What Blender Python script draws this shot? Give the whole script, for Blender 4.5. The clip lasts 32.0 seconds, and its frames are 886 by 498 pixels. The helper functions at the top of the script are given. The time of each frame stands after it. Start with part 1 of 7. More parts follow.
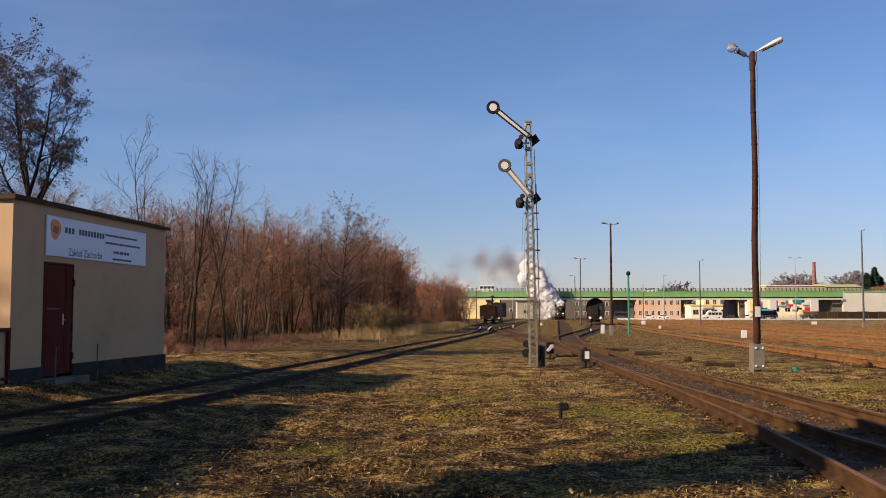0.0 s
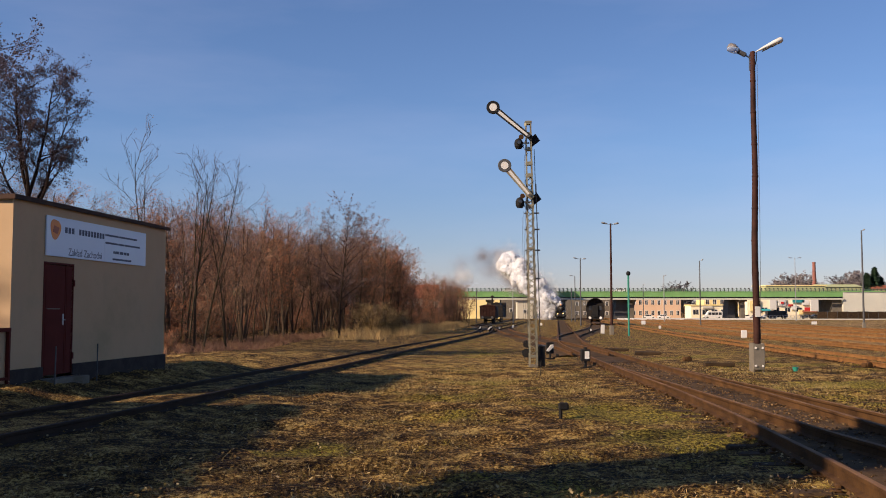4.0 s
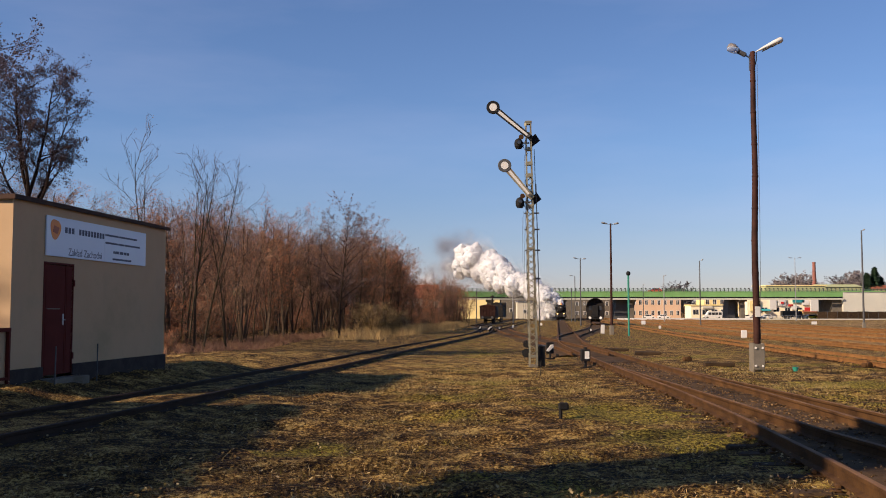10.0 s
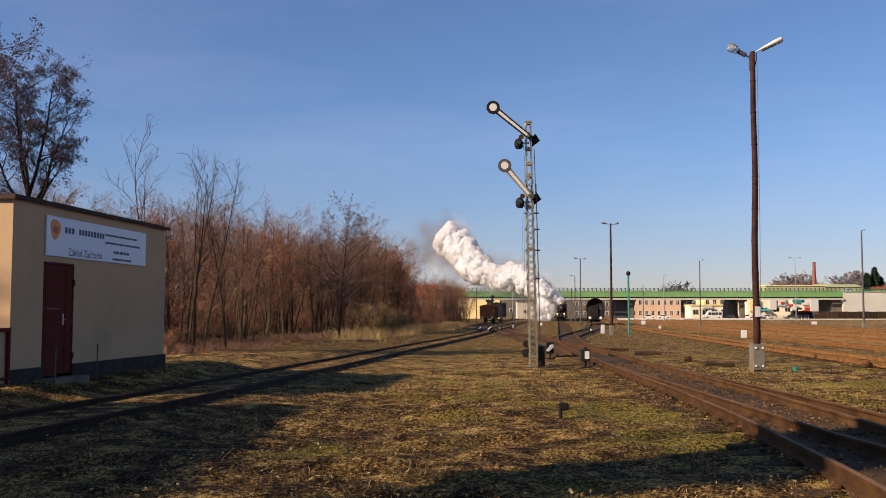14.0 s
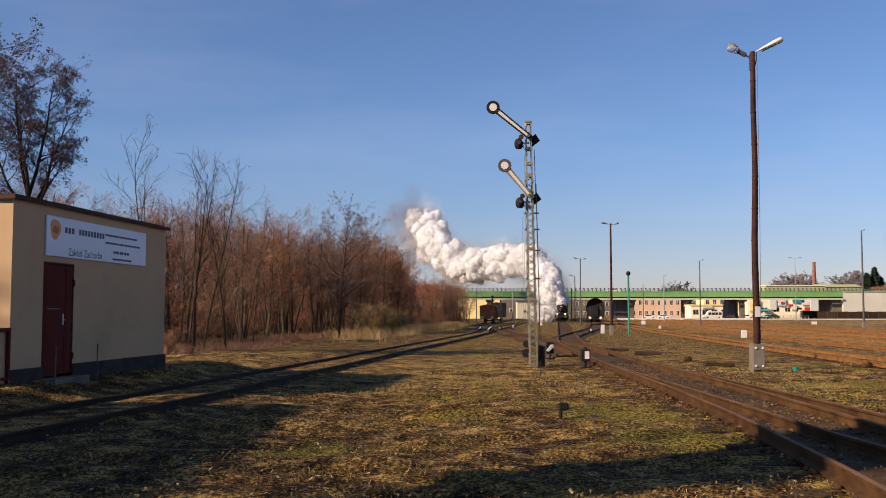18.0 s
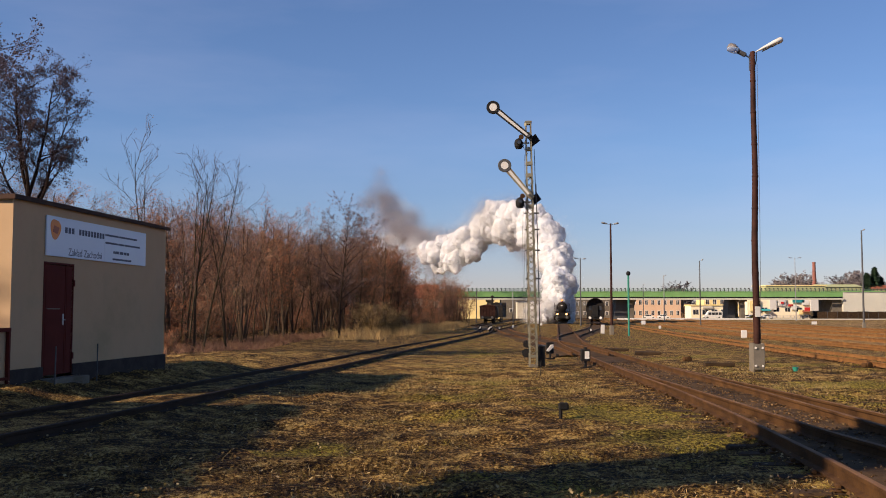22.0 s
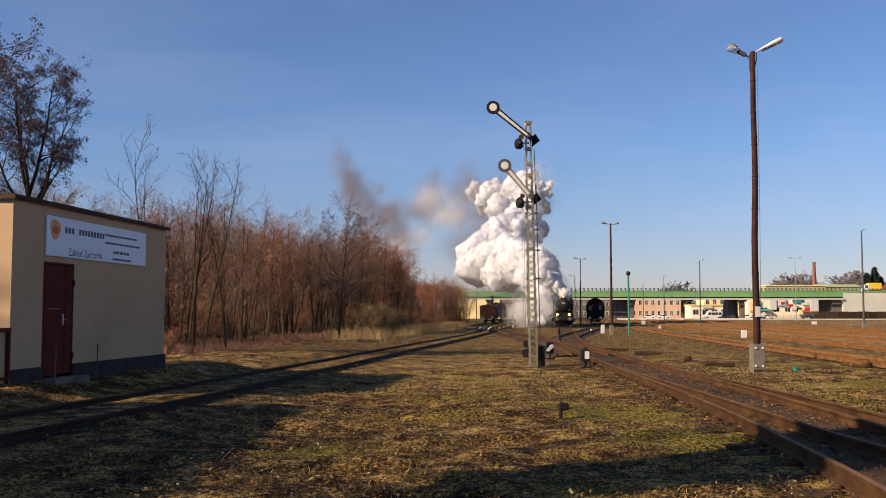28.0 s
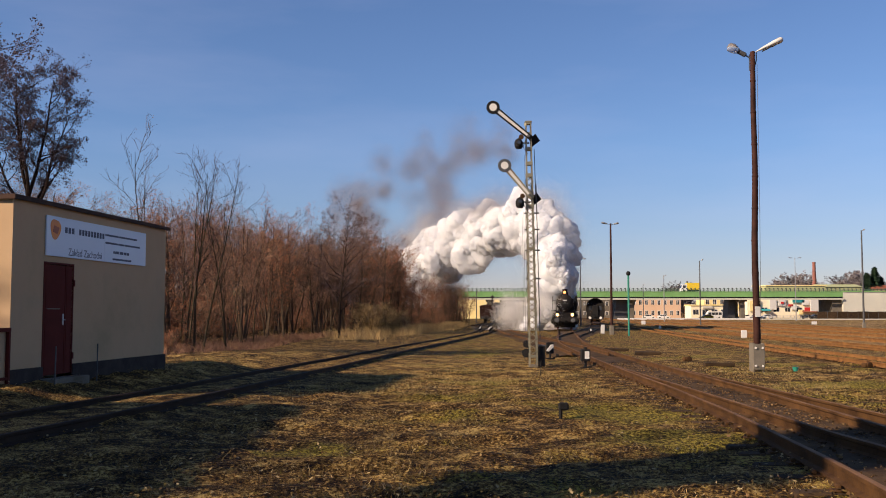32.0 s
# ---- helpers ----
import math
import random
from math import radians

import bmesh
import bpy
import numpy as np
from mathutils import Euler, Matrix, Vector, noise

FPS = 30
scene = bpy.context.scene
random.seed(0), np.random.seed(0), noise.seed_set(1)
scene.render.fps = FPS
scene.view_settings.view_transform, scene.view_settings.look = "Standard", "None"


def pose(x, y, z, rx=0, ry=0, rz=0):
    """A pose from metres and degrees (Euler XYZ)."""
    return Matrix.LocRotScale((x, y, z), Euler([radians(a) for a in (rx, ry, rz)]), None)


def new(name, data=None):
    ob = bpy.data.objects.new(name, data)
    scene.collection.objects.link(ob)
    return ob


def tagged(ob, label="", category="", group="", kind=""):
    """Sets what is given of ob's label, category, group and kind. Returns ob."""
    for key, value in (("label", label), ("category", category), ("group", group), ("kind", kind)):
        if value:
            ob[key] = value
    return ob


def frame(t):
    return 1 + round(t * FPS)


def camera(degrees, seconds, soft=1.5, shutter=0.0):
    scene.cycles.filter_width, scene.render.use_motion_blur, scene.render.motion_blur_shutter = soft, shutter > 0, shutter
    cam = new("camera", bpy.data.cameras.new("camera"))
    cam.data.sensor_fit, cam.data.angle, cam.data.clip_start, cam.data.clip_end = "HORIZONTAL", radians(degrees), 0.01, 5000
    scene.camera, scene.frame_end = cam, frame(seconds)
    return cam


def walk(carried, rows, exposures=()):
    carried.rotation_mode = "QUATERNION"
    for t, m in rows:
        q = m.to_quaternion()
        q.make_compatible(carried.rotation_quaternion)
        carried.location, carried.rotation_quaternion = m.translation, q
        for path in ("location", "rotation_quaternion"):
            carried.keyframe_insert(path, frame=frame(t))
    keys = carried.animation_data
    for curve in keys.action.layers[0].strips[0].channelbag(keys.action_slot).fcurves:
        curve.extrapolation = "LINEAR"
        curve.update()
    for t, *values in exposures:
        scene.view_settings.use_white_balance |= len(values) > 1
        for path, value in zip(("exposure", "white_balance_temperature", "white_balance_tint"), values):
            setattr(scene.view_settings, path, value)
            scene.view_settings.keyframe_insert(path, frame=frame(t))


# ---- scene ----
from functools import lru_cache

# ---------------------------------------------------------------- camera
cam = camera(49.5, 32.0, soft=1.0)
EYE = pose(0, 0, 2.15, 93.77, 0, 0)
walk(cam, [(0, EYE), (32, EYE)], exposures=[(0, 0.67, 5850, 20), (32, 0.67, 5850, 20)])

# ---------------------------------------------------------------- sun and sky
SUN_HEADING, SUN_HEIGHT = 27.0, 29.0      # degrees: where the light travels to, from +x towards +y; height above the horizon


def daylight():
    a, e = radians(SUN_HEADING), radians(SUN_HEIGHT)
    go = Vector((math.cos(a) * math.cos(e), math.sin(a) * math.cos(e), -math.sin(e)))
    lamp = bpy.data.lights.new("sun", "SUN")
    lamp.energy, lamp.angle, lamp.color = 5.0, radians(0.6), (1.0, 0.765, 0.47)
    ob = new("sun", lamp)
    ob.matrix_world = go.to_track_quat("-Z", "Y").to_matrix().to_4x4()
    world = bpy.data.worlds.new("sky")
    scene.world = world
    world.use_nodes = True
    nt = world.node_tree
    sky = nt.nodes.new("ShaderNodeTexSky")
    sky.sky_type = "NISHITA"
    sky.sun_disc = False
    sky.sun_elevation = e
    sky.sun_rotation = math.atan2(-go.x, -go.y)
    sky.air_density, sky.dust_density, sky.ozone_density = 1.0, 0.2, 4.2
    bg = nt.nodes["Background"]
    bg.inputs["Strength"].default_value = 0.0635
    # thin high cirrus, spread over the whole sky
    tc = nt.nodes.new("ShaderNodeTexCoord")
    mp = nt.nodes.new("ShaderNodeMapping")
    mp.inputs["Scale"].default_value = (1.6, 1.6, 7.0)
    mp.inputs["Rotation"].default_value = (0.12, -0.18, 0.3)
    nt.links.new(tc.outputs["Generated"], mp.inputs["Vector"])
    ns = nt.nodes.new("ShaderNodeTexNoise")
    ns.inputs["Scale"].default_value, ns.inputs["Detail"].default_value, ns.inputs["Roughness"].default_value = 1.7, 6.0, 0.55
    nt.links.new(mp.outputs[0], ns.inputs["Vector"])
    veil = nt.nodes.new("ShaderNodeMapRange")
    veil.inputs[1].default_value, veil.inputs[2].default_value, veil.inputs[4].default_value = 0.46, 0.74, 0.07
    nt.links.new(ns.outputs[0], veil.inputs[0])
    mix = nt.nodes.new("ShaderNodeMix")
    mix.data_type = "RGBA"
    mix.inputs[7].default_value = (9.5, 8.6, 8.9, 1)
    nt.links.new(veil.outputs[0], mix.inputs[0])
    nt.links.new(sky.outputs[0], mix.inputs[6])
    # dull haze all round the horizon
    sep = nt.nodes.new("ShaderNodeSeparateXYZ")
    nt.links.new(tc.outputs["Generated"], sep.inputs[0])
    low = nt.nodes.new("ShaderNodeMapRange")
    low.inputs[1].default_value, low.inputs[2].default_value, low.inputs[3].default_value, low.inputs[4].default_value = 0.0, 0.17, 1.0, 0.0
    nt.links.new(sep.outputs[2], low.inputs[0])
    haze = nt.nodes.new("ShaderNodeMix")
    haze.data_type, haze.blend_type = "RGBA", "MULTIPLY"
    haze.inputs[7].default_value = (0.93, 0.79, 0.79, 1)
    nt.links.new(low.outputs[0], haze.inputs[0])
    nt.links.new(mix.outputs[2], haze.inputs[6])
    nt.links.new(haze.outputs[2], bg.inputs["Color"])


daylight()


# ---------------------------------------------------------------- materials
def nodes_of(name):
    m = bpy.data.materials.new(name)
    m.use_nodes = True
    nt = m.node_tree
    return m, nt, nt.nodes["Principled BSDF"]


def ramp(nt, fac, stops):
    r = nt.nodes.new("ShaderNodeValToRGB")
    el = r.color_ramp.elements
    while len(el) < len(stops):
        el.new(0.5)
    for e, (p, c) in zip(el, stops):
        e.position, e.color = p, (*c, 1)
    nt.links.new(fac, r.inputs[0])
    return r.outputs[0]


def noise_tex(nt, vec, scale, detail=4.0, rough=0.6):
    n = nt.nodes.new("ShaderNodeTexNoise")
    n.inputs["Scale"].default_value = scale
    n.inputs["Detail"].default_value = detail
    n.inputs["Roughness"].default_value = rough
    if vec is not None:
        nt.links.new(vec, n.inputs["Vector"])
    return n.outputs[0]


def arith(nt, op, a, b):
    n = nt.nodes.new("ShaderNodeMath")
    n.operation = op
    for s, v in zip(n.inputs, (a, b)):
        if isinstance(v, (int, float)):
            s.default_value = v
        else:
            nt.links.new(v, s)
    return n.outputs[0]


def mix_col(nt, fac, a, b, blend="MIX"):
    n = nt.nodes.new("ShaderNodeMix")
    n.data_type, n.blend_type = "RGBA", blend
    for s, v in ((n.inputs[0], fac), (n.inputs[6], a), (n.inputs[7], b)):
        if isinstance(v, (int, float)):
            s.default_value = v
        elif isinstance(v, tuple):
            s.default_value = (*v, 1)
        else:
            nt.links.new(v, s)
    return n.outputs[2]


def bump(nt, bsdf, height, strength, distance=0.02):
    b = nt.nodes.new("ShaderNodeBump")
    b.inputs["Strength"].default_value = strength
    b.inputs["Distance"].default_value = distance
    nt.links.new(height, b.inputs["Height"])
    nt.links.new(b.outputs[0], bsdf.inputs["Normal"])


def coords(nt, kind="Object"):
    return nt.nodes.new("ShaderNodeTexCoord").outputs[kind]


def position(nt):
    return nt.nodes.new("ShaderNodeNewGeometry").outputs["Position"]


def surface(name, base, worn, fine=40.0, coarse=3.0, rough=0.7, metal=0.0, relief=0.25, spread=0.5, vary=0.12, stain=None, world=False):
    """A worn surface: two colours mixed by coarse and fine grain, with fine relief and a little difference from piece to piece."""
    m, nt, b = nodes_of(name)
    vec = position(nt) if world else coords(nt)
    c, f = noise_tex(nt, vec, coarse, 5), noise_tex(nt, vec, fine, 3)
    mixed = arith(nt, "ADD", arith(nt, "MULTIPLY", c, 0.65), arith(nt, "MULTIPLY", f, 0.35))
    lo, hi = 0.5 - spread * 0.35, 0.5 + spread * 0.35
    col = ramp(nt, mixed, [(lo, base), (hi, worn)])
    if stain:
        s = ramp(nt, noise_tex(nt, vec, coarse * 0.5, 6, 0.7), [(0.5, (0, 0, 0)), (0.68, (1, 1, 1))])
        col = mix_col(nt, s, col, stain)
    if vary:
        rnd = nt.nodes.new("ShaderNodeObjectInfo").outputs["Random"]
        v = arith(nt, "ADD", arith(nt, "MULTIPLY", rnd, 2 * vary), 1 - vary)
        vc = nt.nodes.new("ShaderNodeCombineColor")
        for s in vc.inputs:
            nt.links.new(v, s)
        col = mix_col(nt, 1.0, col, vc.outputs[0], "MULTIPLY")
    nt.links.new(col, b.inputs["Base Color"])
    nt.links.new(arith(nt, "ADD", arith(nt, "MULTIPLY", f, 0.25), rough - 0.12), b.inputs["Roughness"])
    b.inputs["Metallic"].default_value = metal
    if rough >= 0.65:
        b.inputs["Specular IOR Level"].default_value = 0.15
    if relief:
        bump(nt, b, mixed, relief)
    return m


def island_surface(name, cols, rough=0.8, through_light=0.0):
    """Leaves, blades and twigs: each island of the mesh takes a colour of its own."""
    m, nt, b = nodes_of(name)
    rnd = nt.nodes.new("ShaderNodeNewGeometry").outputs["Random Per Island"]
    n = len(cols)
    col = ramp(nt, rnd, [((i + 0.5) / n, c) for i, c in enumerate(cols)])
    nt.links.new(col, b.inputs["Base Color"])
    b.inputs["Roughness"].default_value = rough
    b.inputs["Specular IOR Level"].default_value = 0.2
    return m


def glow(name, colour, strength):
    m, nt, b = nodes_of(name)
    b.inputs["Base Color"].default_value = (*colour, 1)
    b.inputs["Emission Color"].default_value = (*colour, 1)
    b.inputs["Emission Strength"].default_value = strength
    return m


def glassy(name, tint, rough=0.08):
    m, nt, b = nodes_of(name)
    b.inputs["Base Color"].default_value = (*tint, 1)
    b.inputs["Roughness"].default_value = rough
    b.inputs["Specular IOR Level"].default_value = 0.8
    return m


# moss patches in the open grass: x, y, radius
MOSS = [(3.1, 15.6, 1.6), (3.05, 12.2, 1.2), (-1.6, 11.6, 0.8), (9.6, 23.0, 2.0)]


def ground_material():
    m, nt, b = nodes_of("dry_grass_ground")
    vec = position(nt)
    big = noise_tex(nt, vec, 0.32, 5, 0.6)
    mid = noise_tex(nt, vec, 2.2, 6, 0.65)
    fine = noise_tex(nt, vec, 22.0, 6, 0.75)
    grit = noise_tex(nt, vec, 70.0, 3, 0.7)
    # litter tones; the near-black stops put shade of small relief into the colour
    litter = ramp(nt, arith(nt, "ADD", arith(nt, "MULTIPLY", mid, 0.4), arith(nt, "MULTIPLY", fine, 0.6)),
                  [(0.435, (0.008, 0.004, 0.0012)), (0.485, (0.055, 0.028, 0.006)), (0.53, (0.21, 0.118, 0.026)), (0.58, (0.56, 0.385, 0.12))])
    moss = ramp(nt, arith(nt, "ADD", arith(nt, "MULTIPLY", big, 0.65), arith(nt, "MULTIPLY", fine, 0.35)),
                [(0.525, (0, 0, 0)), (0.59, (0.8, 0.8, 0.8))])
    # bright moss kept to the sunlit grass between the tracks; colour follows the shade
    sep = nt.nodes.new("ShaderNodeSeparateXYZ")
    nt.links.new(vec, sep.inputs[0])
    lit_side = nt.nodes.new("ShaderNodeMapRange")
    lit_side.inputs[1].default_value, lit_side.inputs[2].default_value = -2.2, 0.2
    nt.links.new(sep.outputs[0], lit_side.inputs[0])
    moss = arith(nt, "MULTIPLY", moss, lit_side.outputs[0])
    for mx, my, mr in MOSS:
        far = nt.nodes.new("ShaderNodeVectorMath")
        far.operation = "DISTANCE"
        far.inputs[1].default_value = (mx, my, 0.6)
        nt.links.new(vec, far.inputs[0])
        near = arith(nt, "SUBTRACT", 1.0, arith(nt, "DIVIDE", far.outputs["Value"], mr))
        spot = ramp(nt, arith(nt, "ADD", arith(nt, "MULTIPLY", near, 0.6), arith(nt, "MULTIPLY", arith(nt, "SUBTRACT", mid, 0.5), 1.6)), [(0.02, (0, 0, 0)), (0.30, (0.85, 0.85, 0.85))])
        moss = arith(nt, "MAXIMUM", moss, spot)
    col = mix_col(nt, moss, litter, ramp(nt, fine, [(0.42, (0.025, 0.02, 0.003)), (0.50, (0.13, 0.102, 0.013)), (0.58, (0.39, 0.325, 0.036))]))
    # the yard: rust-stained gravel, from the right of the lead track on
    side = arith(nt, "SUBTRACT", sep.outputs[0], arith(nt, "MULTIPLY", sep.outputs[1], 0.105))
    side = arith(nt, "ADD", side, arith(nt, "MULTIPLY", arith(nt, "SUBTRACT", mid, 0.5), 3.0))
    yard = nt.nodes.new("ShaderNodeMapRange")
    yard.inputs[1].default_value, yard.inputs[2].default_value = 12.0, 20.0
    nt.links.new(side, yard.inputs[0])
    gravel = ramp(nt, arith(nt, "ADD", arith(nt, "MULTIPLY", fine, 0.55), arith(nt, "MULTIPLY", mid, 0.45)),
                  [(0.40, (0.085, 0.042, 0.015)), (0.5, (0.25, 0.16, 0.065)), (0.60, (0.58, 0.43, 0.19))])
    keep = arith(nt, "MULTIPLY", yard.outputs[0], ramp(nt, noise_tex(nt, vec, 0.16, 4), [(0.44, (0.1, 0.1, 0.1)), (0.60, (0.95, 0.95, 0.95))]))
    col = mix_col(nt, keep, col, gravel)
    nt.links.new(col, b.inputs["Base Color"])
    b.inputs["Roughness"].default_value = 0.95
    b.inputs["Specular IOR Level"].default_value = 0.15
    bump(nt, b, arith(nt, "ADD", fine, arith(nt, "MULTIPLY", grit, 0.5)), 0.9, 0.06)
    return m


def smoke_material(name, light, dark, clear, thick=False):
    m, nt, b = nodes_of(name)
    vec = coords(nt)
    n = noise_tex(nt, vec, 0.9, 5, 0.6)
    col = ramp(nt, n, [(0.35, dark), (0.6, light)])
    nt.links.new(col, b.inputs["Base Color"])
    b.inputs["Roughness"].default_value = 1.0
    b.inputs["Specular IOR Level"].default_value = 0.0
    tl = nt.nodes.new("ShaderNodeBsdfTranslucent")
    nt.links.new(col, tl.inputs["Color"])
    mx = nt.nodes.new("ShaderNodeMixShader")
    mx.inputs[0].default_value = 0.55
    nt.links.new(b.outputs[0], mx.inputs[1])
    nt.links.new(tl.outputs[0], mx.inputs[2])
    out = nt.nodes["Material Output"]
    last = mx.outputs[0]
    if clear > 0:
        tr = nt.nodes.new("ShaderNodeBsdfTransparent")
        m2 = nt.nodes.new("ShaderNodeMixShader")
        f = ramp(nt, noise_tex(nt, vec, 0.7, 5, 0.65), [(0.40, (clear,) * 3), (0.60, (1.0,) * 3)])
        nt.links.new(f, m2.inputs[0])
        nt.links.new(last, m2.inputs[1])
        nt.links.new(tr.outputs[0], m2.inputs[2])
        last = m2.outputs[0]
    nt.links.new(last, out.inputs["Surface"])
    bump(nt, b, noise_tex(nt, vec, 2.4, 6, 0.65), 0.2, 0.3)
    if thick:
        b.inputs["Subsurface Weight"].default_value = 0.85
        b.inputs["Subsurface Radius"].default_value = (1.0, 1.0, 1.0)
        b.inputs["Subsurface Scale"].default_value = 0.8
    return m


GROUND = ground_material()
BALLAST = surface("stained_ballast", (0.013, 0.0075, 0.0035), (0.105, 0.062, 0.026), fine=18, coarse=1.2, rough=0.95, relief=0.9, world=True, vary=0)
YARD_BED = surface("rusty_gravel", (0.065, 0.033, 0.011), (0.32, 0.195, 0.068), fine=18, coarse=1.2, rough=0.95, relief=0.9, world=True, vary=0)
DARK_BALLAST = surface("dark_ballast", (0.03, 0.026, 0.02), (0.13, 0.105, 0.065), fine=22, coarse=1.2, rough=0.95, relief=0.9, world=True, vary=0)
RUST = surface("rusty_rail", (0.0275, 0.013, 0.00535), (0.115, 0.0589, 0.0207), fine=30, coarse=2, rough=0.75, metal=0.1, relief=0.4, world=True)
OLD_RAIL = surface("dark_rail", (0.014, 0.009, 0.007), (0.05, 0.03, 0.019), fine=30, coarse=2, rough=0.8, metal=0.0, relief=0.3, world=True)
YARD_RUST = surface("bright_rust_rail", (0.085, 0.037, 0.011), (0.27, 0.135, 0.042), fine=30, coarse=2, rough=0.8, metal=0.0, relief=0.4, world=True)
RAIL_TOP = surface("worn_rail_head", (0.07, 0.037, 0.017), (0.19, 0.105, 0.05), fine=30, coarse=1, rough=0.75, metal=0.0, relief=0.1, world=True)
SLEEPER = surface("weathered_sleeper", (0.0163, 0.0104, 0.0065), (0.0715, 0.0442, 0.0221), fine=30, coarse=2.5, rough=0.9, relief=0.7, vary=0.25)
PLASTER = surface("ochre_plaster", (0.44, 0.305, 0.175), (0.50, 0.355, 0.215), fine=90, coarse=0.9, rough=0.9, relief=0.15, stain=(0.38, 0.28, 0.16), vary=0)
PLINTH = surface("dark_plinth", (0.02, 0.016, 0.016), (0.055, 0.045, 0.04), fine=50, coarse=3, rough=0.85, vary=0)
DOOR_RED = surface("maroon_paint", (0.075, 0.012, 0.009), (0.105, 0.02, 0.014), fine=60, coarse=2, rough=0.85, relief=0.1, vary=0)
ROOF_FELT = surface("roof_felt", (0.035, 0.02, 0.016), (0.085, 0.05, 0.036), fine=50, coarse=2, rough=0.8)
SIGN_WHITE = surface("pale_blue_panel", (0.60, 0.67, 0.76), (0.66, 0.72, 0.80), fine=30, coarse=1, rough=0.45, relief=0.02, vary=0)
SIGN_INK = surface("grey_blue_print", (0.045, 0.055, 0.09), (0.07, 0.085, 0.13), rough=0.6, relief=0, vary=0)
SIGN_ORANGE = surface("orange_print", (0.62, 0.17, 0.02), (0.75, 0.27, 0.03), fine=9, coarse=3, rough=0.5, relief=0, vary=0)
SIGN_BROWN = surface("brown_print", (0.27, 0.055, 0.01), (0.36, 0.085, 0.02), rough=0.5, relief=0, vary=0)
STEEL = surface("grey_green_steel", (0.162, 0.153, 0.106), (0.306, 0.289, 0.204), fine=40, coarse=3, rough=0.6, metal=0.2, relief=0.15, stain=(0.136, 0.0765, 0.0382))
GALV = surface("galvanised_steel", (0.256, 0.264, 0.264), (0.384, 0.384, 0.376), fine=40, coarse=3, rough=0.45, metal=0.5, relief=0.08)
WHITE_PAINT = surface("white_paint", (0.59, 0.574, 0.525), (0.672, 0.656, 0.615), fine=40, coarse=3, rough=0.5, relief=0.05)
BLACK_PAINT = surface("black_paint", (0.007, 0.007, 0.008), (0.02, 0.019, 0.018), fine=40, coarse=3, rough=0.68, relief=0.1)
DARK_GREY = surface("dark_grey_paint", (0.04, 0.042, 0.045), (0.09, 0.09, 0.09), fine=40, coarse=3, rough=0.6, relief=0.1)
WOOD_POLE = surface("creosoted_wood", (0.014, 0.006, 0.005), (0.055, 0.022, 0.015), fine=35, coarse=4, rough=0.7, relief=0.5)
CONCRETE = surface("grey_concrete", (0.11, 0.098, 0.078), (0.22, 0.195, 0.155), fine=50, coarse=1.5, rough=0.9, relief=0.2, stain=(0.10, 0.085, 0.06))
PALE_CONCRETE = surface("pale_concrete", (0.50, 0.49, 0.41), (0.61, 0.595, 0.50), fine=3, coarse=0.2, rough=0.9, relief=0.1, vary=0.05)
GREEN_GIRDER = surface("green_girder_paint", (0.145, 0.306, 0.0935), (0.196, 0.383, 0.128), fine=6, coarse=0.3, rough=0.55, relief=0.05, vary=0.05)
GREEN_RAIL = surface("green_rail_paint", (0.06, 0.16, 0.08), (0.10, 0.22, 0.12), fine=6, coarse=0.3, rough=0.55, relief=0, vary=0.1)
GREEN_POLE = surface("teal_paint", (0.012, 0.16, 0.11), (0.03, 0.23, 0.16), rough=0.5, relief=0.05)
BARK = surface("grey_brown_bark", (0.026, 0.018, 0.012), (0.10, 0.07, 0.047), fine=25, coarse=4, rough=0.95, relief=0.7, vary=0.25)
DARK_BARK = surface("dark_bark", (0.012, 0.008, 0.006), (0.045, 0.028, 0.02), fine=25, coarse=4, rough=0.95, relief=0.7, vary=0.2)
PALE_BARK = surface("pale_bark", (0.022, 0.017, 0.011), (0.09, 0.07, 0.04), fine=25, coarse=4, rough=0.95, relief=0.5, vary=0.2)
LOCO_BLACK = surface("sooty_black", (0.0072, 0.0066, 0.0066), (0.024, 0.0216, 0.0204), fine=25, coarse=2, rough=0.72, relief=0.15, stain=(0.03, 0.021, 0.015))
LOCO_RED = surface("red_wheel_paint", (0.20, 0.02, 0.012), (0.32, 0.04, 0.02), fine=25, coarse=2, rough=0.6)
# wagon red at half brightness: the plume's shade is in the colour
SHADED_WAGON_RED = surface("shaded_red_brown_wagon", (0.018, 0.007, 0.005), (0.045, 0.016, 0.011), fine=20, coarse=1.2, rough=0.8, stain=(0.04, 0.025, 0.02))
TILE_RED = surface("red_roof_tile", (0.19, 0.065, 0.038), (0.28, 0.10, 0.058), fine=8, coarse=0.6, rough=0.85)
CHIMNEY_BRICK = surface("chimney_brick", (0.17, 0.07, 0.055), (0.26, 0.11, 0.08), fine=6, coarse=0.5, rough=0.9)
GLASS_DARK = glassy("dark_glass", (0.03, 0.035, 0.045))
LAMP_GLASS = glassy("lamp_glass", (0.72, 0.70, 0.68), 0.06)
LAMP_GLASS.node_tree.nodes["Principled BSDF"].inputs["Transmission Weight"].default_value = 0.8
HEADLIGHT = glow("headlight_lens", (1.0, 0.56, 0.17), 2.2)
LAMP_ORANGE = glow("orange_headlight_lens", (1.0, 0.25, 0.05), 2.6)
DEAD_LEAF = island_surface("dead_leaves", [(0.12, 0.06, 0.038), (0.22, 0.112, 0.066), (0.33, 0.18, 0.10), (0.22, 0.13, 0.078)])
DARK_LEAF = island_surface("withered_leaves", [(0.08, 0.045, 0.038), (0.14, 0.085, 0.07), (0.21, 0.14, 0.11), (0.11, 0.075, 0.065)])
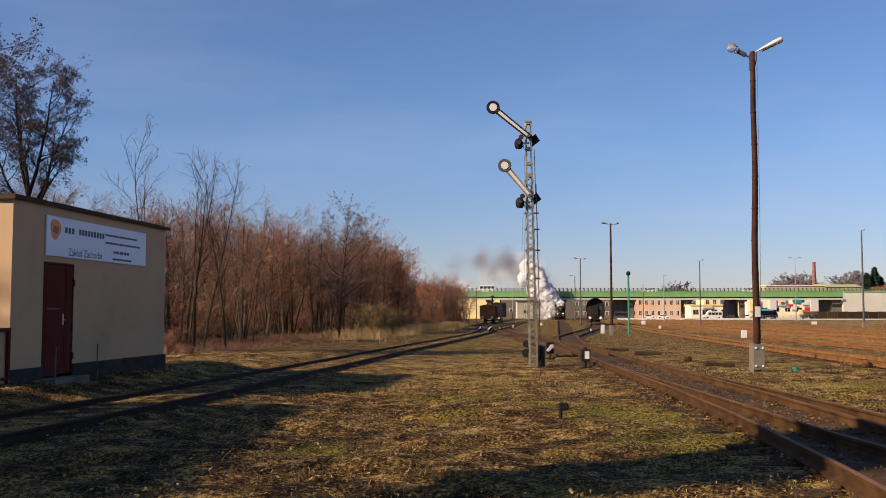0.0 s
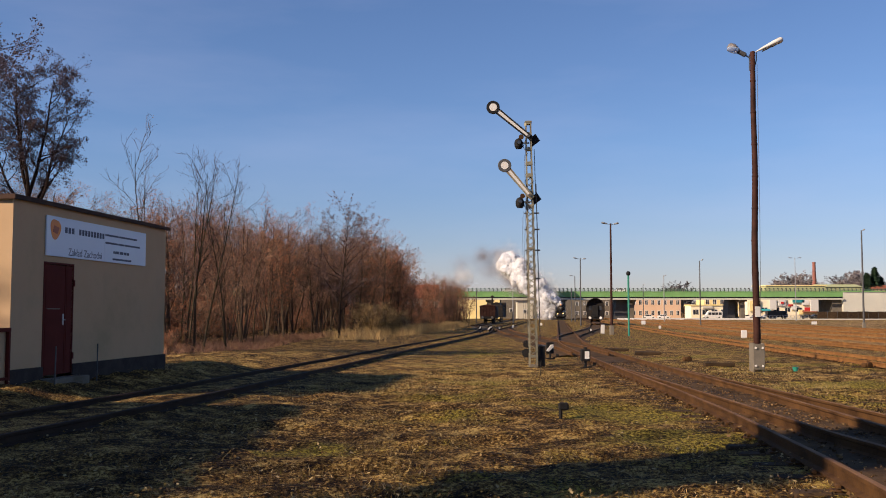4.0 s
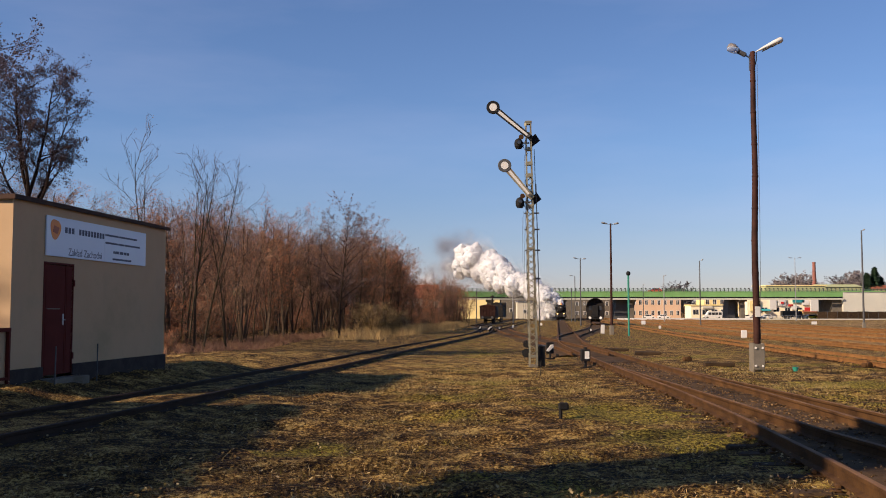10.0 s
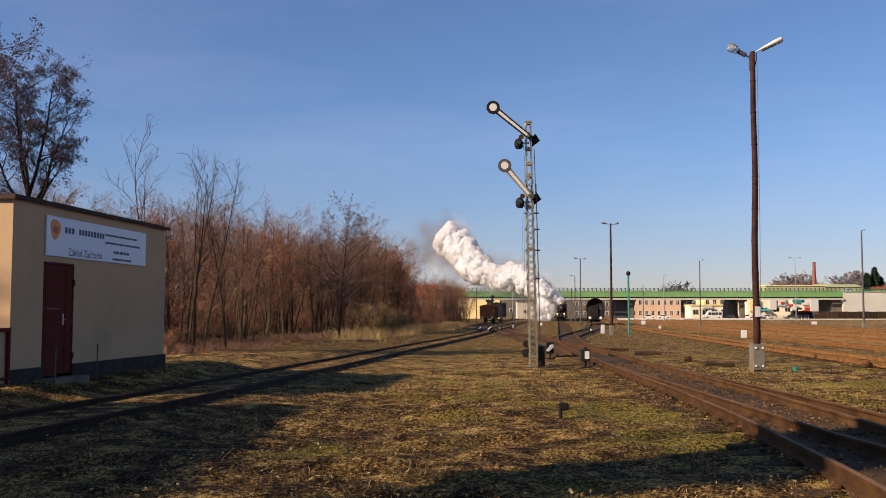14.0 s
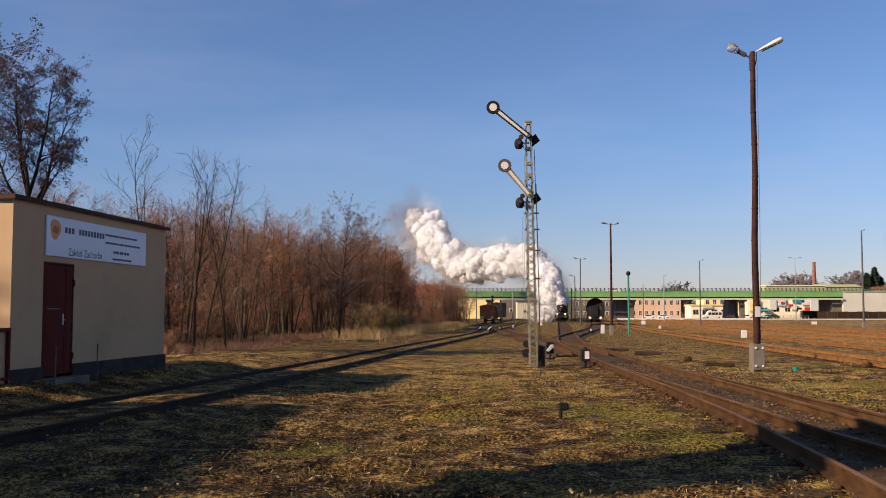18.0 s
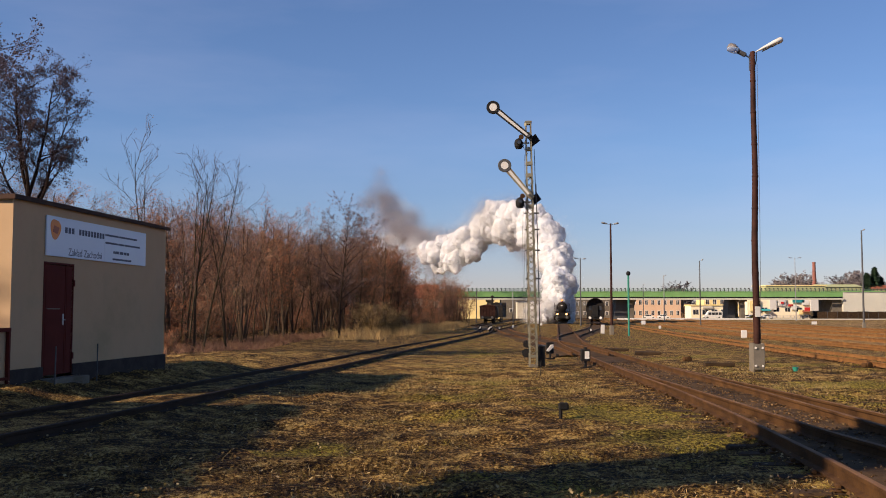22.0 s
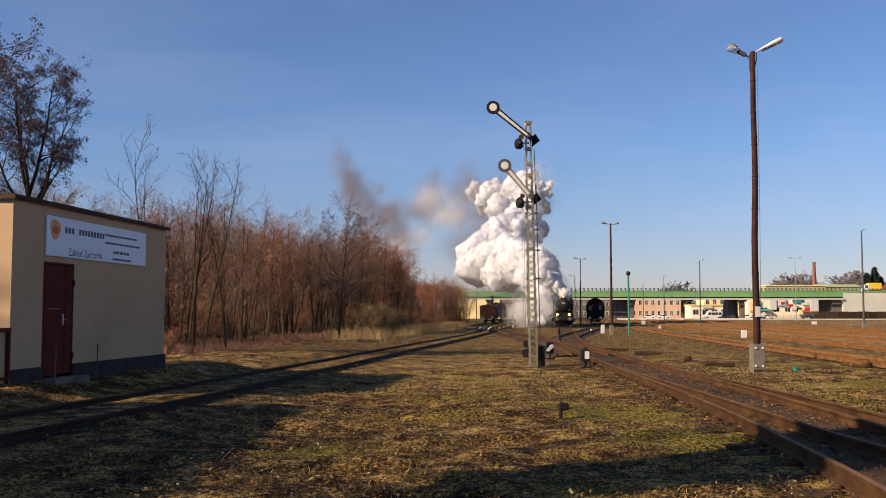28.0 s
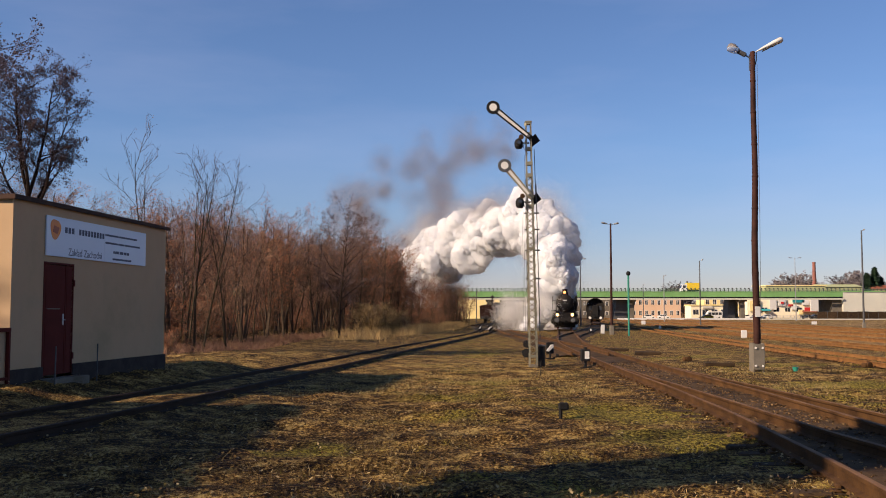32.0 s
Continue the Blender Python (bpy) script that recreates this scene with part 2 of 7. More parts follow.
MAUVE_LEAF = island_surface("dull_pods_and_leaves", [(0.045, 0.03, 0.032), (0.08, 0.055, 0.055), (0.12, 0.085, 0.08), (0.065, 0.045, 0.05)])
FAR_TWIG = island_surface("grey_far_twigs", [(0.15, 0.13, 0.13), (0.21, 0.18, 0.175), (0.28, 0.245, 0.23)])
RED_LEAF = island_surface("russet_leaves", [(0.17, 0.06, 0.03), (0.29, 0.112, 0.05), (0.40, 0.18, 0.078), (0.24, 0.10, 0.05)])
TWIG = island_surface("twigs", [(0.09, 0.057, 0.038), (0.155, 0.102, 0.068), (0.22, 0.15, 0.10)])
DARK_TWIG = island_surface("dark_twigs", [(0.05, 0.03, 0.025), (0.09, 0.056, 0.046), (0.14, 0.09, 0.075)])
STRAW = island_surface("straw", [(0.20, 0.13, 0.055), (0.36, 0.25, 0.10), (0.50, 0.37, 0.165), (0.27, 0.165, 0.065)])
STRAW_GREEN = island_surface("straw_and_green", [(0.32, 0.22, 0.09), (0.45, 0.33, 0.14), (0.22, 0.19, 0.05), (0.26, 0.17, 0.065), (0.30, 0.25, 0.08)])
GRASS = island_surface("dry_grass", [(0.04, 0.021, 0.005), (0.12, 0.068, 0.018), (0.23, 0.145, 0.045), (0.10, 0.072, 0.011), (0.12, 0.062, 0.016), (0.18, 0.122, 0.027), (0.42, 0.31, 0.14)])
STONE = island_surface("ballast_stone", [(0.03, 0.018, 0.008), (0.09, 0.05, 0.02), (0.15, 0.088, 0.036), (0.20, 0.13, 0.058)])
EVERGREEN = island_surface("conifer_needles", [(0.012, 0.03, 0.014), (0.025, 0.05, 0.022), (0.035, 0.065, 0.03)])
STEAM = smoke_material("white_steam", (0.90, 0.91, 0.93), (0.86, 0.87, 0.89), 0.0, True)
THIN_STEAM = smoke_material("thin_steam", (0.97, 0.96, 0.95), (0.92, 0.91, 0.9), 0.0)
SMOKE = smoke_material("grey_smoke", (0.52, 0.49, 0.53), (0.42, 0.39, 0.43), 0.0)


# ---------------------------------------------------------------- mesh helpers
class Shape:
    """Collects vertices and faces of one mesh."""

    def __init__(self):
        self.v, self.f, self.m = [], [], []

    def add(self, verts, faces, slot=0):
        n = len(self.v)
        self.v += [tuple(p) for p in verts]
        self.f += [tuple(i + n for i in f) for f in faces]
        self.m += [slot] * len(faces)
        return self

    def box(self, x0, x1, y0, y1, z0, z1, m=None, bevel=0.0, slot=0):
        if bevel:
            b = bevel
            rings = [(z0, b), (z0 + b, 0), (z1 - b, 0), (z1, b)]
            vs = []
            for z, i in rings:
                c = b - i * 0  # corner cut stays the same all the way up
                a0, a1, b0, b1 = x0 + i, x1 - i, y0 + i, y1 - i
                vs += [(a0 + c, b0, z), (a1 - c, b0, z), (a1, b0 + c, z), (a1, b1 - c, z), (a1 - c, b1, z), (a0 + c, b1, z), (a0, b1 - c, z), (a0, b0 + c, z)]
            fs = [tuple(range(7, -1, -1)), tuple(range(24, 32))]
            for r in range(3):
                for k in range(8):
                    fs.append((8 * r + k, 8 * r + (k + 1) % 8, 8 * r + 8 + (k + 1) % 8, 8 * r + 8 + k))
        else:
            vs = [(x0, y0, z0), (x1, y0, z0), (x1, y1, z0), (x0, y1, z0), (x0, y0, z1), (x1, y0, z1), (x1, y1, z1), (x0, y1, z1)]
            fs = [(3, 2, 1, 0), (4, 5, 6, 7), (0, 1, 5, 4), (1, 2, 6, 5), (2, 3, 7, 6), (3, 0, 4, 7)]
        if m is not None:
            vs = [m @ Vector(p) for p in vs]
        return self.add(vs, fs, slot)

    def tube(self, points, radii, sides=8, caps=True, slot=0):
        """A tube through the points."""
        pts = [Vector(p) for p in points]
        if not hasattr(radii, "__len__"):
            radii = [radii] * len(pts)
        vs, fs = [], []
        for i, p in enumerate(pts):
            d = (pts[min(i + 1, len(pts) - 1)] - pts[max(i - 1, 0)]).normalized()
            a = d.orthogonal().normalized()
            if i and a.dot(last) < 0.5:
                a = (last - d * last.dot(d)).normalized()
            last = a
            b = d.cross(a)
            for k in range(sides):
                t = 2 * math.pi * k / sides
                vs.append(p + (a * math.cos(t) + b * math.sin(t)) * radii[i])
        for i in range(len(pts) - 1):
            for k in range(sides):
                fs.append((i * sides + k, i * sides + (k + 1) % sides, (i + 1) * sides + (k + 1) % sides, (i + 1) * sides + k))
        if caps:
            fs.append(tuple(range(sides - 1, -1, -1)))
            fs.append(tuple(range((len(pts) - 1) * sides, len(pts) * sides)))
        return self.add(vs, fs, slot)

    def lathe(self, profile, axis="Z", sides=20, m=None, slot=0):
        """profile: (radius, height) pairs turned about the axis."""
        vs, fs = [], []
        for r, h in profile:
            for k in range(sides):
                t = 2 * math.pi * k / sides
                c, s = r * math.cos(t), r * math.sin(t)
                vs.append({"Z": (c, s, h), "Y": (s, h, c), "X": (h, c, s)}[axis])
        for i in range(len(profile) - 1):
            for k in range(sides):
                fs.append((i * sides + k, i * sides + (k + 1) % sides, (i + 1) * sides + (k + 1) % sides, (i + 1) * sides + k))
        fs.append(tuple(range(sides - 1, -1, -1)))
        fs.append(tuple(range((len(profile) - 1) * sides, len(profile) * sides)))
        if m is not None:
            vs = [m @ Vector(p) for p in vs]
        return self.add(vs, fs, slot)

    def prism(self, outline, y0, y1, m=None, slot=0):
        """An outline of (x, z) points pushed from y0 to y1."""
        n = len(outline)
        vs = [(x, y0, z) for x, z in outline] + [(x, y1, z) for x, z in outline]
        fs = [tuple(range(n)), tuple(range(2 * n - 1, n - 1, -1))] + [(k, n + k, n + (k + 1) % n, (k + 1) % n) for k in range(n)]
        if m is not None:
            vs = [m @ Vector(p) for p in vs]
        return self.add(vs, fs, slot)

    def mesh(self, name, *mats, smooth=False):
        me = bpy.data.meshes.new(name)
        me.from_pydata(self.v, [], self.f)
        for mt in mats:
            me.materials.append(mt)
        if len(mats) > 1:
            me.polygons.foreach_set("material_index", self.m)
        if smooth:
            me.polygons.foreach_set("use_smooth", [True] * len(me.polygons))
        bm = bmesh.new()
        bm.from_mesh(me)
        bmesh.ops.recalc_face_normals(bm, faces=bm.faces)
        bm.to_mesh(me)
        bm.free()
        me.update()
        return me


def part(name, shape, material, parent, label="", m=None, smooth=False):
    """Links a shape or a ready mesh as one object under its thing."""
    me = shape.mesh(name, material, smooth=smooth) if isinstance(shape, Shape) else shape
    ob = new(name, me)
    ob.parent = parent
    if m is not None:
        ob.matrix_basis = m
    if label:
        tagged(ob, label)
    return ob


def thing(name, label, category, m=None, group="", kind=""):
    ob = new(name)
    ob.empty_display_size = 0.3
    if m is not None:
        ob.matrix_basis = m
    return tagged(ob, label, category, group, kind)


def single(name, shape, material, label, category, m=None, group="", kind="", smooth=False):
    ob = new(name, shape.mesh(name, material, smooth=smooth))
    if m is not None:
        ob.matrix_basis = m
    return tagged(ob, label, category, group, kind)


def smoothstep(a, b, x):
    t = min(max((x - a) / (b - a), 0.0), 1.0)
    return t * t * (3 - 2 * t)


# ---------------------------------------------------------------- ground
YARD = 0.123                                # the yard's tracks run along (YARD, 1)


def ground_z(x, y):
    z = 0.75 * math.exp(-max(y, 0.0) / 45.0)
    z += 0.38 * smoothstep(-5.9, -8.2, x - 0.12 * (y - 17)) * smoothstep(55, 30, y)
    return z


NEAR_MAIN = [(-20, 3.0), (0, 4.1), (10.4, 4.9), (20, 5.45), (28, 5.8), (47, 6.9)]
NEAR_SIDING = [(-20, -9), (2, -7.0), (11, -5.95), (15.5, -5.4), (20, -4.9), (27, -4.25), (37, -3.2), (50, -1.75)]


def lookup(table, v):
    for (a, p), (b, q) in zip(table, table[1:]):
        if v <= b:
            return p + (q - p) * (v - a) / (b - a)
    return table[-1][1]


def ground():
    xs = sorted(set([round(v, 2) for v in np.concatenate([np.arange(-14, -8, 0.4), np.arange(-8, 9, 0.13), np.arange(9, 16, 0.4), np.arange(-60, -14, 3), np.arange(16, 90, 3), [-3000, -1200, -500, -250, -120, -80, 110, 150, 250, 500, 1200, 3000]])]))
    ys = sorted(set([round(v, 2) for v in np.concatenate([np.arange(-12, 3.5, 0.5), np.arange(3.5, 22, 0.12), np.arange(22, 42, 0.35), np.arange(42, 110, 2), np.arange(110, 330, 8), [-3000, -1000, -300, -100, -40, -20, 400, 600, 1000, 2000, 3500]])]))
    verts = []
    for y in ys:
        for x in xs:
            z = ground_z(x, y)
            if -12 < y < 45 and -14 < x < 16:
                near = min(abs(x - lookup(NEAR_MAIN, y)), abs(x - lookup(NEAR_SIDING, y)))
                fade = smoothstep(45, 25, y) * smoothstep(0.9, 2.2, near)
                z += fade * (0.12 * noise.noise((x * 0.35, y * 0.5, 3)) + 0.08 * noise.noise((x * 1.1, y * 1.5, 9)) + 0.06 * noise.noise((x * 0.4, y * 2.0, 7)) - 0.05) + (0.03 * noise.noise((x * 2.6, y * 3.2, 4)) + 0.022 * noise.noise((x * 6.0, y * 6.5, 2))) * smoothstep(26, 12, y) * (0.3 + 0.7 * smoothstep(0.9, 2.2, near))
            verts.append((x, y, z))
    n = len(xs)
    faces = [(j * n + i, j * n + i + 1, (j + 1) * n + i + 1, (j + 1) * n + i) for j in range(len(ys) - 1) for i in range(n - 1)]
    me = bpy.data.meshes.new("ground")
    me.from_pydata(verts, [], faces)
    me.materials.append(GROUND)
    me.polygons.foreach_set("use_smooth", [True] * len(me.polygons))
    tagged(new("ground", me), "dry winter grass and leaf litter with mossy patches, rust-stained gravel in the yard", "ground", kind="structure")


ground()


# ---------------------------------------------------------------- railway tracks
def curve_points(ctrl, step=1.0):
    """Even points along a smooth line through the control points."""
    p = [Vector((*c, 0)) for c in ctrl]
    p = [p[0] * 2 - p[1]] + p + [p[-1] * 2 - p[-2]]
    out = []
    for i in range(1, len(p) - 2):
        n = max(2, int((p[i + 1] - p[i]).length / step))
        for k in range(n):
            t = k / n
            out.append(0.5 * ((2 * p[i]) + (p[i + 1] - p[i - 1]) * t + (2 * p[i - 1] - 5 * p[i] + 4 * p[i + 1] - p[i + 2]) * t * t + (3 * p[i] - p[i - 1] - 3 * p[i + 1] + p[i + 2]) * t ** 3))
    out.append(p[-2])
    return out


def normals_of(pts):
    out = []
    for i in range(len(pts)):
        d = (pts[min(i + 1, len(pts) - 1)] - pts[max(i - 1, 0)]).normalized()
        out.append(Vector((d.y, -d.x, 0)))
    return out


RAIL_PROFILE = [(-0.065, 0.0), (-0.065, 0.018), (-0.012, 0.035), (-0.012, 0.105), (-0.036, 0.118), (-0.036, 0.15), (0.036, 0.15), (0.036, 0.118), (0.012, 0.105), (0.012, 0.035), (0.065, 0.018), (0.065, 0.0)]


def sweep(pts, nrm, offset, profile, lift, closed=True):
    s = Shape()
    vs, n = [], len(profile)
    for p, q in zip(pts, nrm):
        z = ground_z(p.x, p.y) + lift
        for a, h in profile:
            w = p + q * (offset + a)
            vs.append((w.x, w.y, z + h))
    fs = [(i * n + k, i * n + (k + 1) % n, (i + 1) * n + (k + 1) % n, (i + 1) * n + k) for i in range(len(pts) - 1) for k in range(n if closed else n - 1)]
    if closed:
        fs += [tuple(range(n)), tuple(range((len(pts) - 1) * n + n - 1, (len(pts) - 1) * n - 1, -1))]
    return s.add(vs, fs)


def uneven_bed(pts, nrm, half, rise, lift):
    """A low bed of gravel with a ragged edge."""
    s, n, vs = Shape(), 17, []
    for p, q in zip(pts, nrm):
        for k in range(n):
            a = -1 + 2 * k / (n - 1)
            w = p + q * (a * (half + 0.45))
            edge = abs(a) + 0.28 * noise.noise((w.x * 0.9, w.y * 0.9, 8)) + 0.12 * noise.noise((w.x * 3, w.y * 3, 2))
            z = lift + rise - 0.15 * smoothstep(0.62, 1.0, edge) + 0.022 * noise.noise((w.x * 4.5, w.y * 4.5, 5)) + 0.016 * noise.noise((w.x * 11, w.y * 11, 1))
            vs.append((w.x, w.y, ground_z(p.x, p.y) + z))
    return s.add(vs, [(i * n + k, i * n + k + 1, (i + 1) * n + k + 1, (i + 1) * n + k) for i in range(len(pts) - 1) for k in range(n - 1)])


SLEEPER_MESH = Shape().box(-1.25, 1.25, -0.12, 0.12, -0.1, 0.045, bevel=0.02).mesh("sleeper", SLEEPER)
PLATE_MESH = Shape().box(-0.17, 0.17, -0.075, 0.075, 0.045, 0.066, bevel=0.006).box(-0.135, -0.09, -0.045, 0.045, 0.066, 0.11, bevel=0.01).box(0.09, 0.135, -0.045, 0.045, 0.066, 0.11, bevel=0.01).mesh("base_plate", RUST)


def track(name, ctrl, label, rail_mat=RUST, bed=BALLAST, sleepers=(0, 0), lift=0.0, step=1.0, only=(0, 1), half=1.35, rise=0.05):
    t = thing(name, label, "railway track", kind="structure")
    pts = curve_points(ctrl, step)
    nrm = normals_of(pts)
    for k in only:
        off = (-0.7525, 0.7525)[k]
        part("rail", sweep(pts, nrm, off, RAIL_PROFILE, 0.03 + lift), rail_mat, t)
        part("rail_head", sweep(pts, nrm, off, [(-0.027, 0.1505), (-0.023, 0.154), (0.023, 0.154), (0.027, 0.1505)], 0.03 + lift), {RUST: RAIL_TOP, YARD_RUST: YARD_RUST}.get(rail_mat, OLD_RAIL), t)
    part("track_bed", uneven_bed(pts, nrm, half, rise, lift), bed, t, "stained ballast, half overgrown", smooth=True)
    run = 0.0
    for i in range(1, len(pts)):
        run += (pts[i] - pts[i - 1]).length
        if run >= 0.64:
            run = 0
            p = pts[i]
            if sleepers[0] < p.y < sleepers[1]:
                ang = math.degrees(math.atan2(nrm[i].y, nrm[i].x))
                m = pose(p.x, p.y, ground_z(p.x, p.y) + lift - (0.045 if half < 1 else 0.012), 0, 0, ang + random.uniform(-1.2, 1.2))
                part("sleeper", SLEEPER_MESH, None, t, m=m)
                for off in (-0.7525, 0.7525):
                    part("base_plate", PLATE_MESH, None, t, m=m @ pose(off, 0, 0.0))
    return t


def main_line_x(y):
    return 0.79 + 0.119 * y


track("track_main", [(1.0, -14), (3.0, 0), (4.15, 7.66), (4.53, 10.7), (4.86, 13.8), (5.07, 16.4), (5.33, 20), (5.74, 28), (6.22, 36), (6.9, 47), (7.75, 58), (main_line_x(72), 72), (main_line_x(100), 100), (main_line_x(200), 200), (main_line_x(420), 420)],
      "rusty railway track curving away through dry grass", sleepers=(3, 60), step=0.32, half=0.6)
track("track_branch", [(6.3, -14), (5.5, 0), (5.26, 9.8), (5.33, 12.7), (5.44, 15.4), (5.56, 19), (5.80, 28)], "rusty railway track joining the main track at a turnout", sleepers=(3, 19), step=0.32, lift=0.004, half=0.6)
track("track_siding", [(-7.0, 2), (-5.95, 11), (-5.4, 15.5), (-4.9, 20), (-4.25, 27), (-3.2, 37), (-1.75, 50), (0.62, 68), (4.5, 99), (-8.0 + YARD * 140, 140), (-8.0 + YARD * 420, 420)],
      "dark-railed siding along the wood's edge, half overgrown", rail_mat=OLD_RAIL, bed=GROUND, sleepers=(0, 0), step=0.64, half=0.6, rise=0.10, lift=-0.035)
track("track_crossover", [(6.1, 40), (6.45, 50), (6.62, 70), (6.5, 95), (7.4, 120), (-8.0 + YARD * 150, 150)], "rusty crossover track between siding and main track", lift=0.006)
track("track_wagon_siding", [(3.7, 92), (5.2, 115), (-12.2 + YARD * 145, 145), (-13.2 + YARD * 170, 170), (-13.2 + YARD * 400, 400)], "dark far siding on which an old rusty wagon stands", rail_mat=OLD_RAIL, bed=DARK_BALLAST, lift=0.006, step=2)
track("track_coach_siding", [(main_line_x(62), 62), (9.6, 74), (13.1, 92), (18.6, 119), (23.75, 150), (25.3, 160), (7 + YARD * 190, 190), (7 + YARD * 420, 420)], "rusty siding curving off towards a parked coach", lift=0.006)
for u in (10.6, 15.9, 21.0, 26.2, 31.6, 37.0):
    track("track_yard", [(u + 0.5 + YARD * 12, 12), (u + YARD * 60, 60), (u - 0.8 + YARD * 150, 150), (u - 1.2 + YARD * 420, 420)], "straight rusty yard track in stained gravel", rail_mat=YARD_RUST, bed=GROUND if u < 17 else YARD_BED, half=0.6 if u < 17 else 1.35, step=0.64 if u < 11 else 3, sleepers=(22, 75) if u < 11 else (0, 0))


# ---------------------------------------------------------------- the switchgear shed
def text_mesh(name, words, size, material):
    cu = bpy.data.curves.new(name, "FONT")
    cu.body, cu.size, cu.extrude = words, size, 0.001
    tmp = new(name, cu)
    me = bpy.data.meshes.new_from_object(tmp.evaluated_get(bpy.context.evaluated_depsgraph_get()))
    bpy.data.objects.remove(tmp)
    me.materials.clear()
    me.materials.append(material)
    return me


def shed():
    # local frame: x along the long wall (away from the viewer), y into the building, z up; the long wall lies at y = 0
    L, D, H = 6.95, 5.2, 3.36
    m = Matrix(((0.117, -0.993, 0, -7.89), (0.993, 0.117, 0, 17.56), (0, 0, 1, 0.90), (0, 0, 0, 1)))
    t = thing("switchgear_shed", "small ochre plastered shed with a maroon steel door and dark plinth", "shed", m)
    # door opening
    d0, d1, dh = 1.15, 2.24, 2.2
    w = 0.3
    s = Shape()
    s.box(0, d0, 0, w, 0, H).box(d1, L, 0, w, 0, H).box(d0, d1, 0, w, dh, H)
    part("wall", s, PLASTER, t)
    part("wall", Shape().box(0, w, w, D, 0, H), PLASTER, t)
    part("wall", Shape().box(L - w, L, w, D, 0, H), PLASTER, t)
    part("wall", Shape().box(w, L - w, D - w, D, 0, H), PLASTER, t)
    part("floor", Shape().box(w, L - w, w, D - w, -0.3, 0.02), CONCRETE, t)
    s = Shape()
    s.box(-0.03, d0 - 0.03, -0.035, -0.002, -0.45, 0.2).box(d1 + 0.03, L + 0.03, -0.035, -0.002, -0.45, 0.2)
    part("plinth", s, PLINTH, t, "dark bituminous plinth")
    part("plinth", Shape().box(-0.035, -0.002, -0.03, D, -0.45, 0.2), PLINTH, t)
    roof = Shape()
    roof.box(-0.05, L + 0.05, -0.05, D + 0.05, H, H + 0.05, bevel=0.012)
    r = part("roof", roof, ROOF_FELT, t, "flat felt roof with a thin brown edge")
    part("roof_edge", Shape().box(-0.075, L + 0.075, -0.075, -0.052, H - 0.03, H + 0.06), ROOF_FELT, r)
    part("roof_edge", Shape().box(-0.075, -0.052, -0.052, D + 0.075, H - 0.03, H + 0.06), ROOF_FELT, r)
    # the door: one wide and one narrow leaf
    for a, b in ((d0, d0 + 0.80), (d0 + 0.806, d1)):
        leaf = Shape().box(a + 0.004, b - 0.004, 0.0, 0.05, 0.02, dh - 0.012, bevel=0.006)
        leaf.box(a + 0.05, b - 0.05, -0.006, 0.0, 0.1, 1.02).box(a + 0.05, b - 0.05, -0.006, 0.0, 1.12, dh - 0.1)
        lf = part("door_leaf", leaf, DOOR_RED, t, "maroon painted steel door leaf")
        if a == d0:
            part("door_handle", Shape().box(b - 0.1, b - 0.045, -0.014, -0.001, 1.0, 1.22, bevel=0.004).tube([(b - 0.07, -0.012, 1.1), (b - 0.07, -0.05, 1.1), (b - 0.18, -0.055, 1.1)], 0.011), GALV, lf, "pale metal handle plate")
            part("label_strip", Shape().box(a + 0.1, a + 0.6, -0.0095, -0.0065, 1.31, 1.33), CONCRETE, lf)
    for z in (0.3, 1.78):
        part("hinge", Shape().tube([(d1 + 0.012, -0.03, z), (d1 + 0.012, -0.03, z + 0.13)], 0.024, 8), DOOR_RED, t)
    part("door_frame", Shape().box(d0 - 0.04, d0, -0.012, 0.08, 0, dh + 0.04).box(d1, d1 + 0.04, -0.012, 0.08, 0, dh + 0.04).box(d0, d1, -0.012, 0.08, dh, dh + 0.04), DOOR_RED, t)
    part("threshold", Shape().box(d0 - 0.15, d1 + 0.15, -0.35, -0.036, -0.35, -0.03, bevel=0.015), CONCRETE, t)
    # low masonry pier and rail at the corner
    part("corner_box", Shape().box(-0.55, -0.04, 0.02, 1.5, -0.4, 0.92, bevel=0.01), PLASTER, t, "low ochre box with a brown metal frame")
    part("corner_frame", Shape().box(-0.62, -0.03, -0.05, 0.01, 0.9, 0.97).box(-0.1, -0.04, -0.05, 0.01, -0.4, 0.9).box(-0.62, -0.11, -0.05, 0.01, 0.03, 0.08), DOOR_RED, t)
    # the sign
    x0, x1, z0, z1 = 1.12, 5.68, 2.36, 3.15
    sg = thing("sign_board", "wide pale blue company sign board on the shed wall", "sign", m)
    for p0, p1 in ((x0, x0 + 2.42), (x0 + 2.424, x1)):
        part("panel", Shape().box(p0, p1, -0.036, -0.006, z0, z1, bevel=0.003), SIGN_WHITE, sg)
    blob = Shape()
    n = 18
    ring = [(0.20 * (1 + 0.1 * math.sin(3 * k * 2 * math.pi / n + 0.6)) * math.cos(2 * math.pi * k / n), 0.2 * (1 + 0.1 * math.sin(3 * k * 2 * math.pi / n + 0.6)) * math.sin(2 * math.pi * k / n)) for k in range(n)]
    blob.prism([(x0 + 0.33 + a, 2.90 + b) for a, b in ring], -0.0395, -0.0365)
    lg = part("logo_shape", blob, SIGN_ORANGE, sg, "round orange logo shape")
    part("logo_band", Shape().prism([(x0 + 0.22, 2.84), (x0 + 0.40, 2.80), (x0 + 0.47, 2.93), (x0 + 0.27, 2.97)], -0.0425, -0.0398), SIGN_BROWN, lg)

